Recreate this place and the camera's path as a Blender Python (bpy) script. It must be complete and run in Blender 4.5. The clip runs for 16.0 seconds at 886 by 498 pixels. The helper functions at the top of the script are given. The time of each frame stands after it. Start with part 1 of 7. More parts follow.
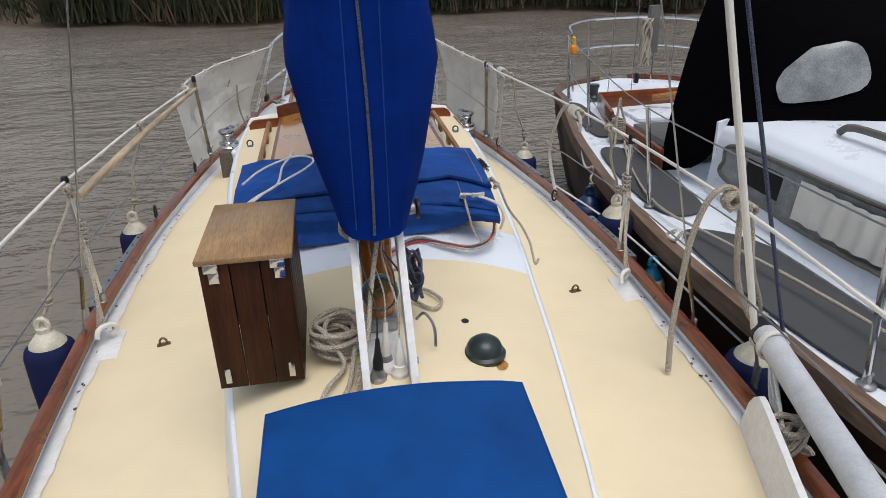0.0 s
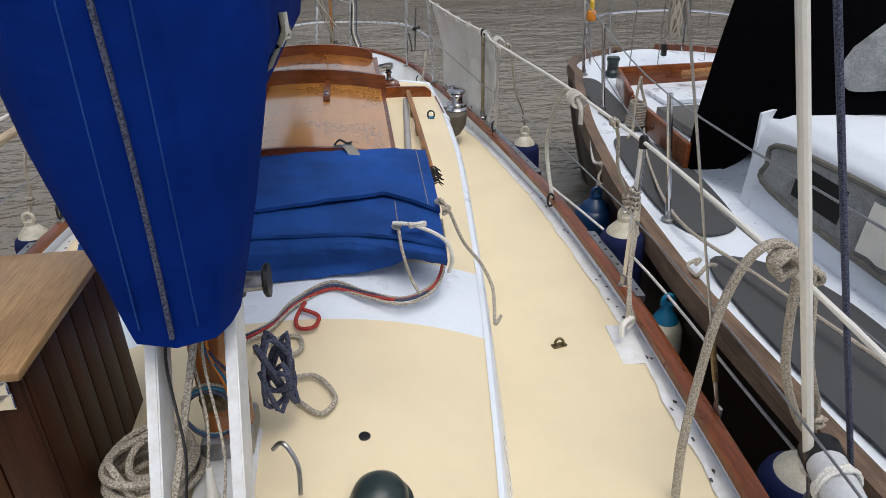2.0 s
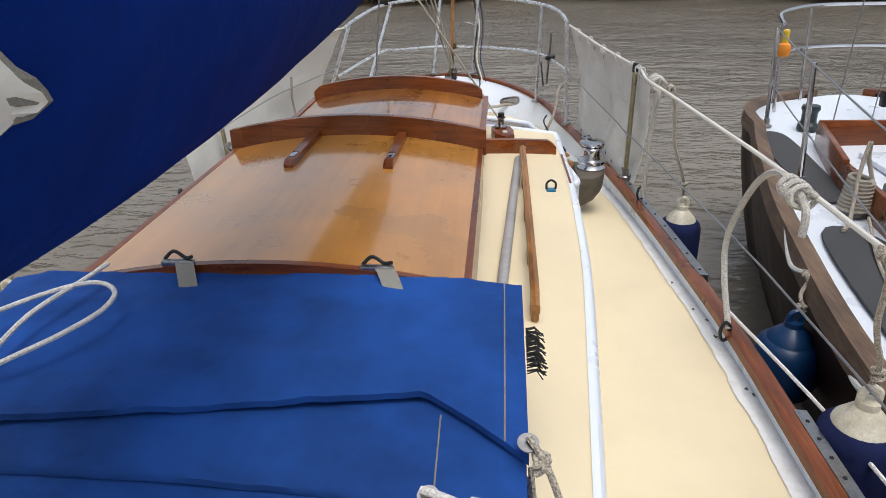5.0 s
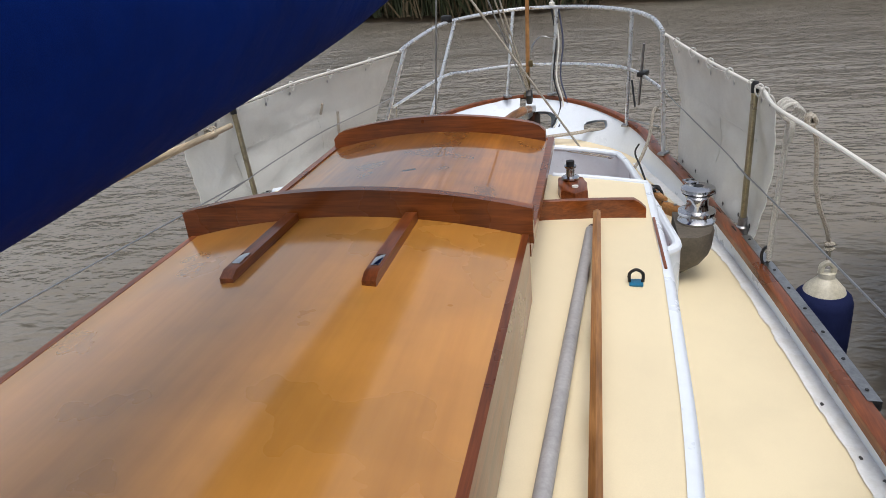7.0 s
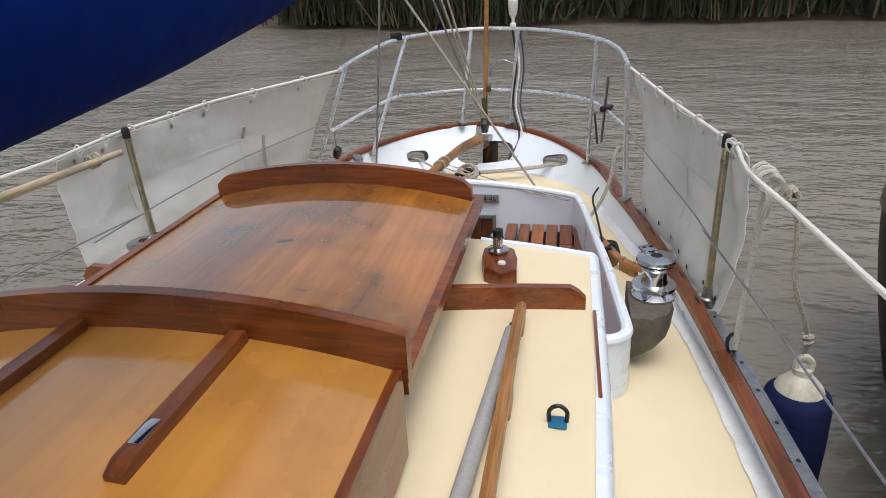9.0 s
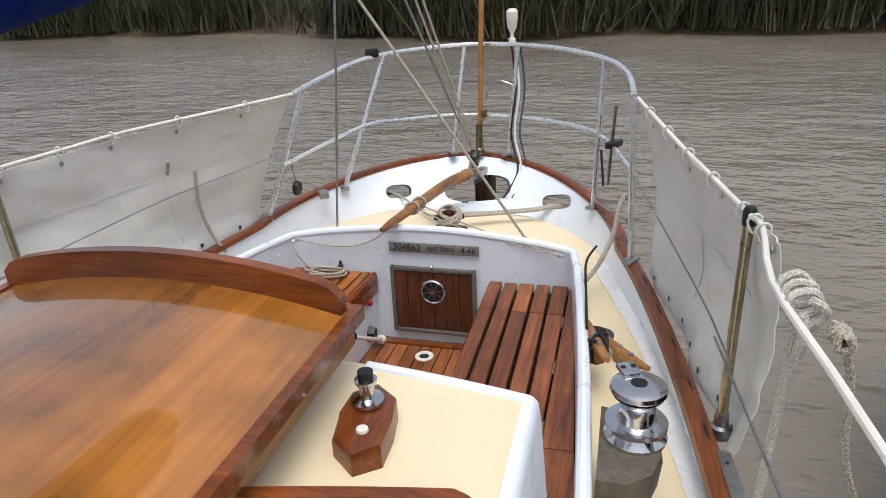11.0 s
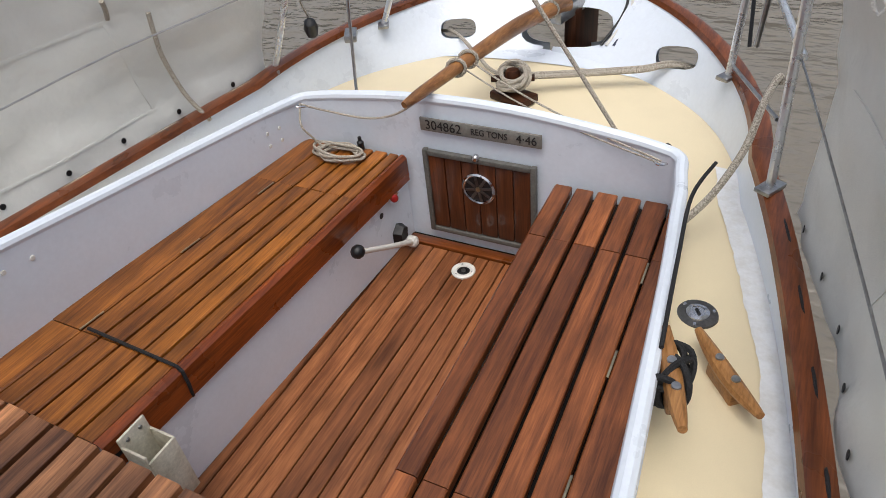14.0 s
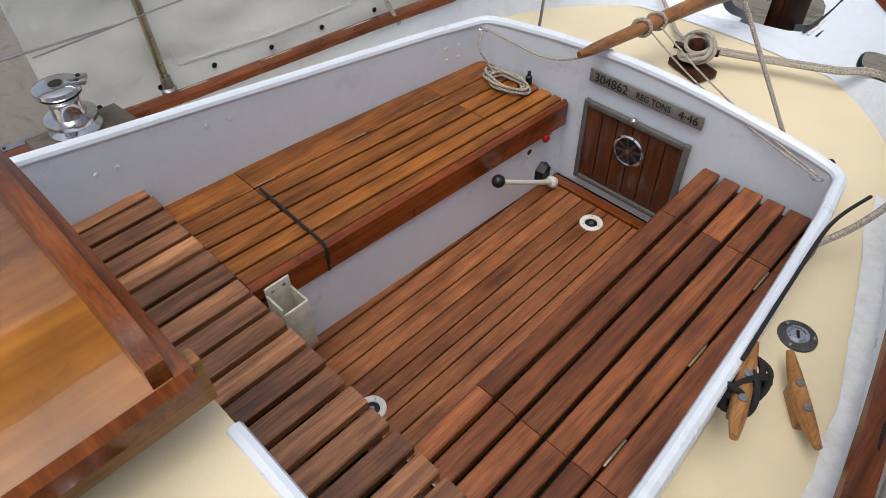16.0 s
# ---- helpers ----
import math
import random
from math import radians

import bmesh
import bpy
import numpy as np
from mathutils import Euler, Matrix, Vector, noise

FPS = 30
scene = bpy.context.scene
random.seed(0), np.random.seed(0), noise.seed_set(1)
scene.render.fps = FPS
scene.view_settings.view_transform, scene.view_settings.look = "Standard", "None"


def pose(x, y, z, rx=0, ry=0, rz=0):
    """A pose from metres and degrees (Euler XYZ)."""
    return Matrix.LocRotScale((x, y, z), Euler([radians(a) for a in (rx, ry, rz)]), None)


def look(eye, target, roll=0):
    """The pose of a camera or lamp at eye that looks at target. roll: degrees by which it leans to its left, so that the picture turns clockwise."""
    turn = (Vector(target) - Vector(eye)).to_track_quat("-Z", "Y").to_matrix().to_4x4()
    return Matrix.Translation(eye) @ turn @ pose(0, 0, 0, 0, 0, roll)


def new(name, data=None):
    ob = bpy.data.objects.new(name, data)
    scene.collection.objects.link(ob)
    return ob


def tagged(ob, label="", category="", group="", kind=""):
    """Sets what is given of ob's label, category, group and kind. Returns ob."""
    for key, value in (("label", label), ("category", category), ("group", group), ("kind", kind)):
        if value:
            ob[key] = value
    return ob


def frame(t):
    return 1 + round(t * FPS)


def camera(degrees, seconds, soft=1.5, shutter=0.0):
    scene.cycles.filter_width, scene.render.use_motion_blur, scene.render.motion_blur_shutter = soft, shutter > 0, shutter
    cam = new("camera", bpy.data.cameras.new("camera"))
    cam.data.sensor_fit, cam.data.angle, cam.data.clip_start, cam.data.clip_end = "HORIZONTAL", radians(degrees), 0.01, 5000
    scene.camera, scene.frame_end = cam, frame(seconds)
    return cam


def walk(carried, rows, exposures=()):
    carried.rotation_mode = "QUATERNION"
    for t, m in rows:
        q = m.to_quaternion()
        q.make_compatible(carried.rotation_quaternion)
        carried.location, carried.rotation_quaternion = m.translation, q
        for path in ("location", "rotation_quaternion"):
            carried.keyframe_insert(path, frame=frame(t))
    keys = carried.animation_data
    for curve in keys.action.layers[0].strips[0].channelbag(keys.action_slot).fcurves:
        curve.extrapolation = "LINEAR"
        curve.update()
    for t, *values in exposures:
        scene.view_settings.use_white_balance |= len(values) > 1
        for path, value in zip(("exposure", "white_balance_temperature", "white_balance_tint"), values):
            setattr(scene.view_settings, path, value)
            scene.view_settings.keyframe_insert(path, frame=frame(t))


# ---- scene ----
cam = camera(66.5, 16.0, soft=0.8)
PATH = [
    (0, (-0.168, 0.053, 1.555), (0.119, 1.851, 0.727), -1.7),
    (0.5, (0.042, 0.175, 1.536), (0.22, 1.947, 0.627), 1.1),
    (1, (0.116, 0.309, 1.521), (0.297, 2.077, 0.605), 0.2),
    (1.5, (0.185, 0.575, 1.492), (0.401, 2.352, 0.599), 0.1),
    (2, (0.269, 0.837, 1.445), (0.47, 2.603, 0.528), -1.5),
    (2.5, (0.401, 1.063, 1.422), (0.483, 2.827, 0.483), 0.8),
    (3, (0.41, 1.257, 1.384), (0.486, 3.0, 0.407), 2.4),
    (3.5, (0.392, 1.492, 1.36), (0.423, 3.251, 0.409), 1.9),
    (4, (0.397, 1.684, 1.331), (0.529, 3.444, 0.39), 1.8),
    (4.5, (0.416, 1.826, 1.294), (0.405, 3.583, 0.339), -0.6),
    (5, (0.431, 1.977, 1.287), (0.269, 3.78, 0.436), -1.4),
    (5.2, (0.428, 2.032, 1.288), (0.206, 3.826, 0.434), -2.0),
    (6.2, (0.535, 2.42, 1.262), (0.19, 4.204, 0.435), -4.0),
    (7.3, (0.527, 2.864, 1.223), (0.065, 4.638, 0.424), -6.0),
    (7.5, (0.539, 2.92, 1.223), (0.147, 4.71, 0.421), -5.1),
    (8, (0.555, 3.048, 1.211), (0.203, 4.864, 0.452), -3.8),
    (8.5, (0.585, 3.187, 1.215), (0.193, 4.971, 0.401), -4.1),
    (9, (0.636, 3.287, 1.225), (0.262, 5.087, 0.437), -2.6),
    (9.5, (0.733, 3.457, 1.225), (0.259, 5.249, 0.474), -2.9),
    (10, (0.82, 3.661, 1.221), (0.262, 5.425, 0.461), -3.5),
    (10.2, (0.827, 3.74, 1.215), (0.313, 5.522, 0.467), -3.2),
    (12.3, (0.888, 4.59, 1.144), (0.384, 6.294, 0.227), -2.9),
    (12.5, (0.847, 4.669, 1.157), (0.361, 6.348, 0.183), -3.6),
    (13, (0.813, 4.808, 1.145), (0.378, 6.415, 0.038), -3.7),
    (13.5, (0.836, 4.967, 1.112), (0.239, 6.437, -0.107), -5.5),
    (14, (0.856, 5.091, 1.091), (0.077, 6.441, -0.163), -6.5),
    (14.5, (0.855, 5.145, 1.1), (-0.122, 6.416, -0.096), -4.3),
    (15, (0.823, 5.146, 1.161), (-0.093, 6.365, -0.133), -0.6),
    (15.5, (0.878, 5.126, 1.243), (-0.083, 6.204, -0.14), -0.7),
    (16, (0.909, 5.044, 1.267), (-0.087, 6.015, -0.169), -1.5),
]
walk(cam, [(t, look(eye, target, roll)) for t, eye, target, roll in PATH], [(0, 0.08), (4.5, 0.24), (5, 0.30), (7.5, 0.27), (8.5, 0.25), (10.2, 0.39), (12.5, 0.44), (14, 0.27), (16, 0.16)])

# ---- light ----
SUN_EL, SUN_AZ = 72.0, 160.0
world = bpy.data.worlds.new("world")
scene.world = world
world.use_nodes = True
wn, wl = world.node_tree.nodes, world.node_tree.links
sky = wn.new("ShaderNodeTexSky")
sky.sky_type = 'NISHITA'
sky.sun_disc = False
sky.sun_elevation, sky.sun_rotation = radians(SUN_EL), radians(SUN_AZ)
sky.air_density, sky.dust_density, sky.ozone_density = 1.0, 4.0, 1.5
cloud = wn.new("ShaderNodeHueSaturation")
cloud.inputs["Saturation"].default_value = 0.5
wl.new(sky.outputs[0], cloud.inputs["Color"])
wl.new(cloud.outputs[0], wn["Background"].inputs[0])
wn["Background"].inputs[1].default_value = 0.145
sun_data = bpy.data.lights.new("sun", 'SUN')
sun_data.energy, sun_data.angle, sun_data.color = 1.0, radians(40), (1.0, 0.985, 0.96)
sun_ob = new("sun", sun_data)
sun_from = Vector((math.sin(radians(SUN_AZ)) * math.cos(radians(SUN_EL)), math.cos(radians(SUN_AZ)) * math.cos(radians(SUN_EL)), math.sin(radians(SUN_EL))))
sun_ob.rotation_euler = sun_from.to_track_quat('Z', 'Y').to_euler()


# ---- materials ----
def nodes_of(m):
    m.use_nodes = True
    nt = m.node_tree
    return nt, nt.nodes, nt.links, nt.nodes["Principled BSDF"]


def ramp2(nt, fac, c0, c1, p0=0.3, p1=0.7):
    r = nt.nodes.new("ShaderNodeValToRGB")
    r.color_ramp.elements[0].position, r.color_ramp.elements[1].position = p0, p1
    r.color_ramp.elements[0].color, r.color_ramp.elements[1].color = (*c0, 1), (*c1, 1)
    nt.links.new(fac, r.inputs[0])
    return r.outputs[0]


def mixc(nt, a, b, fac, mode='MULTIPLY'):
    m = nt.nodes.new("ShaderNodeMix")
    m.data_type, m.blend_type = 'RGBA', mode
    if isinstance(fac, float):
        m.inputs[0].default_value = fac
    else:
        nt.links.new(fac, m.inputs[0])
    nt.links.new(a, m.inputs[6])
    nt.links.new(b, m.inputs[7])
    return m.outputs[2]


def noise_tex(nt, scale, stretch=(1, 1, 1), detail=6, rough=0.6, turn=0.0):
    tc = nt.nodes.new("ShaderNodeTexCoord")
    mp = nt.nodes.new("ShaderNodeMapping")
    mp.inputs["Scale"].default_value = stretch
    mp.inputs["Rotation"].default_value = (0, 0, radians(turn))
    n = nt.nodes.new("ShaderNodeTexNoise")
    n.inputs["Scale"].default_value, n.inputs["Detail"].default_value, n.inputs["Roughness"].default_value = scale, detail, rough
    nt.links.new(tc.outputs["Object"], mp.inputs[0])
    nt.links.new(mp.outputs[0], n.inputs["Vector"])
    return n.outputs["Fac"]


def add_bump(nt, b, fac, strength, dist):
    bp = nt.nodes.new("ShaderNodeBump")
    bp.inputs["Strength"].default_value, bp.inputs["Distance"].default_value = strength, dist
    nt.links.new(fac, bp.inputs["Height"])
    nt.links.new(bp.outputs[0], b.inputs["Normal"])
    return bp


def surface(name, col, rough=0.5, metal=0.0, var=0.15, scale=6.0, grain=120.0, bump=0.15, dist=0.002, coat=0.0, rvar=0.12, dirt=None, spread=(1, 1, 1)):
    """A surface with stains at one scale and grain at another."""
    m = bpy.data.materials.new(name)
    nt, n, l, b = nodes_of(m)
    big = noise_tex(nt, scale, spread, 5, 0.62)
    fine = noise_tex(nt, grain, spread, 3, 0.6)
    lo = tuple(c * (1 - var) for c in col) if dirt is None else dirt
    base = ramp2(nt, big, lo, col, 0.28, 0.58)
    spec = ramp2(nt, fine, (1 - var * 0.6,) * 3, (1 + var * 0.2,) * 3, 0.3, 0.7)
    l.new(mixc(nt, base, spec, 1.0), b.inputs["Base Color"])
    b.inputs["Metallic"].default_value = metal
    rr = nt.nodes.new("ShaderNodeMapRange")
    rr.inputs["To Min"].default_value, rr.inputs["To Max"].default_value = max(0.02, rough - rvar), min(1, rough + rvar)
    l.new(big, rr.inputs["Value"])
    l.new(rr.outputs[0], b.inputs["Roughness"])
    b.inputs["Coat Weight"].default_value, b.inputs["Coat Roughness"].default_value = coat, 0.08
    if bump:
        add_bump(nt, b, fine, bump, dist)
    return m


def wood(name, dark, light, axis=1, rough=0.35, coat=0.0, grain=38.0, rand=0.5, bump=0.2, stain=0.35, coat_rough=0.06, streak=1.0, spec=0.35):
    """Grained wood that runs along one axis; pieces differ by the object's random number."""
    m = bpy.data.materials.new(name)
    nt, n, l, b = nodes_of(m)
    st = [1.0, 1.0, 1.0]
    st[axis] = 0.06
    tc = n.new("ShaderNodeTexCoord")
    info = n.new("ShaderNodeObjectInfo")
    shift = n.new("ShaderNodeVectorMath")
    shift.operation = 'MULTIPLY_ADD'
    shift.inputs[1].default_value = (17.0, 31.0, 11.0)
    l.new(info.outputs["Random"], shift.inputs[0])
    l.new(tc.outputs["Object"], shift.inputs[2])
    mp = n.new("ShaderNodeMapping")
    mp.inputs["Scale"].default_value = st
    l.new(shift.outputs[0], mp.inputs[0])
    g = n.new("ShaderNodeTexNoise")
    g.inputs["Scale"].default_value, g.inputs["Detail"].default_value, g.inputs["Roughness"].default_value = grain, 8, 0.68
    g.inputs["Distortion"].default_value = 0.35
    l.new(mp.outputs[0], g.inputs["Vector"])
    fine = n.new("ShaderNodeTexNoise")
    fine.inputs["Scale"].default_value, fine.inputs["Detail"].default_value = grain * 6, 3
    l.new(mp.outputs[0], fine.inputs["Vector"])
    big = n.new("ShaderNodeTexNoise")
    big.inputs["Scale"].default_value, big.inputs["Detail"].default_value = 5.0, 4
    l.new(shift.outputs[0], big.inputs["Vector"])
    base = ramp2(nt, g.outputs["Fac"], dark, light, 0.3, 0.68)
    base = mixc(nt, base, ramp2(nt, fine.outputs["Fac"], (1 - 0.28 * streak, 1 - 0.32 * streak, 1 - 0.36 * streak), (1 + 0.08 * streak,) * 3, 0.3, 0.65), 1.0)
    base = mixc(nt, base, ramp2(nt, big.outputs["Fac"], (1 - stain,) * 3, (1.06, 1.05, 1.03), 0.3, 0.6), 1.0)
    vary = ramp2(nt, info.outputs["Random"], (1 - rand * 0.55, 1 - rand * 0.6, 1 - rand * 0.62), (1 + rand * 0.3, 1 + rand * 0.28, 1 + rand * 0.22), 0.0, 1.0)
    l.new(mixc(nt, base, vary, 1.0), b.inputs["Base Color"])
    rr = n.new("ShaderNodeMapRange")
    rr.inputs["To Min"].default_value, rr.inputs["To Max"].default_value = max(0.05, rough - 0.12), rough + 0.12
    l.new(big.outputs["Fac"], rr.inputs["Value"])
    l.new(rr.outputs[0], b.inputs["Roughness"])
    b.inputs["Coat Weight"].default_value, b.inputs["Coat Roughness"].default_value = coat, coat_rough
    b.inputs["Specular IOR Level"].default_value = spec
    if bump:
        add_bump(nt, b, g.outputs["Fac"], bump, 0.002)
    return m


def fabric(name, col, weave=900.0, rough=0.85, fold=0.6, var=0.25, spec=0.15):
    m = bpy.data.materials.new(name)
    nt, n, l, b = nodes_of(m)
    big = noise_tex(nt, 4.0, (1, 1, 1), 5, 0.6)
    fine = noise_tex(nt, weave, (1, 1, 1), 2, 0.5)
    crease = noise_tex(nt, 9.0, (1, 1, 1), 3, 0.5)
    base = ramp2(nt, big, tuple(c * (1 - var) for c in col), tuple(min(1, c * (1 + var * 0.5)) for c in col), 0.3, 0.7)
    base = mixc(nt, base, ramp2(nt, fine, (0.8, 0.8, 0.8), (1.05, 1.05, 1.05), 0.35, 0.65), 1.0)
    l.new(base, b.inputs["Base Color"])
    b.inputs["Roughness"].default_value = rough
    b.inputs["Specular IOR Level"].default_value = spec
    b1 = add_bump(nt, b, fine, 0.25, 0.001)
    b2 = n.new("ShaderNodeBump")
    b2.inputs["Strength"].default_value, b2.inputs["Distance"].default_value = fold, 0.02
    l.new(crease, b2.inputs["Height"])
    l.new(b2.outputs[0], b1.inputs["Normal"])
    return m


def rope_mat(name, a, c, twist=260.0):
    m = bpy.data.materials.new(name)
    nt, n, l, b = nodes_of(m)
    f = noise_tex(nt, twist, (1, 1, 1), 2, 0.6)
    l.new(ramp2(nt, f, a, c, 0.38, 0.6), b.inputs["Base Color"])
    b.inputs["Roughness"].default_value = 0.85
    add_bump(nt, b, f, 0.6, 0.003)
    return m


CREAM = surface("cream_deck_paint", (0.765, 0.655, 0.44), 0.5, var=0.07, scale=3.0, grain=420, bump=0.25, dist=0.0008)
WHITE = surface("white_gloss_paint", (0.735, 0.79, 0.86), 0.3, var=0.05, scale=5.0, grain=60, bump=0.03)
WORN_WHITE = surface("worn_white_paint", (0.76, 0.77, 0.78), 0.45, var=0.12, scale=22.0, grain=90, bump=0.1, dirt=(0.66, 0.65, 0.62))
RAILWOOD = wood("varnished_rail_mahogany", (0.085, 0.020, 0.005), (0.28, 0.078, 0.020), 1, 0.3, 0.3, rand=0.2, spec=0.35)
RAILX = wood("varnished_mahogany_across", (0.105, 0.025, 0.005), (0.29, 0.082, 0.017), 0, 0.3, 0.35, rand=0.2, spec=0.35)
PLY = wood("varnished_ply", (0.50, 0.215, 0.035), (0.60, 0.28, 0.055), 1, 0.3, 1.0, grain=9, rand=0.1, bump=0.02, stain=0.2, coat_rough=0.11, streak=0.25)
PLYDARK = wood("aged_varnished_ply", (0.26, 0.088, 0.012), (0.50, 0.20, 0.030), 1, 0.3, 1.0, grain=12, rand=0.1, bump=0.012, stain=0.5, coat_rough=0.04, streak=0.6)
WINCHPAD = surface("weathered_oak_bracket", (0.12, 0.10, 0.075), 0.6, var=0.45, scale=18, grain=90, bump=0.3)
TILLERWOOD = wood("worn_tiller_varnish", (0.16, 0.058, 0.016), (0.44, 0.205, 0.070), 1, 0.35, 0.3, rand=0.2, stain=0.6)
for glossy in (PLY, PLYDARK):
    glossy.node_tree.nodes["Principled BSDF"].inputs["Coat IOR"].default_value = 1.75
TEAK = wood("oiled_teak", (0.095, 0.026, 0.009), (0.36, 0.122, 0.040), 1, 0.36, 0.12, rand=0.7, bump=0.3, coat_rough=0.14, spec=0.4)
SOLETEAK = wood("trodden_teak", (0.17, 0.055, 0.020), (0.44, 0.175, 0.070), 1, 0.40, 0.06, rand=0.6, bump=0.25, coat_rough=0.2, spec=0.35)
SEATTEAK = wood("golden_teak", (0.105, 0.029, 0.005), (0.46, 0.165, 0.028), 1, 0.34, 0.15, rand=0.5, bump=0.3, coat_rough=0.12, spec=0.35)
FRONTWOOD = wood("glossy_seat_mahogany", (0.13, 0.026, 0.005), (0.38, 0.085, 0.014), 1, 0.28, 0.35, rand=0.2, bump=0.1, coat_rough=0.08, spec=0.3)
DARKMETAL = surface("tarnished_steel", (0.16, 0.155, 0.15), 0.4, 0.9, var=0.4, scale=40)
TEAKX = wood("worn_teak_slats", (0.13, 0.050, 0.022), (0.58, 0.27, 0.125), 1, 0.38, 0.10, rand=0.9, bump=0.35, coat_rough=0.25, spec=0.45)
CAULK = surface("black_caulking", (0.004, 0.004, 0.004), 0.7, var=0.3)
BOXWOOD = wood("dark_stained_box_wood", (0.020, 0.006, 0.002), (0.075, 0.024, 0.008), 2, 0.5, 0.0, rand=0.5, spec=0.2)
BOXTOP = wood("brown_box_lid_wood", (0.29, 0.17, 0.075), (0.42, 0.265, 0.125), 1, 0.42, 0.2, grain=60, rand=0.1)
MASTWOOD = wood("golden_mast_wood", (0.30, 0.09, 0.018), (0.50, 0.18, 0.035), 2, 0.3, 0.7, rand=0.1)
PALEWOOD = wood("pale_bare_wood", (0.26, 0.115, 0.035), (0.46, 0.23, 0.080), 1, 0.45, 0.15, rand=0.3)
OARWOOD = wood("weathered_oar_wood", (0.40, 0.31, 0.20), (0.62, 0.52, 0.38), 1, 0.6, 0.0, rand=0.1, stain=0.25)
BLUE = fabric("blue_sail_canvas", (0.002, 0.023, 0.195), spec=0.06)
BLUE2 = fabric("faded_blue_canvas", (0.010, 0.066, 0.29), var=0.5, spec=0.25)
HATCHBLUE = fabric("blue_hatch_vinyl", (0.003, 0.058, 0.24), rough=0.6, fold=0.15)
FENDERBLUE = fabric("navy_fender_fleece", (0.012, 0.018, 0.07), weave=300)
BLACKCLOTH = fabric("black_canvas", (0.0012, 0.0012, 0.002), spec=0.03)
DODGER = fabric("white_dodger_canvas", (0.77, 0.765, 0.71), fold=0.6, var=0.1)
ROPE = rope_mat("weathered_rope", (0.20, 0.17, 0.13), (0.52, 0.47, 0.39))
ROPEWHITE = rope_mat("white_rope", (0.52, 0.51, 0.48), (0.74, 0.73, 0.69))
ROPEPALE = rope_mat("pale_grey_rope", (0.34, 0.32, 0.28), (0.60, 0.58, 0.53))
ROPEBLACK = rope_mat("black_rope", (0.004, 0.004, 0.004), (0.016, 0.016, 0.018))
ROPENAVY = rope_mat("navy_rope", (0.015, 0.02, 0.05), (0.09, 0.10, 0.15))
ROPERED = rope_mat("red_rope", (0.22, 0.015, 0.012), (0.42, 0.05, 0.04))
CHROME = surface("polished_steel", (0.62, 0.62, 0.63), 0.14, 1.0, var=0.12, scale=20, bump=0.0, rvar=0.06)
STEEL = surface("dull_steel", (0.42, 0.42, 0.42), 0.36, 1.0, var=0.3, scale=25, bump=0.1)
BRONZE = surface("weathered_bronze", (0.26, 0.20, 0.11), 0.45, 1.0, var=0.5, scale=40)
BRASS = surface("old_brass_rail_tube", (0.50, 0.44, 0.30), 0.3, 1.0, var=0.35, scale=14)
BLACKP = surface("black_plastic", (0.006, 0.006, 0.007), 0.45, var=0.2)
WHITEP = surface("white_plastic", (0.74, 0.72, 0.66), 0.35, var=0.1)
GREYP = surface("grey_green_vent_paint", (0.018, 0.032, 0.032), 0.35, var=0.35, scale=30)
GREYPAD = surface("grey_nonslip", (0.062, 0.064, 0.068), 0.9, var=0.2, grain=500, bump=0.4)
ORANGE = surface("orange_plastic", (0.75, 0.25, 0.02), 0.4)
TURQ = surface("turquoise_plastic", (0.01, 0.16, 0.30), 0.4)
FENDERWHITE = surface("grubby_white_vinyl", (0.68, 0.64, 0.52), 0.45, var=0.3, scale=12, dirt=(0.42, 0.38, 0.28))
DARKHULL = wood("dark_hull_planking", (0.010, 0.003, 0.002), (0.030, 0.010, 0.005), 1, 0.5, 0.0, rand=0.1, spec=0.15)
# Near-black that stands for shade below the planks and behind glass.
SHADEBLACK = surface("shade_black", (0.003, 0.0025, 0.0025), 0.9)
RED = surface("red_knob", (0.30, 0.01, 0.01), 0.3)
PLATE = surface("engraved_metal_plate", (0.26, 0.25, 0.22), 0.5, 0.2, var=0.3, scale=20)
INK = surface("black_lettering", (0.015, 0.014, 0.013), 0.6)
FRAMEGREY = surface("grey_painted_frame", (0.13, 0.125, 0.11), 0.5, var=0.3, scale=30)
GLASSY = surface("clouded_window_film", (0.27, 0.29, 0.30), 0.2, var=0.5, scale=6)
RAILSTEEL = surface("bright_rail_steel", (0.78, 0.79, 0.80), 0.28, 0.85, var=0.1, scale=20, bump=0.0)
POLEGREY = surface("grey_painted_pole", (0.40, 0.39, 0.39), 0.5, var=0.25, scale=12)
POLEWHITE = surface("dull_white_pole", (0.55, 0.57, 0.60), 0.4, var=0.2, scale=10)
BALLBLUE = surface("dark_blue_vinyl", (0.004, 0.035, 0.11), 0.35)
RUST = surface("rust_stain", (0.42, 0.20, 0.05), 0.8, var=0.4, scale=40)
RUBBER = surface("dark_rubber", (0.02, 0.02, 0.022), 0.7)
WEBBING = fabric("grey_webbing", (0.26, 0.25, 0.22), weave=500, fold=0.2)


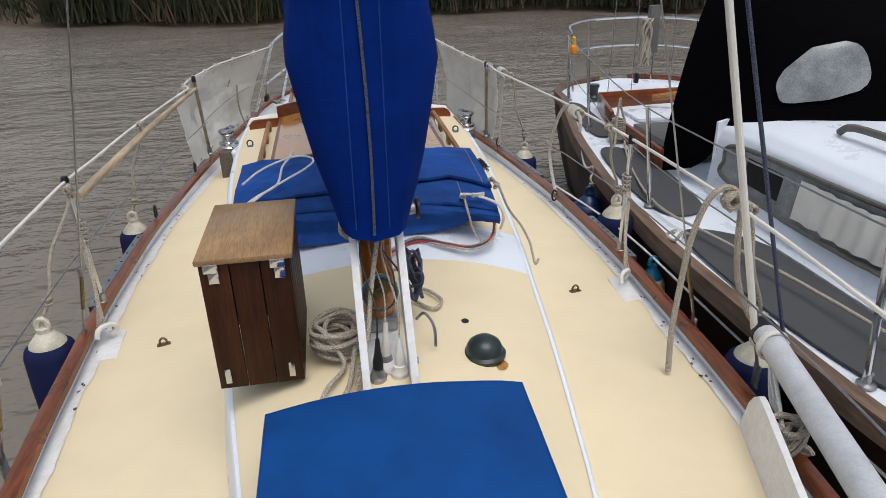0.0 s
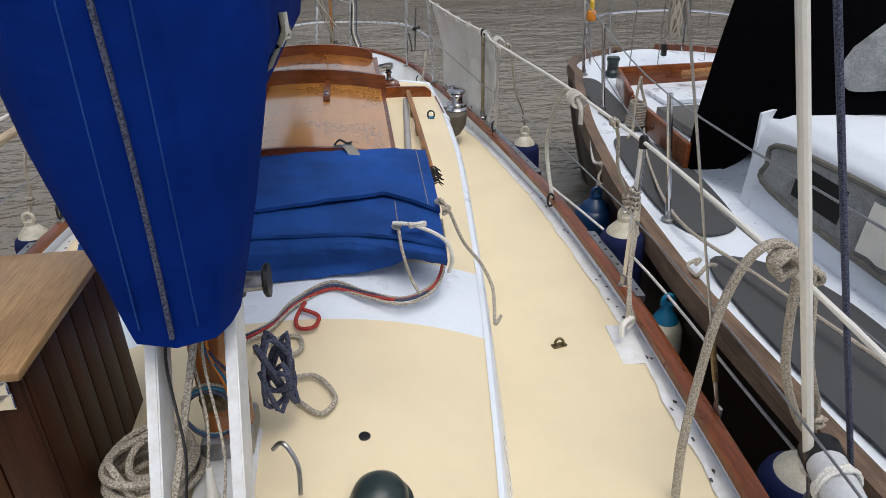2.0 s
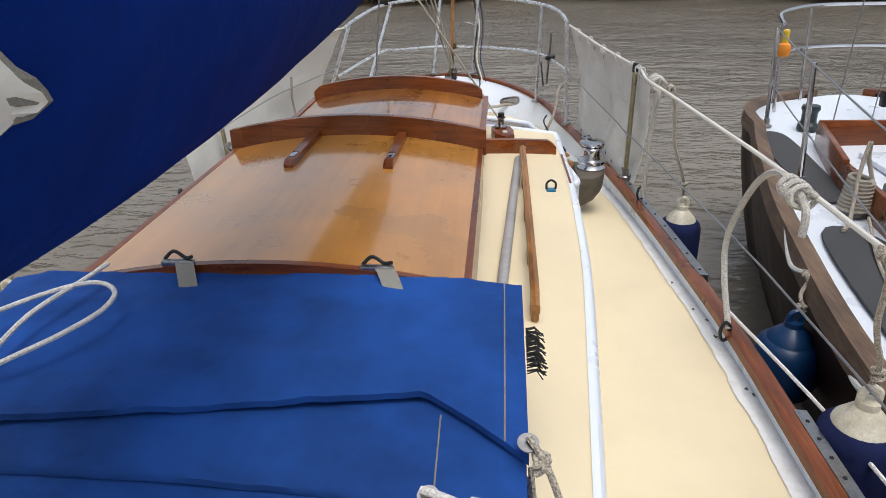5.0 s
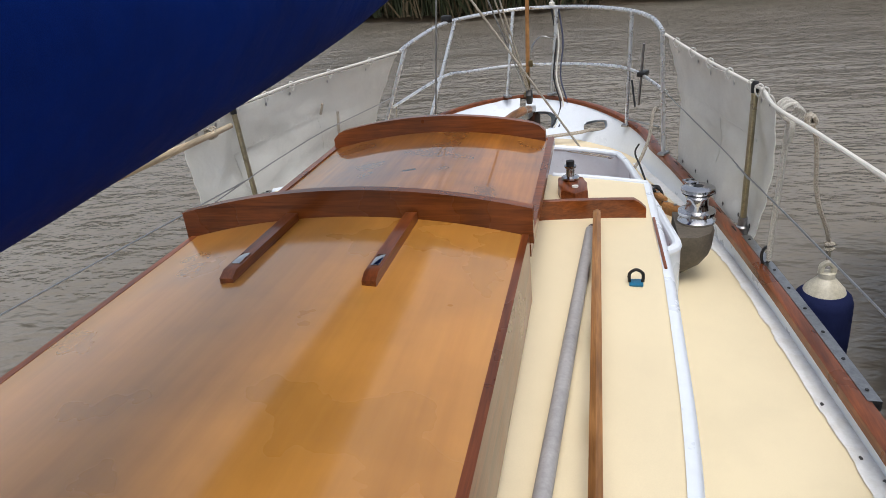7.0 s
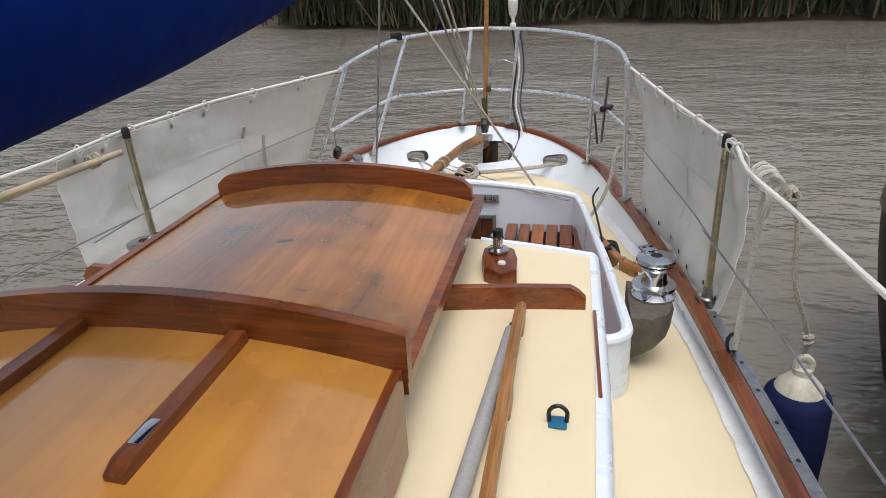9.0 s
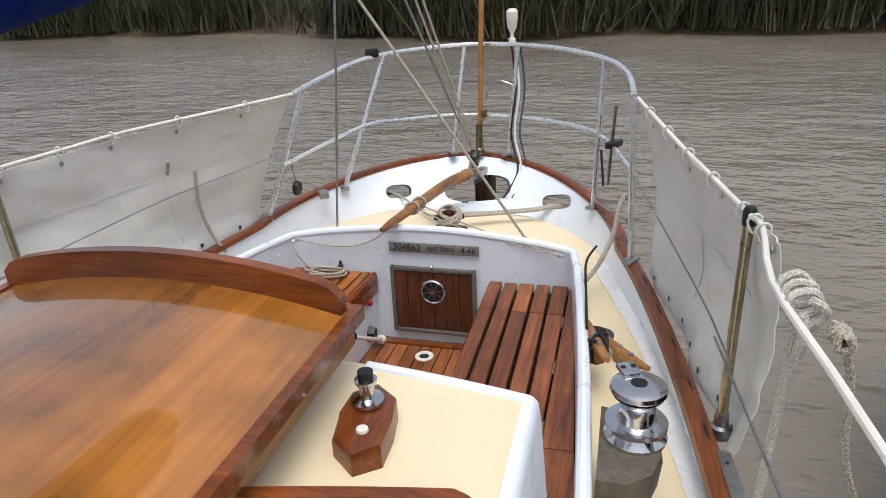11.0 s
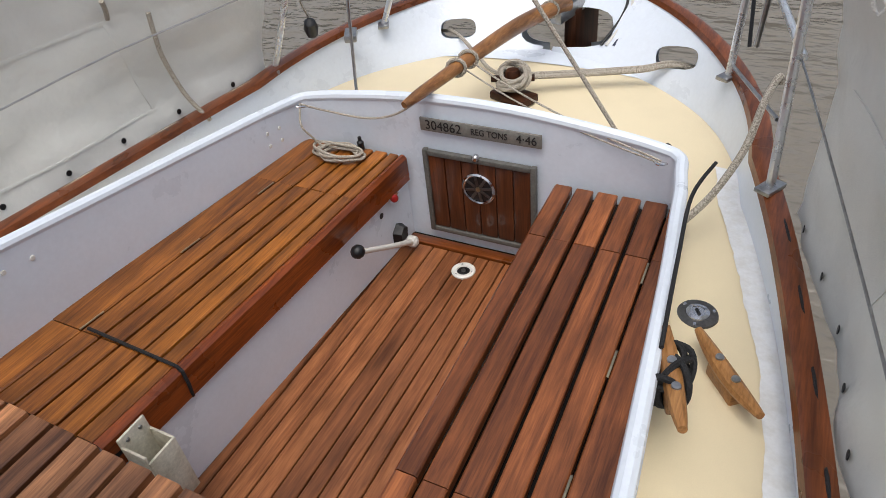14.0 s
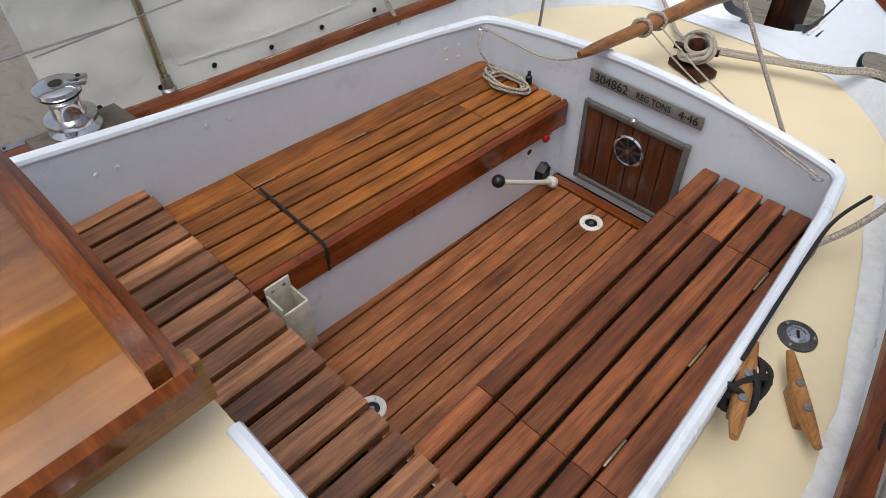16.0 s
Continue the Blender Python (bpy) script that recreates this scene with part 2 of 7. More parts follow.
def water_material():
    m = bpy.data.materials.new("muddy_river_water")
    nt, n, l, b = nodes_of(m)
    big = noise_tex(nt, 0.12, (1, 1, 1), 4, 0.6)
    l.new(ramp2(nt, big, (0.150, 0.131, 0.104), (0.225, 0.202, 0.168), 0.3, 0.7), b.inputs["Base Color"])
    b.inputs["Roughness"].default_value, b.inputs["IOR"].default_value = 0.05, 1.33
    w0 = noise_tex(nt, 0.35, (1.0, 1.6, 1), 2, 0.5, 15)
    w1 = noise_tex(nt, 1.9, (1.0, 2.0, 1), 3, 0.55, 22)
    w2 = noise_tex(nt, 8.0, (1.0, 1.8, 1), 2, 0.5, 30)
    b1 = add_bump(nt, b, w1, 1.0, 0.10)
    b2 = n.new("ShaderNodeBump")
    b2.inputs["Strength"].default_value, b2.inputs["Distance"].default_value = 1.0, 0.019
    l.new(w2, b2.inputs["Height"])
    l.new(b2.outputs[0], b1.inputs["Normal"])
    b3 = n.new("ShaderNodeBump")
    b3.inputs["Strength"].default_value, b3.inputs["Distance"].default_value = 1.0, 0.18
    l.new(w0, b3.inputs["Height"])
    l.new(b3.outputs[0], b2.inputs["Normal"])
    return m


WATER = water_material()
MUD = surface("river_mud", (0.11, 0.078, 0.048), 0.5, var=0.4, scale=0.8, grain=8, bump=0.5, dist=0.05)
REED = surface("reed_leaves", (0.036, 0.046, 0.014), 0.7, var=0.5, scale=0.6, grain=6, bump=0)
REEDDRY = surface("dry_reed_stems", (0.11, 0.08, 0.04), 0.8, var=0.4, scale=0.6, grain=6, bump=0)


# ---- mesh helpers ----
def finish(bm, name, mat, sharp=35.0, smooth=True):
    bmesh.ops.recalc_face_normals(bm, faces=bm.faces)
    for f in bm.faces:
        f.smooth = smooth
    if smooth:
        for e in bm.edges:
            if len(e.link_faces) == 2 and e.calc_face_angle(0) > radians(sharp):
                e.smooth = False
    me = bpy.data.meshes.new(name)
    bm.to_mesh(me)
    bm.free()
    me.materials.append(mat)
    return me


def part(name, bm, mat, parent=None, label="", sharp=35.0, smooth=True):
    ob = new(name, finish(bm, name, mat, sharp, smooth))
    if parent is not None:
        ob.parent = parent
    if label:
        tagged(ob, label)
    return ob


def thing(name, label, category, place=(0, 0, 0), group="", kind=""):
    e = new(name)
    e.location = place
    e.empty_display_size = 0.1
    return tagged(e, label, category, group, kind)


def solid(name, bm, mat, label, category="", group="", kind="", sharp=35.0, smooth=True):
    return tagged(part(name, bm, mat, None, "", sharp, smooth), label, category, group, kind)


def add_box(bm, c, s, rz=0.0, rx=0.0, ry=0.0, bev=0.0):
    m = Matrix.Translation(c) @ Euler((radians(rx), radians(ry), radians(rz))).to_matrix().to_4x4() @ Matrix.Diagonal((*s, 1))
    vs = bmesh.ops.create_cube(bm, size=1.0, matrix=m)["verts"]
    if bev:
        es = list({e for v in vs for e in v.link_edges})
        bmesh.ops.bevel(bm, geom=es, offset=bev, segments=2, profile=0.5, affect='EDGES')
    return bm


def box(c, s, rz=0.0, rx=0.0, ry=0.0, bev=0.004):
    return add_box(bmesh.new(), c, s, rz, rx, ry, bev)


def smooth_path(pts, n=6, closed=False):
    """Catmull-Rom through the points."""
    p = [Vector(q) for q in pts]
    out = []
    k = len(p)
    for i in range(k if closed else k - 1):
        a, b, c, d = (p[(i - 1) % k] if closed or i else p[0], p[i], p[(i + 1) % k], p[(i + 2) % k] if closed or i + 2 < k else p[-1])
        for j in range(n):
            t = j / n
            out.append(0.5 * ((2 * b) + (c - a) * t + (2 * a - 5 * b + 4 * c - d) * t * t + (3 * b - a - 3 * c + d) * t ** 3))
    if not closed:
        out.append(p[-1])
    return out


def add_tube(bm, pts, r, seg=8, closed=False, taper=None):
    pts = [Vector(q) for q in pts]
    k = len(pts)
    rings = []
    up = None
    for i, q in enumerate(pts):
        a = pts[(i - 1) % k] if closed or i else pts[0]
        b = pts[(i + 1) % k] if closed or i + 1 < k else pts[-1]
        d = (b - a)
        d = d.normalized() if d.length > 1e-9 else Vector((0, 0, 1))
        if up is None:
            up = Vector((0, 0, 1)) if abs(d.z) < 0.9 else Vector((1, 0, 0))
        sidev = d.cross(up).normalized()
        up = sidev.cross(d).normalized()
        rr = r if taper is None else r * taper(i / max(1, k - 1))
        rings.append([bm.verts.new(q + rr * (math.cos(2 * math.pi * j / seg) * sidev + math.sin(2 * math.pi * j / seg) * up)) for j in range(seg)])
    for i in range(k if closed else k - 1):
        a, b = rings[i], rings[(i + 1) % k]
        for j in range(seg):
            bm.faces.new((a[j], a[(j + 1) % seg], b[(j + 1) % seg], b[j]))
    if not closed:
        bm.faces.new(rings[0][::-1])
        bm.faces.new(rings[-1])
    return bm


def tube(pts, r, seg=8, closed=False, taper=None):
    return add_tube(bmesh.new(), pts, r, seg, closed, taper)


def rope(pts, r=0.006, n=6, closed=False, seg=7):
    return tube(smooth_path(pts, n, closed), r, seg, closed)


def add_lathe(bm, prof, c=(0, 0, 0), axis=(0, 0, 1), seg=20):
    """A turned body: profile of (radius, height) along the axis from c."""
    q = Vector((0, 0, 1)).rotation_difference(Vector(axis).normalized()).to_matrix()
    rings = []
    for r, h in prof:
        if r < 1e-6:
            rings.append([bm.verts.new(Vector(c) + q @ Vector((0, 0, h)))])
        else:
            rings.append([bm.verts.new(Vector(c) + q @ Vector((r * math.cos(2 * math.pi * j / seg), r * math.sin(2 * math.pi * j / seg), h))) for j in range(seg)])
    for a, b in zip(rings, rings[1:]):
        for j in range(seg):
            if len(a) == 1 and len(b) == 1:
                continue
            if len(a) == 1:
                bm.faces.new((a[0], b[j], b[(j + 1) % seg]))
            elif len(b) == 1:
                bm.faces.new((a[j], a[(j + 1) % seg], b[0]))
            else:
                bm.faces.new((a[j], a[(j + 1) % seg], b[(j + 1) % seg], b[j]))
    if len(rings[0]) > 1:
        bm.faces.new(rings[0][::-1])
    if len(rings[-1]) > 1:
        bm.faces.new(rings[-1])
    return bm


def lathe(prof, c=(0, 0, 0), axis=(0, 0, 1), seg=20):
    return add_lathe(bmesh.new(), prof, c, axis, seg)


def sheet(fn, nu, nv, thick=0.0, down=(0, 0, -1)):
    """A grid of points fn(u, v), u and v from 0 to 1, given a thickness by a second sheet."""
    bm = bmesh.new()
    top = [[bm.verts.new(fn(i / nu, j / nv)) for j in range(nv + 1)] for i in range(nu + 1)]
    for i in range(nu):
        for j in range(nv):
            bm.faces.new((top[i][j], top[i + 1][j], top[i + 1][j + 1], top[i][j + 1]))
    if thick:
        d = Vector(down) * thick
        bot = [[bm.verts.new(v.co + d) for v in row] for row in top]
        for i in range(nu):
            for j in range(nv):
                bm.faces.new((bot[i][j], bot[i][j + 1], bot[i + 1][j + 1], bot[i + 1][j]))
        for i in range(nu):
            bm.faces.new((top[i][0], bot[i][0], bot[i + 1][0], top[i + 1][0]))
            bm.faces.new((top[i][nv], top[i + 1][nv], bot[i + 1][nv], bot[i][nv]))
        for j in range(nv):
            bm.faces.new((top[0][j], top[0][j + 1], bot[0][j + 1], bot[0][j]))
            bm.faces.new((top[nu][j], bot[nu][j], bot[nu][j + 1], top[nu][j + 1]))
    return bm


def prism(outline, z0, z1, bev=0.0):
    """An upright body over a plan outline."""
    bm = bmesh.new()
    lo = [bm.verts.new((x, y, z0)) for x, y in outline]
    hi = [bm.verts.new((x, y, z1)) for x, y in outline]
    k = len(outline)
    bm.faces.new(lo[::-1])
    topf = bm.faces.new(hi)
    for i in range(k):
        bm.faces.new((lo[i], lo[(i + 1) % k], hi[(i + 1) % k], hi[i]))
    if bev:
        bmesh.ops.bevel(bm, geom=list(topf.edges), offset=bev, segments=2, profile=0.5, affect='EDGES')
    return bm


def loft(sections, closed=True, caps=True):
    """A skin through sections with equal numbers of points."""
    bm = bmesh.new()
    rings = [[bm.verts.new(p) for p in s] for s in sections]
    k = len(rings[0])
    for a, b in zip(rings, rings[1:]):
        for j in range(k if closed else k - 1):
            bm.faces.new((a[j], a[(j + 1) % k], b[(j + 1) % k], b[j]))
    if caps and closed:
        bm.faces.new(rings[0][::-1])
        bm.faces.new(rings[-1])
    return bm


def cut(ob, bm):
    """Takes the body bm out of a mesh object."""
    me = bpy.data.meshes.new("cutter")
    bmesh.ops.recalc_face_normals(bm, faces=bm.faces)
    bm.to_mesh(me)
    bm.free()
    c = new("cutter", me)
    md = ob.modifiers.new("cut", 'BOOLEAN')
    md.operation, md.object, md.solver = 'DIFFERENCE', c, 'EXACT'
    dg = bpy.context.evaluated_depsgraph_get()
    res = bpy.data.meshes.new_from_object(ob.evaluated_get(dg))
    ob.modifiers.clear()
    ob.data = res
    bpy.data.objects.remove(c)
    return ob


def line_of(ys, vs, soft=0.22):
    """A smoothed line through (y, value) pairs."""
    def f(y):
        return float(np.mean([np.interp(y + d, ys, vs) for d in (-soft, -soft / 2, 0, soft / 2, soft)]))
    return f


# ---- lines of the boat ----
XC = -0.03
BOW, STERN = -1.6, 7.97
beam_raw = line_of([-1.6, -1.2, -0.6, 0.2, 1, 2, 3, 4, 5, 5.8, 6.3, 6.8, 7.3], [0, 0.28, 0.62, 0.92, 1.1, 1.22, 1.275, 1.265, 1.195, 1.125, 1.05, 0.935, 0.75])


def beam(y):
    """Half breadth at the cap rail."""
    if y > 6.9:
        t = (y - 6.9) / (STERN - 6.9)
        return beam_raw(6.9) * (max(0.0, 1 - t ** 1.75)) ** 0.62
    return beam_raw(y)


capz = line_of([-1.6, 0, 2, 3, 4, 5, 6, 6.8, 7.4, 7.97], [0.32, 0.16, 0.085, 0.07, 0.05, 0.02, -0.02, 0.02, 0.085, 0.17], 0.3)
deckz_edge = line_of([-1.6, 0, 2, 2.75, 4, 5, 6.3, 7, 8], [0.24, 0.08, 0.015, 0.0, -0.03, -0.07, -0.15, -0.13, -0.10], 0.3)
inset = line_of([-1.6, 3, 5, 6.4, 7.0, 7.4, 7.97], [0.01, 0.012, 0.012, 0.015, 0.035, 0.09, 0.26], 0.15)


def deck_half(y):
    return max(0.02, beam(y) - inset(y))


def deckz(x, y):
    h = max(0.3, beam(y))
    return deckz_edge(y) + 0.05 * (1 - min(1.0, ((x - XC) / h) ** 2))


cab_half = line_of([0.2, 1.26, 1.95, 2.6, 3.2, 3.8, 4.5, 5.2], [0.18, 0.45, 0.56, 0.64, 0.69, 0.74, 0.755, 0.745], 0.15)
cab_edge = line_of([0.2, 1.0, 2.4, 2.7, 3.4, 4.3, 5.2], [0.14, 0.21, 0.275, 0.315, 0.37, 0.405, 0.395], 0.12)
cab_crown = line_of([0.2, 1.0, 2.0, 2.44, 2.74, 3.4, 4.3, 5.2], [0.20, 0.32, 0.395, 0.415, 0.445, 0.455, 0.455, 0.45], 0.06)


def cabz(x, y):
    h = cab_half(y)
    t = min(1.0, abs((x - XC) / h))
    return cab_edge(y) + (cab_crown(y) - cab_edge(y)) * (1 - t ** 2.2)


# ---- river, bank ----
WATERZ = -0.88
river = solid("water", sheet(lambda u, v: (-400 + 800 * u, -300 + 700 * v, WATERZ), 4, 4), WATER, "muddy brown rippled tidal river water", "water", kind="structure")


def bank_y(x):
    return 25.5 - 0.2 * x + 1.2 * math.sin(x * 0.31) + 0.6 * math.sin(x * 0.83 + 1)


def bank_pt(u, v):
    x = -120 + 240 * u
    d = (v ** 2) * 200
    h = -0.35 + 0.9 * min(1, d / 3.0) + 1.3 * min(1, max(0, d - 2.0) / 5) + 0.25 * noise.noise((x * 0.4, d * 0.5, 0))
    return (x, bank_y(x) - 0.6 + d, WATERZ + h)


bank = solid("ground", sheet(bank_pt, 160, 30), MUD, "muddy river bank rising to rough ground", "river bank", kind="structure")
near_bank = solid("ground", sheet(lambda u, v: (-150 + 300 * u, -25 - 200 * v * v, WATERZ - 0.4 + 2.2 * min(1, v * 3)), 20, 8), MUD, "muddy bank behind the moorings", "river bank", kind="structure")


def reed_bed(seed, x0, x1, count, h0, h1, depth0, depth1, mat, label):
    rnd = random.Random(seed)
    verts, faces = [], []
    for _ in range(count):
        x = rnd.uniform(x0, x1)
        clump = noise.noise((x * 0.22, seed * 3.1, 0.5))
        if clump < -0.18 and rnd.random() < 0.85:
            continue
        d = rnd.uniform(depth0, depth1)
        y = bank_y(x) + d
        z = WATERZ + 0.1 + 0.28 * max(0, d)
        h = rnd.uniform(h0, h1) * (1 + 0.5 * clump)
        a, lean, w = rnd.uniform(0, 6.28), rnd.gauss(0, 0.5), rnd.uniform(0.015, 0.05)
        dx, dy = math.cos(a) * w, math.sin(a) * w
        lx, ly = math.cos(a * 3.7) * lean * h, math.sin(a * 3.7) * lean * h
        i = len(verts)
        verts += [(x - dx, y - dy, z), (x + dx, y + dy, z), (x + dx * .8 + lx * .4, y + dy * .8 + ly * .4, z + h * .6), (x - dx * .8 + lx * .4, y - dy * .8 + ly * .4, z + h * .6), (x + lx, y + ly, z + h * (0.95 - 0.3 * abs(lean)))]
        faces += [(i, i + 1, i + 2, i + 3), (i + 3, i + 2, i + 4)]
    me = bpy.data.meshes.new("reeds")
    me.from_pydata(verts, [], faces)
    me.materials.append(mat)
    return tagged(new("reeds", me), label, "reeds", kind="stuff")


reed_bed(1, -45, 45, 45000, 0.9, 2.4, 0.2, 5, REED, "dense green reeds along the river bank")
reed_bed(2, -60, 60, 12000, 0.6, 2.0, 0.0, 6, REEDDRY, "dry brown reed stems along the bank")

# ---- hull and deck ----
hull = thing("hull", "white painted wooden yacht hull with mahogany cap rail", "hull", kind="structure")


def ring_ys(a, b, n):
    return [a + (b - a) * i / n for i in range(n + 1)]


for sgn in (-1, 1):
    def hullside(u, v, s=sgn):
        y = BOW + 0.02 + (STERN - BOW - 0.03) * u
        b = beam(y) + 0.012
        z = (capz(y) - 0.03) * (1 - v) + (WATERZ - 0.25) * v
        return (XC + s * max(0.0, b * (1 - 0.34 * v ** 1.6) + 0.03 * math.sin(v * 3)), y - 0.0 * v, z)
    part("hull_side", sheet(hullside, 90, 10, 0.015, (-sgn, 0, 0)), WHITE, hull)

    def bulwark(u, v, s=sgn):
        y = BOW + 0.05 + (STERN - BOW - 0.055) * u
        bo, di = max(0, beam(y) - 0.022), deck_half(y) if y < 7.2 else max(0.0, deck_half(y))
        z0, z1 = deckz_edge(y) + 0.002, capz(y) - 0.012
        return (XC + s * (di * (1 - v) + bo * v), y - (0.33 * max(0, (y - 7.2) / 0.77) ** 2) * (1 - v), z0 + (z1 - z0) * v)
    part("bulwark", sheet(bulwark, 140, 4, 0.012, (sgn, 0, 0)), WHITE, hull, "white painted inner bulwark")

    def cap(y, s=sgn):
        b = beam(y)
        w = 0.036
        z = capz(y)
        return [(XC + s * max(0, b + dx), y + (0.035 if y > STERN - 0.06 and dx > 0 else 0), z + dz) for dx, dz in ((-w, -0.016), (-w + 0.006, 0.004), (0, 0.010), (0.024, 0.004), (0.03, -0.018), (0.0, -0.024))]
    part("cap_rail", loft([cap(BOW + (STERN - BOW) * (i / 160) ** 0.9) for i in range(161)]), RAILWOOD, hull, "varnished mahogany cap rail")

# deck sheet: fore deck, side decks, after deck
deck = thing("deck", "cream painted deck with white waterways", "deck", kind="structure")
part("fore_deck", sheet(lambda u, v: (lambda y: (lambda x: (x, y, deckz(x, y)))(XC + (2 * v - 1) * deck_half(y)))(BOW + 0.05 + (1.3 - BOW - 0.05) * u), 40, 20, 0.03), CREAM, deck)


part("aft_deck", sheet(lambda u, v: (lambda y: (lambda x: (x, y - 0.30 * max(0, (y - 7.2) / 0.77) ** 2, deckz(x, min(y, 7.5))))(XC + (2 * v - 1) * deck_half(y)))(6.93 + 1.0 * u), 30, 24, 0.03), CREAM, deck)


def inner_edge(y, s):
    """Where a side deck begins: under the cabin side, then at the outer face of the coaming."""
    if y < 5.19:
        return 0.5 if y < 1.9 else 0.6
    f = [5.19, 5.7, 6.3, 6.95]
    v = [0.83, 0.795, 0.745, 0.675] if s > 0 else [0.935, 0.895, 0.845, 0.77]
    return float(np.interp(y, f, v))


for sgn in (-1, 1):
    for ya, yb, k in ((1.3, 5.19, 40), (5.19, 6.93, 24)):
        def sidedeck(u, v, s=sgn, ya=ya, yb=yb):
            y = ya + (yb - ya) * u
            x = XC * (0 if ya > 5 else 1) + s * (inner_edge(y + (0.001 if ya > 5 else -0.001), s) - 0.012) * (1 - v) + v * (s * deck_half(y) + XC * (1 if ya > 5 else 0))
            return (x, y, deckz(x, y))
        part("side_deck", sheet(sidedeck, k, 8, 0.03), CREAM, deck)
for sgn in (-1, 1):
    wob = [random.uniform(-0.012, 0.012) for _ in range(40)]

    def margin(u, v, s=sgn):
        y = -0.5 + 7.55 * u
        w = 0.058 + 0.9 * np.interp(u * 39, range(40), wob) + 0.010 * noise.noise((y * 9, s, 0)) + 0.006 * noise.noise((y * 31, s, 4))
        x = XC + s * (deck_half(y) - w * (1 - v) + 0.002)
        return (x, y, deckz(x, y) + 0.004)
    part("waterway", sheet(margin, 420, 2), WORN_WHITE, deck, "worn white painted waterway")
rc_ = random.Random(21)
chips = bmesh.new()
for k in range(70):
    y = rc_.uniform(0.5, 4.5)
    x = XC + rc_.choice((-1, 1)) * (deck_half(y) - rc_.uniform(0.008, 0.055))
    q = [rc_.uniform(0.003, 0.009) for _ in range(6)]
    chips.faces.new([chips.verts.new((x + q[i] * math.cos(i * 1.05), y + 1.6 * q[i] * math.sin(i * 1.05), deckz(x, y) + 0.0065)) for i in range(6)])
tagged(part("paint_chips", chips, DARKMETAL, deck, "dark chips in the worn waterway paint"), kind="stuff")
aft_white = part("waterway", sheet(lambda u, v: (lambda y: (lambda x: (x, y - 0.30 * max(0, (y - 7.2) / 0.77) ** 2, deckz(x, min(y, 7.5)) + 0.004))(XC + (2 * v - 1) * deck_half(y)))(7.62 + 0.3 * u), 8, 24), WHITE, deck)

# ---- cabin ----
cabin = thing("cabin", "cream coachroof with white painted edges", "cabin", kind="structure")


def roof(y0, y1, mat, a=-1.0, b=1.0, lift=0.0, nu=24, nv=24):
    def f(u, v):
        y = y0 + (y1 - y0) * u
        x = XC + cab_half(y) * (a + (b - a) * v)
        return (x, y, cabz(x, y) + lift)
    return sheet(f, nu, nv, 0.02)


part("roof", roof(0.25, 2.46, CREAM, -0.965, 0.965), CREAM, cabin)
part("roof", roof(2.46, 2.78, WHITE, -0.965, 0.965), WHITE, cabin, "white painted step of the coachroof")
part("roof", roof(2.78, 5.17, CREAM, -0.965, 0.965), CREAM, cabin)
for sgn in (-1, 1):
    def side(u, v, s=sgn):
        y = 0.25 + 4.93 * u
        h = cab_half(y)
        prof = [(0.962, 0.0), (0.985, -0.004), (1.0, -0.016), (1.008, -0.05)]
        if v <= 0.6:
            k = v / 0.6 * 3
            i = min(2, int(k))
            f0, f1, t = prof[i], prof[i + 1], k - i
            xx, dz = f0[0] + (f1[0] - f0[0]) * t, f0[1] + (f1[1] - f0[1]) * t
            x = XC + s * h * xx
            return (x, y, cabz(XC + s * h * 0.962, y) + 0.003 + dz)
        t = (v - 0.6) / 0.4
        x = XC + s * (h * 1.008 + 0.03 * t)
        zt = cabz(XC + s * h * 0.962, y) - 0.047
        return (x, y, zt + (deckz(x, y) - 0.01 - zt) * t)
    part("cabin_side", sheet(side, 70, 10), WHITE, cabin, "white painted cabin side")
part("cabin_front", sheet(lambda u, v: (XC + 0.19 * (2 * u - 1), 0.25 - 0.02 * v, cabz(XC + 0.19 * (2 * u - 1), 0.25) * (1 - v) + 0.05 * v), 10, 2, 0.02, (0, 1, 0)), WHITE, cabin)
part("cabin_bulkhead", sheet(lambda u, v: (XC + 0.74 * (2 * u - 1), 5.17, (cabz(XC + 0.74 * (2 * u - 1), 5.17) - 0.004) * (1 - v) - 0.6 * v), 20, 3, 0.03, (0, -1, 0)), WHITE, cabin, "white painted after bulkhead of the cabin")

for xa, xb in ((0.365, 0.70), (-0.76, -0.455)):
    part("roof_trim", tube([(xa + (xb - xa) * i / 8, 5.165, cabz(xa + (xb - xa) * i / 8, 5.165) - 0.004) for i in range(9)], 0.014, 8), WHITE, cabin, "white painted roof edge")

# ---- cockpit ----
cockpit = thing("cockpit", "white painted cockpit well and coamings", "cockpit", kind="structure")
YB, YF = 6.915, 5.20
coam_r = line_of([5.1, 5.7, 6.3, 6.95], [0.80, 0.765, 0.715, 0.645], 0.1)
coam_l = line_of([5.1, 5.7, 6.3, 6.95], [0.905, 0.865, 0.815, 0.735], 0.1)
coam_z = line_of([5.1, 5.6, 6.2, 6.95], [0.17, 0.11, 0.045, -0.02], 0.15)
SEATZ, SOLEZ = -0.18, -0.55


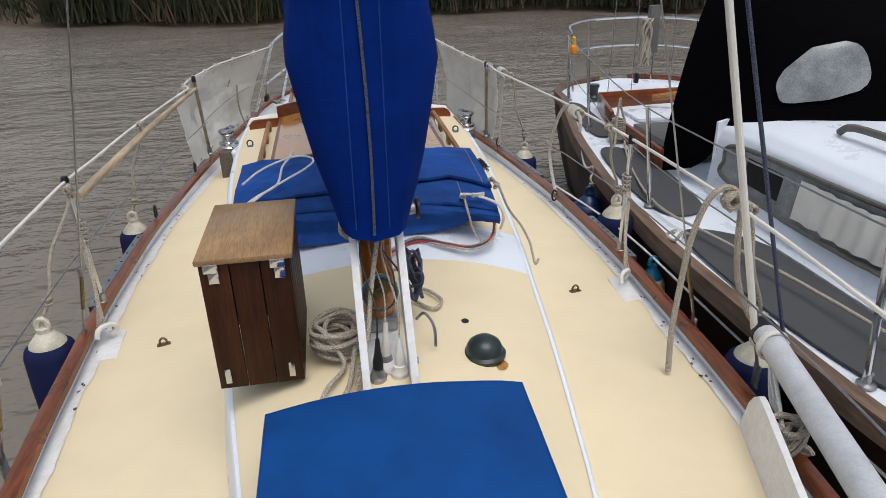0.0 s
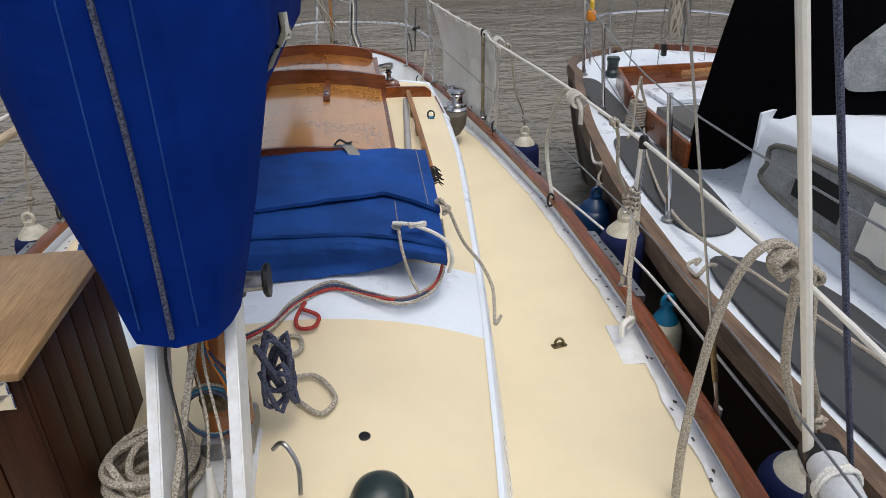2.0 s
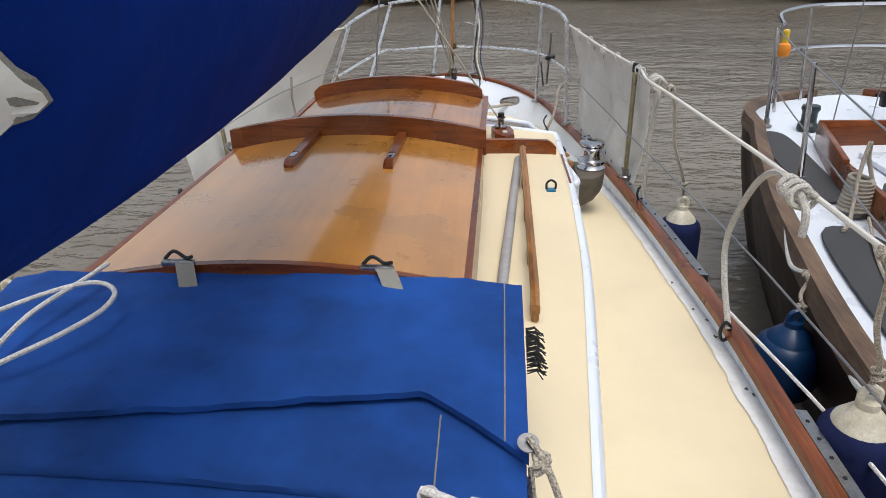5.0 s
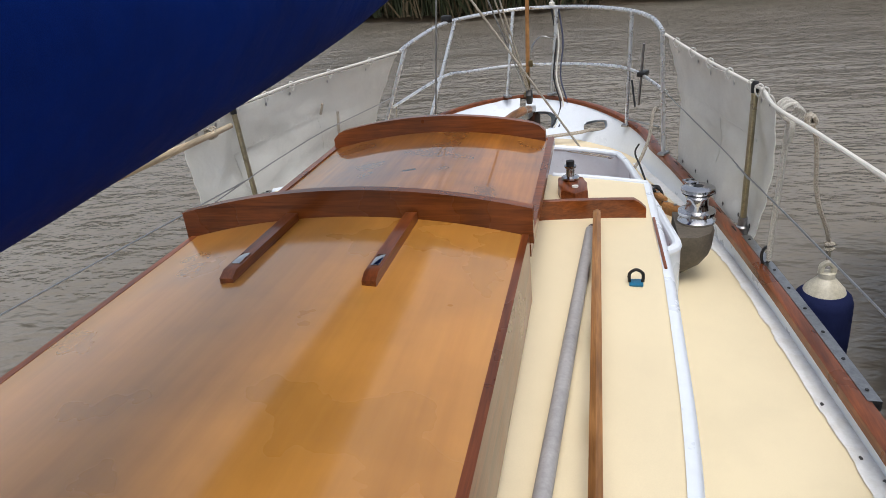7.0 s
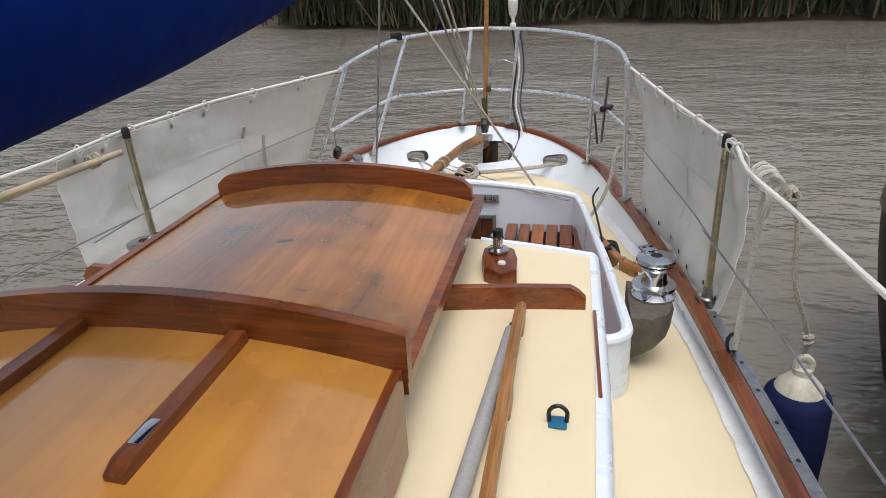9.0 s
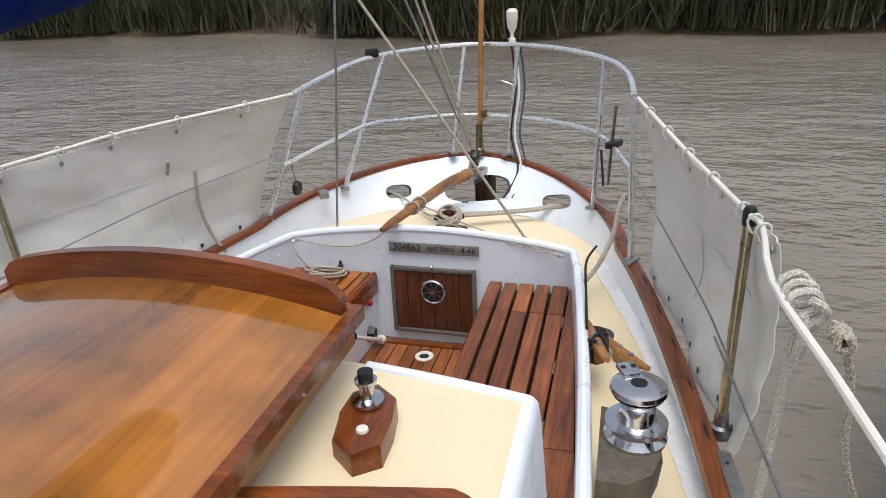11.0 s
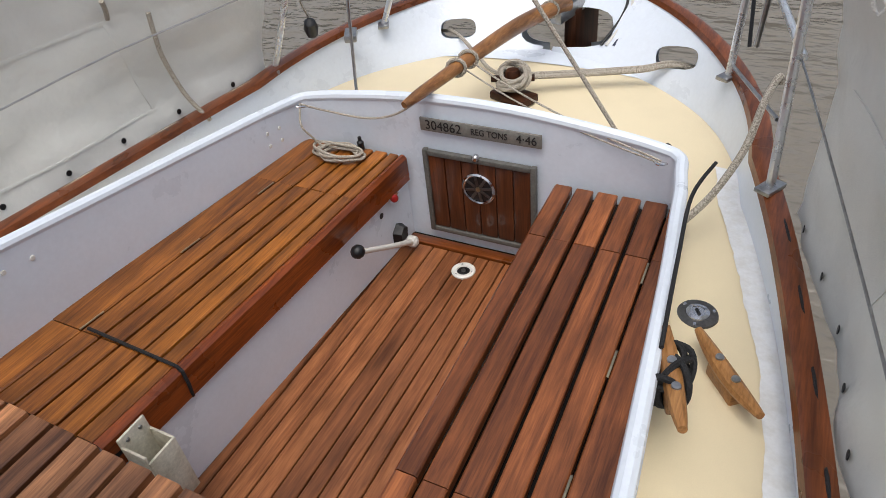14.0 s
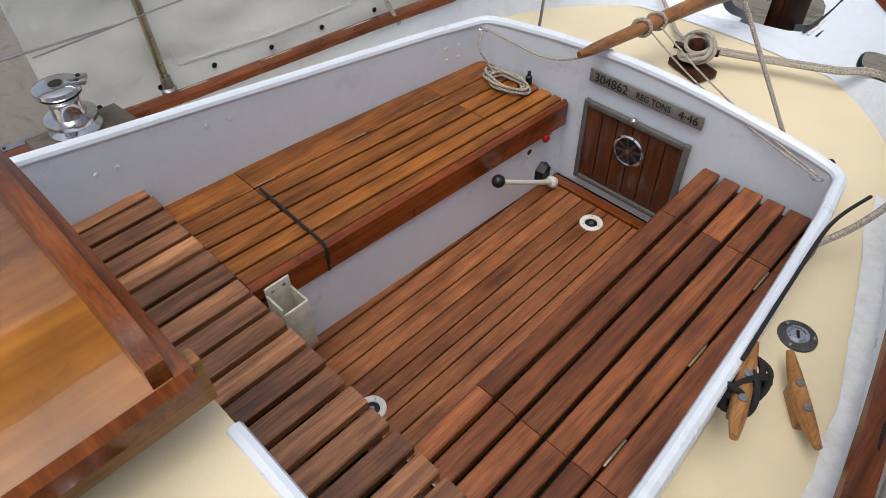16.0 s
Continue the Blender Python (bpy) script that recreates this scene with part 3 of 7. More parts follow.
def coam_outline(side):
    """The run of a coaming's top from the cabin aft, round the corner, to the middle of the after bulkhead."""
    f, s = (coam_r, 1) if side > 0 else (coam_l, -1)
    nose = 0.69 if s > 0 else 0.75
    pts = [(s * nose, 5.10, 0.15), (s * (nose + f(5.10) - 0.05) / 2, 5.10, 0.158)]
    for a in (0, 22, 45, 68):
        pts.append((s * (f(5.10) - 0.05 + 0.05 * math.sin(radians(a))), 5.15 - 0.05 * math.cos(radians(a)), 0.16))
    pts += [(s * f(y), y, coam_z(y)) for y in ring_ys(5.16, 6.80, 17)]
    cx, cy, r = s * (f(6.85) - 0.07), 6.845, 0.07
    for a in (20, 45, 70):
        pts.append((cx + s * r * math.cos(radians(a)), cy + r * math.sin(radians(a)), -0.015 + 0.004 * a / 70))
    x0 = pts[-1][0]
    for i in range(1, 9):
        t = i / 8
        x = x0 * (1 - t) + (-0.04) * t
        pts.append((x, YB + 0.006, -0.012 + 0.062 * math.sin(t * math.pi / 2)))
    return pts


for s in (1, -1):
    path = coam_outline(s)

    def wall(u, v, path=path, s=s):
        k = u * (len(path) - 1)
        i = min(len(path) - 2, int(k))
        p = Vector(path[i]).lerp(Vector(path[i + 1]), k - i)
        zb = SOLEZ if p.y > YB - 0.03 else SEATZ - 0.03
        return (p.x, p.y, p.z * (1 - v) + zb * v)
    part("coaming", sheet(wall, 64, 4), WHITE, cockpit, "white painted cockpit coaming")

    def outer(u, v, path=path, s=s):
        k = u * (len(path) - 1)
        i = min(len(path) - 2, int(k))
        p = Vector(path[i]).lerp(Vector(path[i + 1]), k - i)
        ox, oy = (0.03 * s, 0) if p.y < 6.8 else (0.015 * s * (1 if abs(p.x) > 0.5 else 0), 0.028)
        if p.y < 5.15:
            round_in = max(0.0, (p.y - 5.10) / 0.05)
            ox, oy = 0.03 * s * round_in, -0.03 * (1 - round_in)
        x, y = p.x + ox, p.y + oy
        return (x, y, p.z * (1 - v) + (deckz(x, min(y, 7.5)) - 0.01) * v)
    part("coaming", sheet(outer, 64, 4), WHITE, cockpit)
    top = smooth_path([(p[0] + (0.015 * s * min(1, (p[1] - 5.10) / 0.05) if p[1] < 6.8 else (0.007 * s if abs(p[0]) > 0.3 else 0)), p[1] + (-0.015 * max(0, 1 - (p[1] - 5.10) / 0.05) if p[1] < 6.8 else 0.012), p[2]) for p in path], 3)
    part("coaming_cap", tube(top, 0.019, 10), WHITE, cockpit, "rounded white coaming edge")
part("well_side", sheet(lambda u, v: (-0.385 + 0.065 * u + 0.02 * 0, 5.40 + 1.52 * u, (SEATZ - 0.03) * (1 - v) + SOLEZ * v), 6, 2, 0.02, (-1, 0, 0)), WHITE, cockpit)
part("well_side", sheet(lambda u, v: (0.328 - 0.04 * u, 5.40 + 1.52 * u, (SEATZ - 0.03) * (1 - v) + SOLEZ * v), 6, 2, 0.02, (1, 0, 0)), WHITE, cockpit)
part("well_front", box((-0.02, 5.46, -0.37), (0.8, 0.03, 0.36)), WHITE, cockpit)
# Near-black boards below the planks paint in the seam caulk and gap shade.
part("sole_base", box((0, 6.15, SOLEZ - 0.035), (0.9, 1.6, 0.03)), SHADEBLACK, cockpit)
part("seat_base", box((0.55, 6.05, SEATZ - 0.062), (0.42, 1.74, 0.02)), SHADEBLACK, cockpit)
part("seat_base", box((-0.62, 6.05, SEATZ - 0.062), (0.5, 1.74, 0.02)), SHADEBLACK, cockpit)
part("bridge_base", box((-0.12, 5.335, -0.16), (1.5, 0.26, 0.02)), SHADEBLACK, cockpit)


def plank(xa0, xa1, xb0, xb1, ya, yb, z, t=0.022, bev=0.003):
    """A board from ya to yb with its edges at xa.. and xb.."""
    bm = bmesh.new()
    q = [(xa0, ya), (xa1, ya), (xb1, yb), (xb0, yb)]
    lo = [bm.verts.new((x, y, z - t)) for x, y in q]
    hi = [bm.verts.new((x, y, z)) for x, y in q]
    bm.faces.new(lo[::-1])
    f = bm.faces.new(hi)
    for i in range(4):
        bm.faces.new((lo[i], lo[(i + 1) % 4], hi[(i + 1) % 4], hi[i]))
    es = list(f.edges)
    bmesh.ops.bevel(bm, geom=[es[1], es[3]], offset=bev, segments=1, affect='EDGES')
    return bm

# ---- planking of the cockpit ----
sole = thing("floor", "oiled teak planked cockpit sole", "cockpit floor", kind="structure")
SEAMS = [-0.40, -0.335, -0.27, -0.205, -0.14, -0.073, -0.02, 0.03, 0.093, 0.155, 0.22, 0.285, 0.36]
for xl, xr in zip(SEAMS, SEAMS[1:]):
    la, lb = max(xl + 0.0024, -0.378), max(xl + 0.0024, -0.326)
    ra, rb = min(xr - 0.0024, 0.357), min(xr - 0.0024, 0.319)
    if ra - la > 0.006:
        part("plank", plank(la, ra, min(lb, rb - 0.003), rb, 5.47, 6.855, SOLEZ + random.uniform(-0.0008, 0.0008)), SOLETEAK, sole)
part("border_plank", box((0.0, 6.885, SOLEZ - 0.008), (0.64, 0.045, 0.03), bev=0.003), RAILX, sole)


def bench(name, label, lines, ya, yb, gap, joints, mat):
    """A slatted seat; lines give x at ya and yb of each seam from the front edge outwards."""
    th = thing(name, label, "bench", (0, 0, 0))
    for i, (p, q) in enumerate(zip(lines, lines[1:])):
        sg = 1 if q[0] > p[0] else -1
        g = gap if i < len(lines) - 2 else 0.003
        h = 0 if i == 0 else (gap if i < len(lines) - 2 else 0.003)
        ys = [ya, *joints, yb]
        for y0, y1 in zip(ys, ys[1:]):
            k0, k1 = (y0 - ya) / (yb - ya), (y1 - ya) / (yb - ya)
            at = lambda e, k: e[0] * (1 - k) + e[1] * k
            a0, a1 = at(p, k0) + sg * h / 2, at(q, k0) - sg * g / 2
            b0, b1 = at(p, k1) + sg * h / 2, at(q, k1) - sg * g / 2
            part("slat", plank(min(a0, a1), max(a0, a1), min(b0, b1), max(b0, b1), y0 + 0.0014, y1 - 0.0014, SEATZ + random.uniform(-0.001, 0.001), 0.03, 0.004), mat, th)
    return th


seat_r = bench("cockpit_bench", "oiled teak slatted cockpit bench with dark gaps", ((0.310, 0.272), (0.366, 0.336), (0.441, 0.407), (0.517, 0.486), (0.591, 0.560), (0.657, 0.643), (0.80, 0.668)), 5.22, 6.895, 0.0135, (5.747, 6.615), TEAK)
seat_l = bench("cockpit_bench", "oiled teak cockpit bench with thick front edge", ((-0.405, -0.330), (-0.462, -0.372), (-0.530, -0.434), (-0.610, -0.497), (-0.690, -0.562), (-0.765, -0.640), (-0.90, -0.742)), 5.53, 6.90, 0.010, (5.79, 6.60), SEATTEAK)
part("front_board", plank(-0.408, -0.372, -0.330, -0.297, 5.53, 6.90, SEATZ + 0.002, 0.105, 0.012), FRONTWOOD, seat_l, "thick glossy mahogany front board")
part("front_board", plank(0.305, 0.325, 0.267, 0.287, 5.22, 6.895, SEATZ - 0.004, 0.07, 0.006), FRONTWOOD, seat_r)
part("strap", tube([(-0.361, 5.785, SEATZ - 0.105), (-0.354, 5.785, SEATZ - 0.05), (-0.357, 5.786, SEATZ - 0.006), (-0.372, 5.787, SEATZ + 0.006), (-0.40, 5.788, SEATZ + 0.007), (-0.715, 5.80, SEATZ + 0.007)], 0.0055, 6), ROPEBLACK, seat_l, "black cord across the seat")
for y0 in (5.83, 6.2, 6.55):
    part("hinge", box((0.655 - 0.0085 * (y0 - 5.22), y0, SEATZ + 0.002), (0.006, 0.09, 0.004), rz=0.5, bev=0.001), BRASS, seat_r, "thin brass hinge")
    part("hinge", box((-0.765 + 0.091 * (y0 - 5.53), y0, SEATZ + 0.002), (0.006, 0.08, 0.004), rz=-6, bev=0.001), BRASS, seat_l, "thin brass hinge")

bridge = thing("bridge_deck", "worn teak slatted bridge deck seat", "bench")
BRIDGEZ = -0.085
for i in range(18):
    x0 = -0.9155 + i * 0.0793
    xl = max(x0 + 0.008, -0.885)
    part("slat", plank(xl, x0 + 0.0713, xl, x0 + 0.0713, 5.235, 5.505 - 0.017 * (i / 17) + random.uniform(-0.003, 0.003), BRIDGEZ + random.uniform(-0.0015, 0.0015), 0.026, 0.004), TEAKX, bridge)
# Bearers in dark wood too, keeping the painted shade of the slat gaps.
for y in (5.29, 5.44):
    part("bearer", box((-0.19, y, BRIDGEZ - 0.0405), (1.34, 0.04, 0.028)), BOXWOOD, bridge)
part("front_board", box((-0.19, 5.475, BRIDGEZ - 0.075), (1.34, 0.022, 0.094), bev=0.003), RAILX, bridge)

# ---- hatches of the cabin ----
HL, HR = -0.475, 0.375


def arch(x, xl, xr, z_edge, rise):
    t = (2 * x - xl - xr) / (xr - xl)
    return z_edge + rise * (1 - t * t)


hatch_f = thing("doghouse_top", "glossy varnished plywood cabin top with mahogany edges", "hatch")
part("top", sheet(lambda u, v: (HL + (HR - HL) * v, 3.20 + 0.97 * u, arch(HL + (HR - HL) * v, HL, HR, 0.622, 0.052)), 12, 24, 0.014), PLY, hatch_f)
for x in (HL + 0.006, HR - 0.006):
    part("edge_board", sheet(lambda u, v: (x + (0.008 if v > 0.5 else -0.008), 3.20 + 0.97 * u, 0.630 - 0.004), 8, 1, 0.17), RAILWOOD, hatch_f, "mahogany edge board")
part("front_strip", sheet(lambda u, v: (HL - 0.01 + (HR - HL + 0.02) * u, 3.185 + 0.018 * v, arch(HL + (HR - HL) * u, HL, HR, 0.626, 0.052)), 24, 1, 0.06), RAILX, hatch_f, "dark mahogany front strip")
part("beam", sheet(lambda u, v: (HL - 0.012 + (HR - HL + 0.024) * u, 4.168 + 0.026 * v, arch(HL + (HR - HL) * u, HL, HR, 0.688, 0.052)), 28, 2, 0.085), RAILX, hatch_f, "arched varnished mahogany beam")
for x in (-0.185, 0.11):
    st = part("runner", sheet(lambda u, v: (x - 0.014 + 0.028 * v, 3.83 + 0.33 * u, arch(x, HL, HR, 0.622, 0.052) + (0.020 if u > 0.06 else 0.010)), 16, 1, 0.021), RAILWOOD, hatch_f, "dark wooden runner")
    part("runner_plate", box((x, 3.90, arch(x, HL, HR, 0.622, 0.052) + 0.0215), (0.018, 0.05, 0.003), bev=0.001), CHROME, st)
for x in (-0.235, 0.185):
    z = arch(x, HL, HR, 0.622, 0.052)
    sb = part("strap_latch", box((x, 3.195, z + 0.008), (0.07, 0.016, 0.014), bev=0.004), STEEL, hatch_f, "metal latch")
    part("hook", rope([(x - 0.03, 3.20, z + 0.014), (x - 0.01, 3.205, z + 0.03), (x + 0.015, 3.20, z + 0.018), (x + 0.032, 3.195, z + 0.022)], 0.004), BLACKP, sb)
    part("strap", sheet(lambda u, v: (x - 0.004 + 0.04 * v + 0.045 * u, 3.19 - 0.09 * u, z + 0.012 - 0.07 * u * u), 6, 1, 0.003), WEBBING, sb, "grey webbing strap")

AL, AR = -0.435, 0.345
hatch_a = thing("sliding_hatch", "worn varnished plywood sliding hatch with end board", "hatch")
part("top", sheet(lambda u, v: (AL + (AR + 0.011 - AL) * v, 4.20 + 0.930 * u, arch(AL + (AR + 0.011 - AL) * v, AL, AR + 0.011, 0.580, 0.05)), 12, 24, 0.016), PLYDARK, hatch_a)
for xa, xb in ((AL - 0.016, AL + 0.006), (AR + 0.010, AR + 0.032)):
    part("edge_board", sheet(lambda u, v: (xa + (xb - xa) * v, 4.20 + 0.950 * u, 0.586), 8, 1, 0.030), RAILX, hatch_a, "mahogany edge board")
part("end_board", sheet(lambda u, v: (AL - 0.004 + (AR - AL + 0.008) * u, 5.105 + 0.026 * v, arch(AL + (AR - AL) * u, AL, AR, 0.638, 0.05) - 0.02 * max(0, abs(2 * u - 1) - 0.93) / 0.07), 36, 2, 0.075), RAILX, hatch_a, "arched varnished mahogany end board")
part("lip", sheet(lambda u, v: (AL - 0.014 + (AR - AL + 0.028) * u, 5.131 + 0.022 * v, arch(AL + (AR - AL) * u, AL, AR, 0.583, 0.05)), 24, 1, 0.024), RAILX, hatch_a)
for x in (AL - 0.005, AR - 0.015):
    part("slide_rail", box((x, 4.68, 0.53), (0.028, 0.98, 0.09), bev=0.004), PALEWOOD, hatch_a, "pale wooden slide rail")
part("patch", box((-0.03, 4.66, 0.6285), (0.04, 0.016, 0.004), rz=25, bev=0.001), STEEL, hatch_a, "small worn metal patch")

for s, x0, x1 in ((1, 0.295, 0.675), (-1, -0.375, -0.735)):
    bw = solid("breakwater", sheet(lambda u, v: (x0 + (x1 - x0) * u, 4.69 + 0.12 * u + 0.022 * v, cabz(x0 + (x1 - x0) * u, 4.80) + 0.06 - 0.03 * max(0, u - 0.92) / 0.08), 20, 2, 0.068), RAILX, "varnished mahogany splash rail on the cabin top", "splash rail", "splash rails")
for s, x in ((1, 0.525), (-1, -0.585)):
    hr = thing("grab_rail", "pale worn wooden grab rail on the cabin top", "grab rail", group="grab rails")
    ys = ring_ys(3.42, 4.70, 44)
    part("rail", loft([[(x + dx, y, cabz(x, y) + 0.062 - (0.018 if (y < 3.45 or y > 4.67) else 0) + dz) for dx, dz in ((-0.011, -0.016), (-0.011, 0.005), (0, 0.011), (0.011, 0.005), (0.011, -0.016))] for y in ys]), PALEWOOD, hr)
    for y in (3.46, 3.75, 4.05, 4.35, 4.66):
        part("foot", box((x, y, cabz(x, y) + 0.025), (0.02, 0.075, 0.052), bev=0.006), PALEWOOD, hr)
bh = thing("boat_hook", "grey weathered boat hook pole beside the grab rail", "boat hook")
part("pole", tube([(0.435, 3.42, cabz(0.43, 3.42) + 0.016), (0.47, 4.0, cabz(0.47, 4.0) + 0.016), (0.508, 4.62, cabz(0.505, 4.62) + 0.016)], 0.0155, 12), POLEGREY, bh)
part("tip", tube([(0.508, 4.62, cabz(0.505, 4.62) + 0.016), (0.510, 4.65, cabz(0.505, 4.65) + 0.014)], 0.010, 10), BLACKP, bh)
for x in (0.622, -0.69):
    z = cabz(x, 4.336)
    pe = thing("pad_eye", "small steel pad eye with a worn turquoise base", "pad eye", group="pad eyes")
    part("base", box((x, 4.336, z + 0.003), (0.034, 0.034, 0.006), bev=0.002), TURQ, pe)
    part("ring", rope([(x - 0.016, 4.336, z + 0.006), (x - 0.016, 4.338, z + 0.028), (x, 4.34, z + 0.038), (x + 0.016, 4.338, z + 0.028), (x + 0.016, 4.336, z + 0.006)], 0.0042), BLACKP, pe)
cl = thing("turning_block", "varnished wooden deck block with steel sheave", "turning block")
pts = [(0.0, -0.085), (0.036, -0.055), (0.040, 0.0), (0.036, 0.055), (0.0, 0.085), (-0.036, 0.055), (-0.040, 0.0), (-0.036, -0.055)]
zc = cabz(0.445, 4.98)
part("body", prism([(0.445 + x * 1.2 - y * 0.15, 4.955 + 1.2 * y) for x, y in pts], zc - 0.02, zc + 0.045, 0.008), RAILWOOD, cl)
part("sheave", lathe([(0.026, 0.045), (0.03, 0.05), (0.03, 0.056), (0.014, 0.06), (0.014, 0.085), (0.020, 0.09), (0.020, 0.096), (0, 0.098)], (0.437, 4.99, zc)), CHROME, cl)
part("cap", lathe([(0.014, 0.094), (0.014, 0.112), (0, 0.115)], (0.437, 4.99, zc)), BLACKP, cl)
part("bolt", lathe([(0.011, 0.045), (0.010, 0.050), (0, 0.052)], (0.455, 4.915, zc)), WHITEP, cl)
part("stop", box((0.700, 4.62, cabz(0.68, 4.62) + 0.002), (0.008, 0.36, 0.008), rz=1, bev=0.002), RAILWOOD, cabin, "thin wooden rubbing strip")


def winch(x, y, z, rz, group="sheet winches"):
    th = thing("sheet_winch", "polished chrome sheet winch on a weathered bracket", "winch", (0, 0, 0), group)
    c = (x, y, z)
    part("base", lathe([(0.072, 0), (0.074, 0.012), (0.066, 0.022), (0.062, 0.03), (0.072, 0.038), (0.073, 0.05), (0.05, 0.056)], c, seg=28), CHROME, th)
    part("drum", lathe([(0.048, 0.05), (0.042, 0.075), (0.042, 0.10), (0.052, 0.118), (0.06, 0.124)], c, seg=28), CHROME, th)
    part("groove", lathe([(0.05, 0.122), (0.05, 0.132)], c, seg=24), BLACKP, th, "dark self-tailing groove")
    tp = part("top_plate", lathe([(0.062, 0.130), (0.066, 0.136), (0.064, 0.146), (0.05, 0.152), (0.02, 0.153), (0.02, 0.149), (0, 0.149)], c, seg=28), CHROME, th)
    part("socket", lathe([(0.018, 0.150), (0.018, 0.1535), (0, 0.1535)], c, seg=8), BLACKP, tp)
    a = radians(rz)
    arm = part("stripper_arm", box((x + 0.055 * math.cos(a), y + 0.055 * math.sin(a), z + 0.153), (0.055, 0.046, 0.014), rz=rz, bev=0.004), CHROME, th)
    for k in (-1, 1):
        part("screw", lathe([(0.007, 0), (0.006, 0.003), (0, 0.003)], (x + 0.06 * math.cos(a) - k * 0.013 * math.sin(a), y + 0.06 * math.sin(a) + k * 0.013 * math.cos(a), z + 0.159), seg=10), BLACKP, arm)
    return th


wr = winch(0.915, 5.44, 0.135, 115)
part("bracket", loft([[(0.832 + (x - 0.832) * k, 5.41 + (y - 5.41) * (0.55 + 0.45 * k), z) for x, y in ((0.832, 5.27), (0.90, 5.265), (0.955, 5.31), (0.978, 5.38), (0.974, 5.47), (0.945, 5.525), (0.832, 5.55))] for k, z in ((0.25, -0.035), (0.7, 0.0), (0.95, 0.05), (1.0, 0.12), (0.97, 0.137))]), WINCHPAD, wr, "weathered grey wooden winch bracket", sharp=75)
wl_ = winch(-0.985, 5.43, 0.125, 60)
part("bracket", prism([(-1.05, 5.30), (-0.922, 5.30), (-0.906, 5.58), (-1.04, 5.57)], -0.075, 0.127, 0.01), WINCHPAD, wl_, "weathered grey wooden winch bracket")

# ---- after bulkhead fittings ----
YD = YB - 0.012
DOORWOOD = wood("dark_door_mahogany", (0.045, 0.012, 0.005), (0.15, 0.045, 0.015), 2, 0.35, 0.5, rand=0.3)
door = thing("locker_door", "grey framed locker door of dark mahogany boards", "locker door")
DX0, DX1, DZ0, DZ1 = -0.228, 0.205, -0.495, -0.135
for i in range(6):
    w = (DX1 - DX0 - 0.042) / 6
    part("board", box((DX0 + 0.021 + w * (i + 0.5), YD + 0.002, (DZ0 + DZ1) / 2), (w - 0.004, 0.014, DZ1 - DZ0 - 0.05), bev=0.002), DOORWOOD, door)
for c, s_ in (((DX0 + 0.012, YD, (DZ0 + DZ1) / 2), (0.020, 0.022, DZ1 - DZ0)), ((DX1 - 0.012, YD, (DZ0 + DZ1) / 2), (0.020, 0.022, DZ1 - DZ0)), (((DX0 + DX1) / 2, YD - 0.001, DZ1 - 0.012), (DX1 - DX0 - 0.044, 0.022, 0.020)), (((DX0 + DX1) / 2, YD - 0.001, DZ0 + 0.012), (DX1 - DX0 - 0.044, 0.022, 0.020))):
    part("frame", box(c, s_, bev=0.004), FRAMEGREY, door)
vent = part("round_vent", lathe([(0.063, -0.004), (0.064, 0.004), (0.058, 0.009), (0.053, 0.006), (0.053, 0.0)], (-0.012, YD - 0.006, -0.262), (0, -1, 0), 28), CHROME, door, "round chrome butterfly vent")
part("vent_back", lathe([(0.052, 0.0), (0.03, 0.001), (0, 0.001)], (-0.012, YD - 0.0075, -0.262), (0, -1, 0), 24), BLACKP, vent)
for k in range(8):
    a = k * math.pi / 4 + 0.2
    part("vent_blade", box((-0.012 + 0.031 * math.cos(a), YD - 0.010, -0.262 + 0.031 * math.sin(a)), (0.042, 0.003, 0.011), ry=-math.degrees(a), bev=0.001), DARKMETAL, vent)
part("vent_hub", lathe([(0.010, 0), (0.009, 0.006), (0, 0.008)], (-0.012, YD - 0.009, -0.262), (0, -1, 0), 14), BRASS, vent)
part("catch", lathe([(0.013, 0), (0.013, 0.012), (0.008, 0.018), (0, 0.019)], (-0.012, YD - 0.010, -0.128), (0, -1, 0), 14), CHROME, door, "small chrome catch")


def lettering(text, size, place, mat, parent, squeeze=1.0, name="lettering"):
    cu = bpy.data.curves.new(name, 'FONT')
    cu.body, cu.size, cu.align_x, cu.align_y, cu.extrude = text, size, 'CENTER', 'CENTER', 0.0008
    tmp = new("tmp_text", cu)
    me = bpy.data.meshes.new_from_object(tmp.evaluated_get(bpy.context.evaluated_depsgraph_get()))
    bpy.data.objects.remove(tmp)
    me.transform(place @ Matrix.Diagonal((squeeze, 1, 1, 1)))
    me.materials.clear()
    me.materials.append(mat)
    ob = new(name, me)
    ob.parent = parent
    return ob


plate = thing("registration_plate", "engraved grey metal registration plate with dark numbers", "plate")
part("plate", box((-0.003, YB - 0.008, -0.038), (0.445, 0.008, 0.05), bev=0.002), PLATE, plate)
lettering("304862", 0.049, pose(-0.135, YB - 0.0135, -0.038, 90, 0, 0), INK, plate, 0.95)
lettering("REG TONS", 0.033, pose(0.035, YB - 0.0135, -0.038, 90, 0, 0), INK, plate, 0.85)
lettering("4\u00b746", 0.044, pose(0.168, YB - 0.0135, -0.038, 90, 0, 0), INK, plate, 0.95)

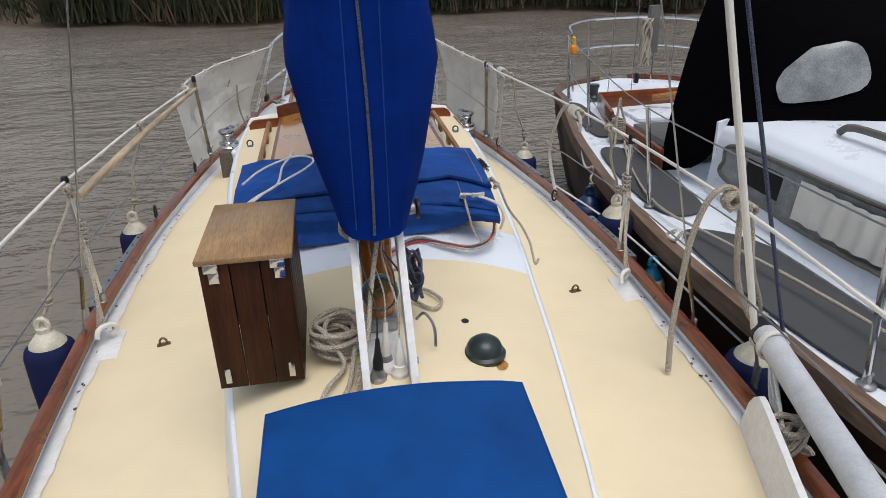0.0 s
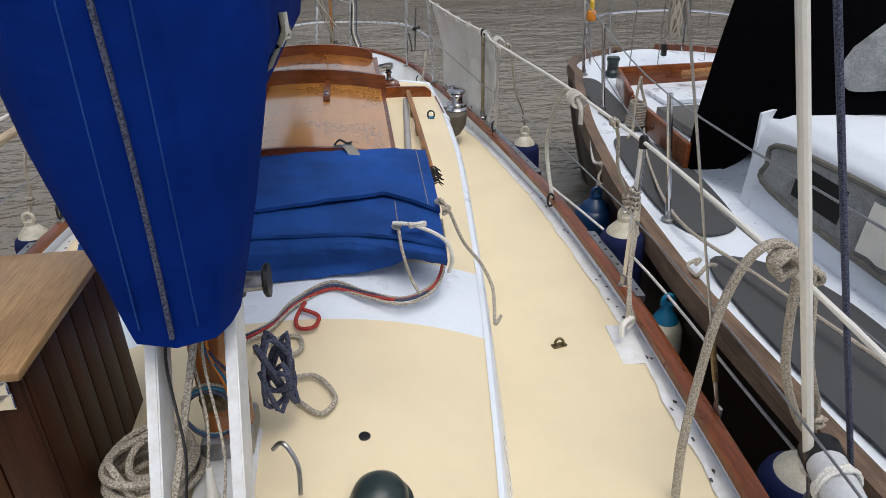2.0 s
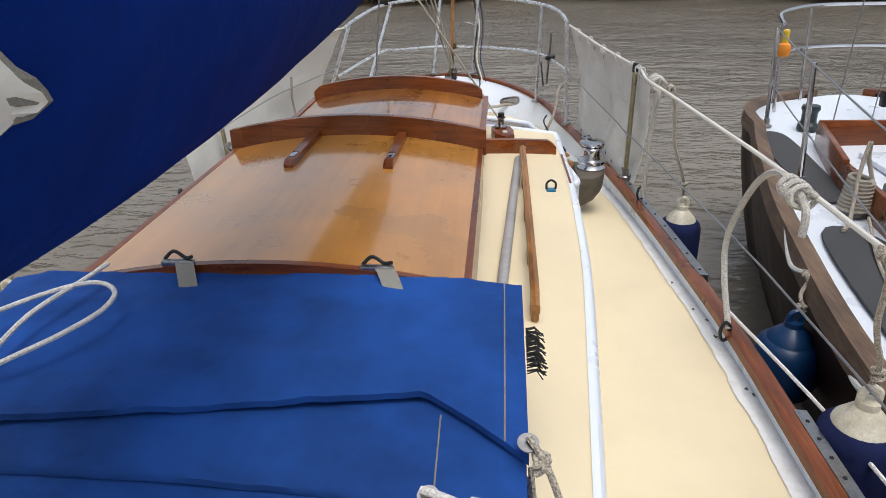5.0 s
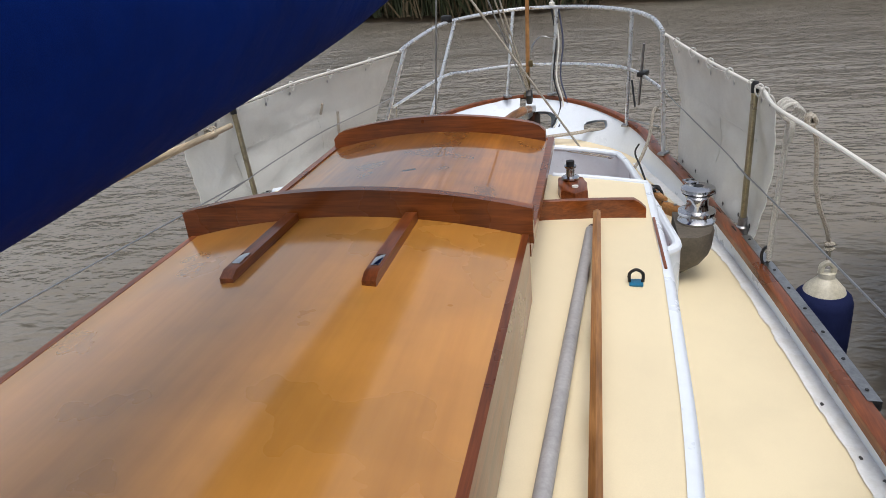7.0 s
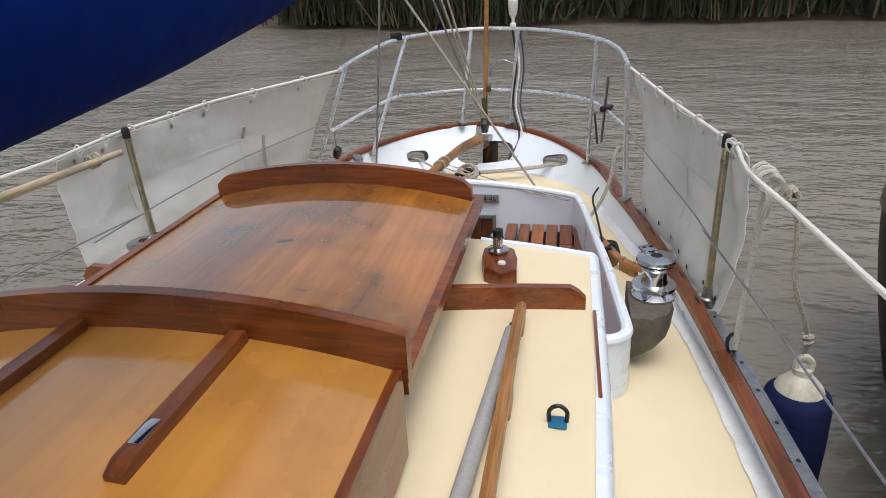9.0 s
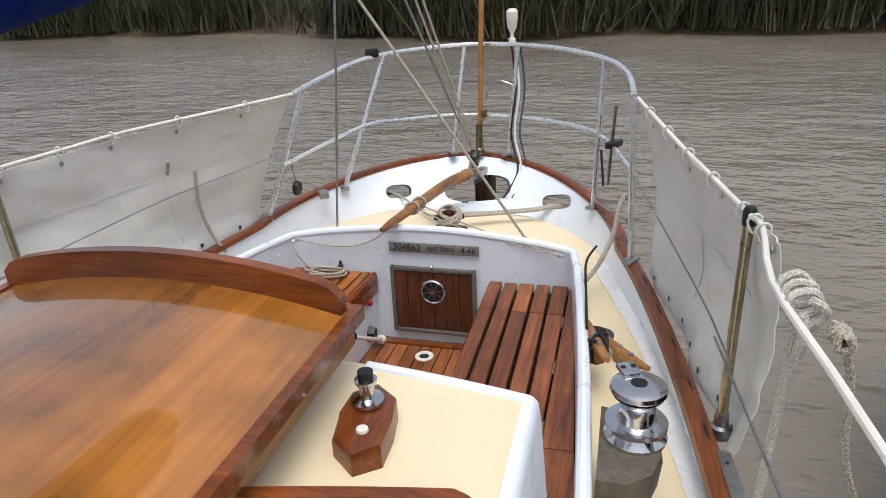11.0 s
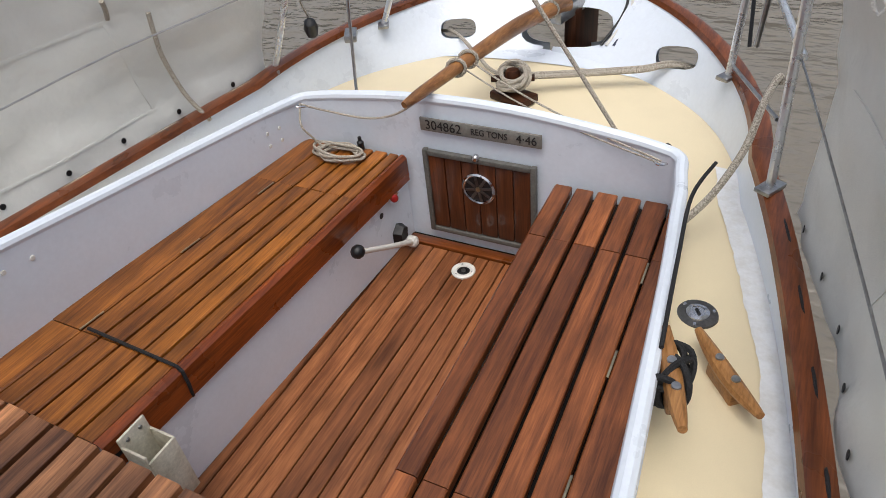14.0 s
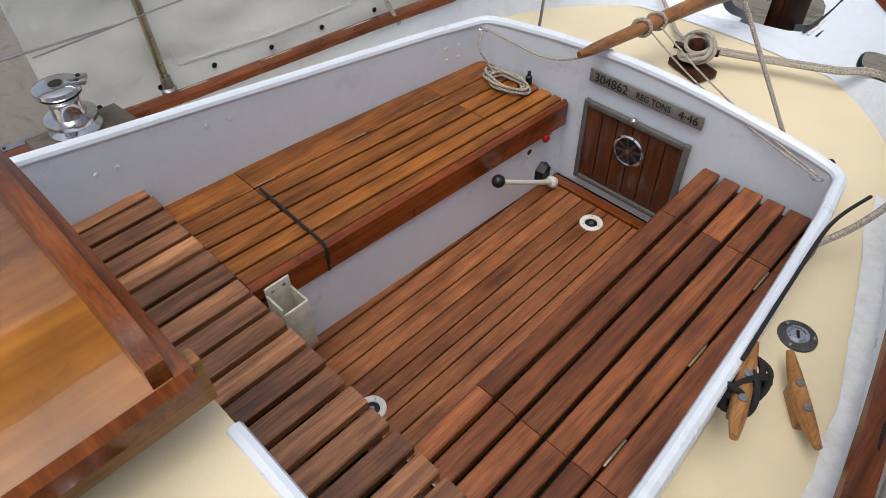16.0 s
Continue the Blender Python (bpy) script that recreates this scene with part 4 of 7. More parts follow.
for x, y in ((-0.034, 6.766), (-0.03, 5.64)):
    dr = thing("floor_drain", "round white rimmed floor drain in the teak sole", "drain", group="floor drains")
    part("rim", lathe([(0.045, -0.002), (0.045, 0.005), (0.040, 0.008), (0.026, 0.006), (0.024, 0.001)], (x, y, SOLEZ), seg=28), WHITEP, dr)
    part("insert", lathe([(0.024, 0.001), (0.019, 0.003), (0, 0.003)], (x, y, SOLEZ), seg=18), BLACKP, dr)
    part("plug", lathe([(0.009, 0.003), (0.008, 0.007), (0, 0.008)], (x, y, SOLEZ), seg=12), STEEL, dr)
    for k in range(3):
        part("screw", lathe([(0.004, 0), (0.003, 0.0015), (0, 0.0015)], (x + 0.033 * math.cos(k * 2.1), y + 0.033 * math.sin(k * 2.1), SOLEZ + 0.0065), seg=8), STEEL, dr)

lever = thing("engine_lever", "white throttle lever with black ball knob", "lever")
part("mount", loft([[(-0.333 + k * 0.04, 6.805 + dy * (1 - 0.35 * k), -0.470 + dz * (1 - 0.35 * k)) for dy, dz in ((-0.035, -0.035), (0.03, -0.04), (0.04, 0.02), (0.0, 0.045), (-0.035, 0.015))] for k in (0, 0.6, 1.0)]), BLACKP, lever)
part("arm", tube(smooth_path([(-0.266, 6.805, -0.50), (-0.268, 6.70, -0.44), (-0.273, 6.50, -0.317)], 4), 0.0105, 12, taper=lambda t: 1.15 - 0.3 * t), WHITEP, lever)
part("hub", lathe([(0.012, -0.024), (0.021, -0.018), (0.023, 0), (0.021, 0.014), (0.010, 0.022)], (-0.266, 6.812, -0.505), (1, 0, 0), 16), WHITEP, lever)
part("knob", lathe([(0, -0.026), (0.013, -0.022), (0.022, -0.012), (0.025, 0), (0.022, 0.012), (0.013, 0.022), (0, 0.026)], (-0.275, 6.484, -0.305), (0, 1, 0), 18), BLACKP, lever, "black ball knob")
stopk = thing("stop_pull", "red engine stop knob on the cockpit side", "knob")
part("shaft", tube([(-0.322, 6.815, -0.300), (-0.312, 6.80, -0.297), (-0.302, 6.786, -0.294)], 0.005, 8), CHROME, stopk)
part("collar", lathe([(0.011, 0), (0.011, 0.006), (0.007, 0.012)], (-0.325, 6.835, -0.303), (0.6, -0.8, 0), 12), CHROME, stopk)
part("knob", lathe([(0, -0.016), (0.012, -0.011), (0.016, 0), (0.012, 0.011), (0, 0.016)], (-0.302, 6.786, -0.294), (0.6, -0.8, 0), 16), RED, stopk)
solid("key_hole", lathe([(0.013, 0), (0.012, 0.004), (0, 0.004)], (-0.3315, 6.726, -0.339), (1, 0, 0), 14), BLACKP, "small black plug in the white cockpit side", "plug")
holder = thing("winch_handle_holder", "grubby white plastic winch handle holder", "holder")
bmh = bmesh.new()
hx0, hy0, hz0 = -0.352, 5.60, -0.43
for c, s_ in (((hx0, hy0, hz0 + 0.12), (0.008, 0.085, 0.25)), ((hx0 + 0.082, hy0, hz0 + 0.10), (0.008, 0.085, 0.20)), ((hx0 + 0.041, hy0 - 0.04, hz0 + 0.11), (0.08, 0.008, 0.22)), ((hx0 + 0.041, hy0 + 0.04, hz0 + 0.10), (0.08, 0.008, 0.20)), ((hx0 + 0.041, hy0, hz0 + 0.004), (0.08, 0.08, 0.008))):
    add_box(bmh, c, s_, bev=0.003)
part("pocket", bmh, FENDERWHITE, holder)
for dy in (-0.02, 0.02):
    part("screw", lathe([(0.006, 0), (0.005, 0.003), (0, 0.003)], (hx0 + 0.004, hy0 + dy, hz0 + 0.225), (1, 0, 0), 10), STEEL, holder)

coil = thing("rope_coil", "coil of thin weathered rope on the teak bench", "rope")
cpts = []
for k in range(60):
    a = k * 0.62
    cpts.append((-0.53 + (0.088 + 0.022 * math.sin(k * 0.37)) * math.cos(a) + 0.01 * math.sin(k * 0.9), 6.815 + (0.046 + 0.012 * math.cos(k * 0.41)) * math.sin(a), SEATZ + 0.008 + k * 0.0005 + 0.003 * math.sin(k * 2.1)))
part("coil", tube(smooth_path(cpts, 3), 0.0052, 6), ROPE, coil)
solid("cleat_plug", lathe([(0.013, 0), (0.013, 0.03), (0.007, 0.036), (0.007, 0.05), (0, 0.052)], (-0.48, 6.885, SEATZ + 0.005), (0, 0, 1), 14), BLACKP, "small black fitting standing on the bench end", "fitting")

# ---- after deck ----
tiller = thing("tiller", "worn varnished wooden tiller with rope lashings", "tiller")
tp = smooth_path([(-0.215, 6.80, 0.085), (-0.165, 7.00, 0.10), (-0.115, 7.2, 0.115), (-0.06, 7.42, 0.125), (0.0, 7.62, 0.12), (0.03, 7.74, 0.10)], 6)
part("bar", tube(tp, 0.027, 12, taper=lambda t: 0.45 + 0.25 * min(1, t * 12) + 0.42 * min(1, t * 1.6)), TILLERWOOD, tiller)
for q in (8, 10, 24):
    p = tp[q]
    ring = [p + 0.031 * (Vector((1, 0.3, 0)) * math.cos(a) + Vector((0, 0, 1)) * math.sin(a)) for a in [i * math.pi / 6 for i in range(12)]]
    part("lashing", tube(ring, 0.007, 6, True), ROPE, tiller)
part("fitting", box((0.03, 7.76, 0.075), (0.05, 0.2, 0.06), rz=-12, bev=0.006), STEEL, tiller, "grey steel tiller head fitting")
rudder = solid("rudder_head", box((0.05, 7.90, -0.1), (0.055, 0.26, 0.34), rz=-6, bev=0.01), BOXWOOD, "dark wooden rudder head in the stern opening", "rudder head")
solid("tiller_line", rope([(-0.70, 6.86, -0.01), (-0.62, 6.9, -0.045), (-0.45, 6.90, -0.05), (-0.33, 6.9, -0.02), (-0.22, 6.88, 0.055), (-0.19, 6.92, 0.09)], 0.004), ROPE, "thin cord from coaming to tiller", "rope")
solid("tiller_line", rope([(-0.13, 7.14, 0.10), (0.1, 7.03, 0.06), (0.35, 6.94, 0.02), (0.60, 6.88, -0.02)], 0.0035), ROPE, "thin cord from tiller to coaming", "rope")
solid("tiller_line", rope([(-0.14, 7.10, 0.09), (0.1, 6.99, 0.05), (0.35, 6.92, 0.012), (0.61, 6.87, -0.025)], 0.003), ROPE, "thin cord from tiller to coaming", "rope")
solid("tiller_line", rope([(-0.70, 6.86, -0.01), (-0.665, 6.80, -0.06), (-0.64, 6.82, -0.12), (-0.60, 6.83, -0.168)], 0.004), ROPE, "thin cord hanging to the bench", "rope")
for x, y in ((-0.70, 6.865), (0.60, 6.87)):
    solid("pad_eye", rope([(x - 0.018, y, -0.02), (x, y - 0.025, -0.012), (x + 0.018, y, -0.02), (x, y + 0.012, -0.03)], 0.004, 5, True), CHROME, "small steel eye on the coaming corner", "pad eye", "pad eyes")
bitts = thing("mooring_bitt", "wooden mooring bitt wrapped in weathered rope", "mooring bitt")
bz = deckz(0, 7.3)
part("base", box((0.0, 7.22, bz + 0.015), (0.16, 0.09, 0.03), rz=-20, bev=0.005), BOXWOOD, bitts)
part("post", lathe([(0.028, 0), (0.028, 0.075), (0.022, 0.088), (0, 0.09)], (-0.01, 7.24, bz + 0.02)), BOXWOOD, bitts)
part("cross_bar", tube([(-0.085, 7.215, bz + 0.075), (0.065, 7.265, bz + 0.075)], 0.013, 10), BOXWOOD, bitts)
rw = random.Random(11)
for k in range(7):
    tilt, turn, rad = rw.uniform(-0.9, 0.9), rw.uniform(0, 3.1), rw.uniform(0.048, 0.066)
    ring = []
    for q in range(12):
        a = q * math.pi / 6
        p = Matrix.Rotation(turn, 3, 'Z') @ Matrix.Rotation(tilt, 3, 'X') @ Vector((rad * math.cos(a), rad * 0.85 * math.sin(a), 0.006 * math.sin(a * 2 + k)))
        ring.append(Vector((-0.01, 7.24, bz + 0.075 + 0.004 * (k - 3))) + p)
    part("rope_turn", tube(smooth_path(ring, 3, True), 0.0078, 7, True), ROPE, bitts)
for d in (0.0, 0.025):
    solid("mooring_line", rope([(0.03, 7.27 + d, bz + 0.07), (0.2, 7.36 + d, bz + 0.06), (0.40, 7.46 + d, bz + 0.055), (0.52, 7.54 + d, bz + 0.05), (0.75, 7.66, -0.12)], 0.009), ROPE, "weathered mooring rope led to the fairlead", "rope", "mooring lines")
solid("mooring_line", rope([(-0.03, 7.27, bz + 0.06), (-0.16, 7.38, bz + 0.03), (-0.28, 7.50, bz + 0.04), (-0.47, 7.66, bz + 0.05), (-0.7, 7.75, -0.12)], 0.008), ROPE, "weathered mooring rope led to the fairlead", "rope", "mooring lines")

for x, y in ((0.804, 6.383),):
    fl = thing("deck_filler", "round chrome deck filler cap on a dark ring", "deck filler")
    z = deckz(x, y)
    part("ring", lathe([(0.05, 0), (0.048, 0.005), (0.030, 0.007)], (x, y, z), seg=28), DARKMETAL, fl)
    for k in range(3):
        part("screw", lathe([(0.005, 0), (0.004, 0.002), (0, 0.002)], (x + 0.040 * math.cos(k * 2.1 + 0.5), y + 0.040 * math.sin(k * 2.1 + 0.5), z + 0.006), seg=8), CHROME, fl)
    part("cap", lathe([(0.030, 0.004), (0.028, 0.010), (0.019, 0.012), (0.018, 0.010), (0, 0.010)], (x, y, z), seg=24), CHROME, fl)
    part("slot", box((x, y, z + 0.0115), (0.007, 0.022, 0.003), rz=30, bev=0.001), BLACKP, fl)


def horn_cleat(x, y, z, rz, label, group="wooden cleats"):
    th = thing("cleat", label, "cleat", (0, 0, 0), group)
    a = radians(rz)
    pts = [(x + t * math.cos(a), y + t * math.sin(a), z + 0.045 + 0.16 * t * t * 6) for t in [-0.125 + 0.25 * i / 12 for i in range(13)]]
    part("horn", tube(pts, 0.02, 10, taper=lambda t: 1 - 0.55 * abs(2 * t - 1) ** 2), PALEWOOD, th)
    part("foot", box((x, y, z + 0.02), (0.10, 0.03, 0.045), rz=rz, bev=0.006), PALEWOOD, th)
    for t in (-0.032, 0.032):
        part("bolt", lathe([(0.010, 0), (0.009, 0.004), (0, 0.005)], (x + t * math.cos(a), y + t * math.sin(a), z + 0.064), seg=12), STEEL, th)
    return th


horn_cleat(0.893, 6.175, deckz(0.89, 6.17), -52, "worn pale wooden horn cleat on the side deck")
lc = horn_cleat(0.80, 6.0, 0.01, -72, "worn wooden horn cleat on the coaming with black line")
bp = []
for k in range(70):
    a = k * 0.8
    bp.append((0.795 + 0.028 * math.sin(a) + 0.012 * math.sin(k * .37), 6.03 + 0.055 * math.cos(a * 0.5 + k * .2), 0.03 + 0.035 * math.cos(a) + 0.015 * math.sin(k * 0.7)))
part("line_wrapping", tube(smooth_path(bp, 3), 0.007, 6), ROPEBLACK, lc, "black line wrapped round the cleat")
solid("control_line", rope([(0.765, 6.05, 0.08), (0.745, 6.3, 0.10), (0.73, 6.55, 0.10), (0.76, 6.72, 0.10)], 0.005), ROPEBLACK, "taut black control line along the coaming", "rope")
solid("control_line", rope([(0.715, 6.62, -0.03), (0.77, 6.70, 0.02), (0.82, 6.78, 0.12), (0.84, 6.86, 0.22), (0.86, 6.92, 0.26), (0.87, 6.93, 0.24)], 0.010), ROPE, "thick weathered rope from coaming to the dodger", "rope")
solid("fairlead", box((0.705, 6.60, -0.045), (0.03, 0.07, 0.07), bev=0.008), BLACKP, "black fairlead block on the outside of the coaming", "fairlead")
solid("deck_eye", rope([(0.575, 6.96, -0.05), (0.60, 6.97, -0.015), (0.625, 6.96, -0.05), (0.60, 6.95, -0.06)], 0.006, 5, True), BLACKP, "dark shackle on the after deck", "shackle")

for y, z in ((5.40, 0.03), (5.46, 0.025), (5.75, 0.03), (5.83, 0.02), (6.72, -0.07), (6.78, -0.075), (6.72, -0.12), (6.78, -0.125)):
    solid("bolt_cap", lathe([(0.008, 0), (0.007, 0.003), (0, 0.004)], (-coam_l(y) + 0.0005, y, z), (1, 0, 0), 10), WHITEP, "small bolt head in the white coaming", "bolt", "coaming bolts")

# ---- mast, sail cover, cabin top clutter ----
MX, MY = -0.072, 2.0
tab = thing("tabernacle", "white painted mast tabernacle with sloping cheeks", "tabernacle")
for x in (-0.142, -0.002):
    bm = bmesh.new()
    prof = [(1.64, 0.372), (1.75, 0.374), (2.06, 0.86), (1.96, 0.86)]
    a = [bm.verts.new((x - 0.011, y, z)) for y, z in prof]
    b = [bm.verts.new((x + 0.011, y, z)) for y, z in prof]
    bm.faces.new(a[::-1]), bm.faces.new(b)
    for i in range(4):
        bm.faces.new((a[i], a[(i + 1) % 4], b[(i + 1) % 4], b[i]))
    bmesh.ops.bevel(bm, geom=list(bm.edges), offset=0.003, segments=2, affect='EDGES')
    ck = part("cheek", bm, WORN_WHITE, tab, "white painted cheek")
    part("bolt", lathe([(0.012, 0), (0.010, 0.008), (0, 0.009)], (x + (0.011 if x > -0.05 else -0.011), 1.73, 0.43), (1 if x > -0.05 else -1, 0, 0), 12), STEEL, ck)
part("base", box((MX, 1.90, 0.385), (0.12, 0.30, 0.03)), WORN_WHITE, tab)
mast = thing("mast", "varnished golden wooden mast in the tabernacle", "mast")
part("spar", sheet(lambda u, v: (MX + 0.052 * math.cos(v * 2 * math.pi), MY + 0.03 + 0.06 * math.sin(v * 2 * math.pi) , 0.44 + 6.2 * u), 6, 20), MASTWOOD, mast)
part("heel_band", box((MX, 2.02, 0.425), (0.108, 0.13, 0.05), bev=0.01), STEEL, mast, "metal heel fitting")
part("heel_bolt", lathe([(0.035, 0), (0.034, 0.008), (0.014, 0.010), (0.014, 0.03), (0, 0.032)], (MX, MY - 0.03, 0.56), (0, -1, 0), 18), BRONZE, mast)
rl = thing("reel", "black winch reel on the tabernacle side", "reel")
part("flange", lathe([(0.028, 0), (0.030, 0.004), (0.028, 0.008)], (0.012, 1.98, 0.815), (1, 0, 0), 20), BLACKP, rl)
part("core", lathe([(0.02, 0.008), (0.019, 0.045)], (0.012, 1.98, 0.815), (1, 0, 0), 18), STEEL, rl)
part("flange", lathe([(0.028, 0.045), (0.033, 0.049), (0.033, 0.056), (0, 0.058)], (0.012, 1.98, 0.815), (1, 0, 0), 20), BLACKP, rl)

for dx, dy, m1, m2, h, nm in ((-0.105, 1.74, STEEL, BLACKP, 0.13, "dark plug"), (-0.075, 1.80, STEEL, WHITEP, 0.14, "white plug"), (-0.04, 1.745, WHITEP, WHITEP, 0.12, "white plug")):
    pg = thing("deck_plug", nm + " in a round deck socket beside the mast", "deck plug", group="deck plugs")
    z = cabz(dx, dy)
    part("socket", lathe([(0.026, -0.004), (0.027, 0.012), (0.02, 0.022), (0.018, 0.036)], (dx, dy, z)), m1, pg)
    part("plug", lathe([(0.015, 0.03), (0.016, 0.06), (0.010, 0.09), (0.006, h)], (dx, dy, z), (0.05, 0.12, 1)), m2, pg)
    part("cable", rope([(dx + 0.006, dy + 0.015, z + h), (dx + 0.01, dy + 0.06, z + h + 0.08), (dx - 0.02, dy + 0.16, z + 0.34), (dx + 0.01, dy + 0.18, z + 0.45)], 0.0028), ROPE if m2 is WHITEP else m2, pg)
cables = thing("cable_bundle", "loose loop of white and blue cables on the mast", "cables")
for k, (m, ph) in enumerate(((ROPE, 0), (TURQ, 0.4), (ROPENAVY, 0.9))):
    ring = [(MX + 0.0 + (0.056 - 0.004 * k) * math.cos(a + ph), 1.925 - 0.008 * k, 0.565 + (0.062 - 0.003 * k) * math.sin(a + ph) ) for a in [i * math.pi / 8 for i in range(16)]]
    part("loop", tube(smooth_path(ring, 2, True), 0.0032, 6, True), m, cables)
for m, x0, x1 in ((ROPENAVY, -0.085, -0.012), (TURQ, -0.08, -0.03), (ORANGE, -0.07, -0.035)):
    part("cable", rope([(x0, 1.93, 0.84), (x0 + 0.015, 1.92, 0.76), ((x0 + x1) / 2, 1.915, 0.70), (x1, 1.91, 0.64), (x1 + 0.006, 1.91, 0.57)], 0.003), m, cables)
solid("halyard", rope([(-0.05, 1.93, 0.86), (-0.07, 1.91, 0.75), (-0.10, 1.86, 0.62), (-0.125, 1.78, 0.50), (-0.155, 1.72, 0.42), (-0.17, 1.70, 0.385)], 0.0075), ROPE, "flecked halyard hanging down the mast", "rope")

rc = thing("rope_coil", "heap of weathered coiled rope beside the mast", "rope")
rp = []
rr_ = random.Random(5)
for k in range(95):
    a = k * 0.58
    r = 0.075 + 0.02 * math.sin(k * 0.33)
    rp.append((-0.215 + r * 0.95 * math.cos(a) + 0.015 * math.sin(k * 0.11), 1.92 + r * math.sin(a), 0.395 + 0.0009 * k + 0.008 * math.sin(k * 1.3)))
rp += [(-0.20, 1.80, 0.40), (-0.25, 1.72, 0.385), (-0.27, 1.66, 0.378), (-0.24, 1.63, 0.378), (-0.20, 1.68, 0.385), (-0.18, 1.76, 0.40), (-0.165, 1.85, 0.43)]
part("coil", tube(smooth_path(rp, 3), 0.0078, 7), ROPE, rc)
solid("halyard_coil", tube(smooth_path([(-0.165 + 0.012 * math.sin(k * 2.2), 1.98 + 0.02 * math.cos(k * 1.9), 0.80 + 0.06 * math.cos(k * 1.05) ) for k in range(24)], 4), 0.0055, 6), ROPE, "coiled halyard hung on the tabernacle", "rope")
nv = thing("rope_tangle", "tangle of navy and grey cords beside the mast", "rope")
part("navy_cord", tube(smooth_path([(0.045 + 0.03 * math.sin(k * 1.7), 2.03 + 0.04 * math.cos(k * 1.15), 0.45 + 0.09 * abs(math.sin(k * 0.8)) + 0.06 * (k % 3)) for k in range(26)], 4), 0.006, 6), ROPENAVY, nv)
part("grey_cord", rope([(0.01, 2.12, 0.50), (0.03, 2.18, 0.43), (0.10, 2.20, 0.415), (0.15, 2.12, 0.41), (0.12, 2.07, 0.405), (0.07, 2.11, 0.41), (0.03, 2.17, 0.42)], 0.0062), ROPE, nv)
part("grey_cord", rope([(-0.02, 2.2, 0.52), (-0.05, 2.30, 0.43), (-0.0, 2.37, 0.42), (0.05, 2.37, 0.42), (0.06, 2.31, 0.42), (0.02, 2.27, 0.43)], 0.0062), ROPE, nv)
part("hook", rope([(0.035, 1.90, 0.47), (0.06, 1.88, 0.50), (0.085, 1.86, 0.46), (0.085, 1.84, 0.40)], 0.005), STEEL, nv)

halyards = thing("halyard_bundle", "red and white halyards led across the coachroof", "rope")
for k, m in enumerate((ROPE, ROPERED, ROPENAVY, ROPE)):
    d = 0.011 * k - 0.016
    pp = [(-0.09, 2.37 + d, 0.43), (-0.02, 2.43 + d, 0.43), (0.03, 2.52 + d, 0.43), (0.13, 2.60 + d, 0.43), (0.23, 2.55 + d, 0.43), (0.34, 2.51 + d, 0.42), (0.44, 2.58 + d, 0.42), (0.485, 2.70, 0.45), (0.48, 2.76, 0.52 + 0.01 * k)]
    part("line", rope([(x, y, max(z, cabz(x, y) + 0.006 + 0.004 * (k % 2))) for x, y, z in [(x + 0.006 * math.sin(5 * x + 2 * k), y + 0.009 * math.sin(17 * x + 2.1 * k), z) for x, y, z in pp]], 0.0048), m, halyards)
part("line", rope([(0.06, 2.52, 0.435), (0.04, 2.45, 0.43), (0.05, 2.40, 0.428), (0.09, 2.40, 0.428), (0.10, 2.45, 0.43), (0.05, 2.49, 0.433)], 0.006), ROPERED, halyards)


def cover_half(z, lo, hi, wmax):
    t = (z - lo) / (hi - lo)
    return wmax * (math.sin(math.pi * min(1, max(0, t * 0.92 + 0.05)) ** 0.8)) ** 0.72


sc = thing("sail_cover", "deep blue canvas sail cover over boom and mast", "sail cover")
secs = []
lo_f = line_of([1.84, 1.92, 1.98, 2.06, 2.16, 2.4, 2.7, 3.3, 4.0, 4.4, 4.9, 5.3], [0.775, 0.80, 0.90, 0.97, 1.0, 0.985, 0.97, 0.985, 1.02, 1.05, 1.11, 1.18], 0.03)
hi_f = line_of([1.84, 2.1, 2.3, 3.0, 4.0, 5.3], [1.95, 1.95, 1.75, 1.62, 1.55, 1.5], 0.05)
w_f = line_of([1.83, 1.86, 1.9, 2.0, 2.3, 3.0, 4.0, 5.3], [0.12, 0.17, 0.205, 0.225, 0.21, 0.19, 0.165, 0.13], 0.015)
sys_ = [1.835, 1.85, 1.87, 1.9, 1.94, 1.98, 2.02, 2.06, 2.1, 2.16, 2.25] + [2.25 + 0.1 * i for i in range(1, 31)]
for y in sys_:
    lo, hi, w = lo_f(y), hi_f(y), w_f(y)
    cx = -0.078 + 0.02 * max(0, y - 2.2) / 3 - 0.05 * max(0, y - 3) / 2
    ring = []
    for k in range(28):
        a = 2 * math.pi * k / 28
        zz = 0.5 * (1 - math.cos(a))
        z = lo + (hi - lo) * zz
        prof = np.interp(z, [lo, lo + 0.05, lo + 0.16, lo + 0.30, 1.27 if lo < 1.1 else lo + 0.15, 1.45, 1.7, 2.0], [0.50, 0.56, 0.70, 0.88, 1.0, 0.86, 0.6, 0.3]) if y < 2.15 else np.interp(zz, [0, 0.08, 0.3, 0.55, 0.8, 1], [0.05, 0.5, 0.95, 1.0, 0.7, 0.1])
        s = 1 if math.sin(a) >= 0 else -1
        wr_ = 1 + 0.06 * noise.noise((y * 5, z * 3, s * 2.0)) + 0.03 * noise.noise((y * 14, z * 9, s))
        x = cx + s * w * prof * wr_ * min(1, abs(math.sin(a)) * 5) * (0.94 if s < 0 else 1.0)
        ring.append((x, y + 0.012 * noise.noise((z * 4, s, 3)), z))
    secs.append(ring)
part("canvas", loft(secs), BLUE, sc, sharp=60)
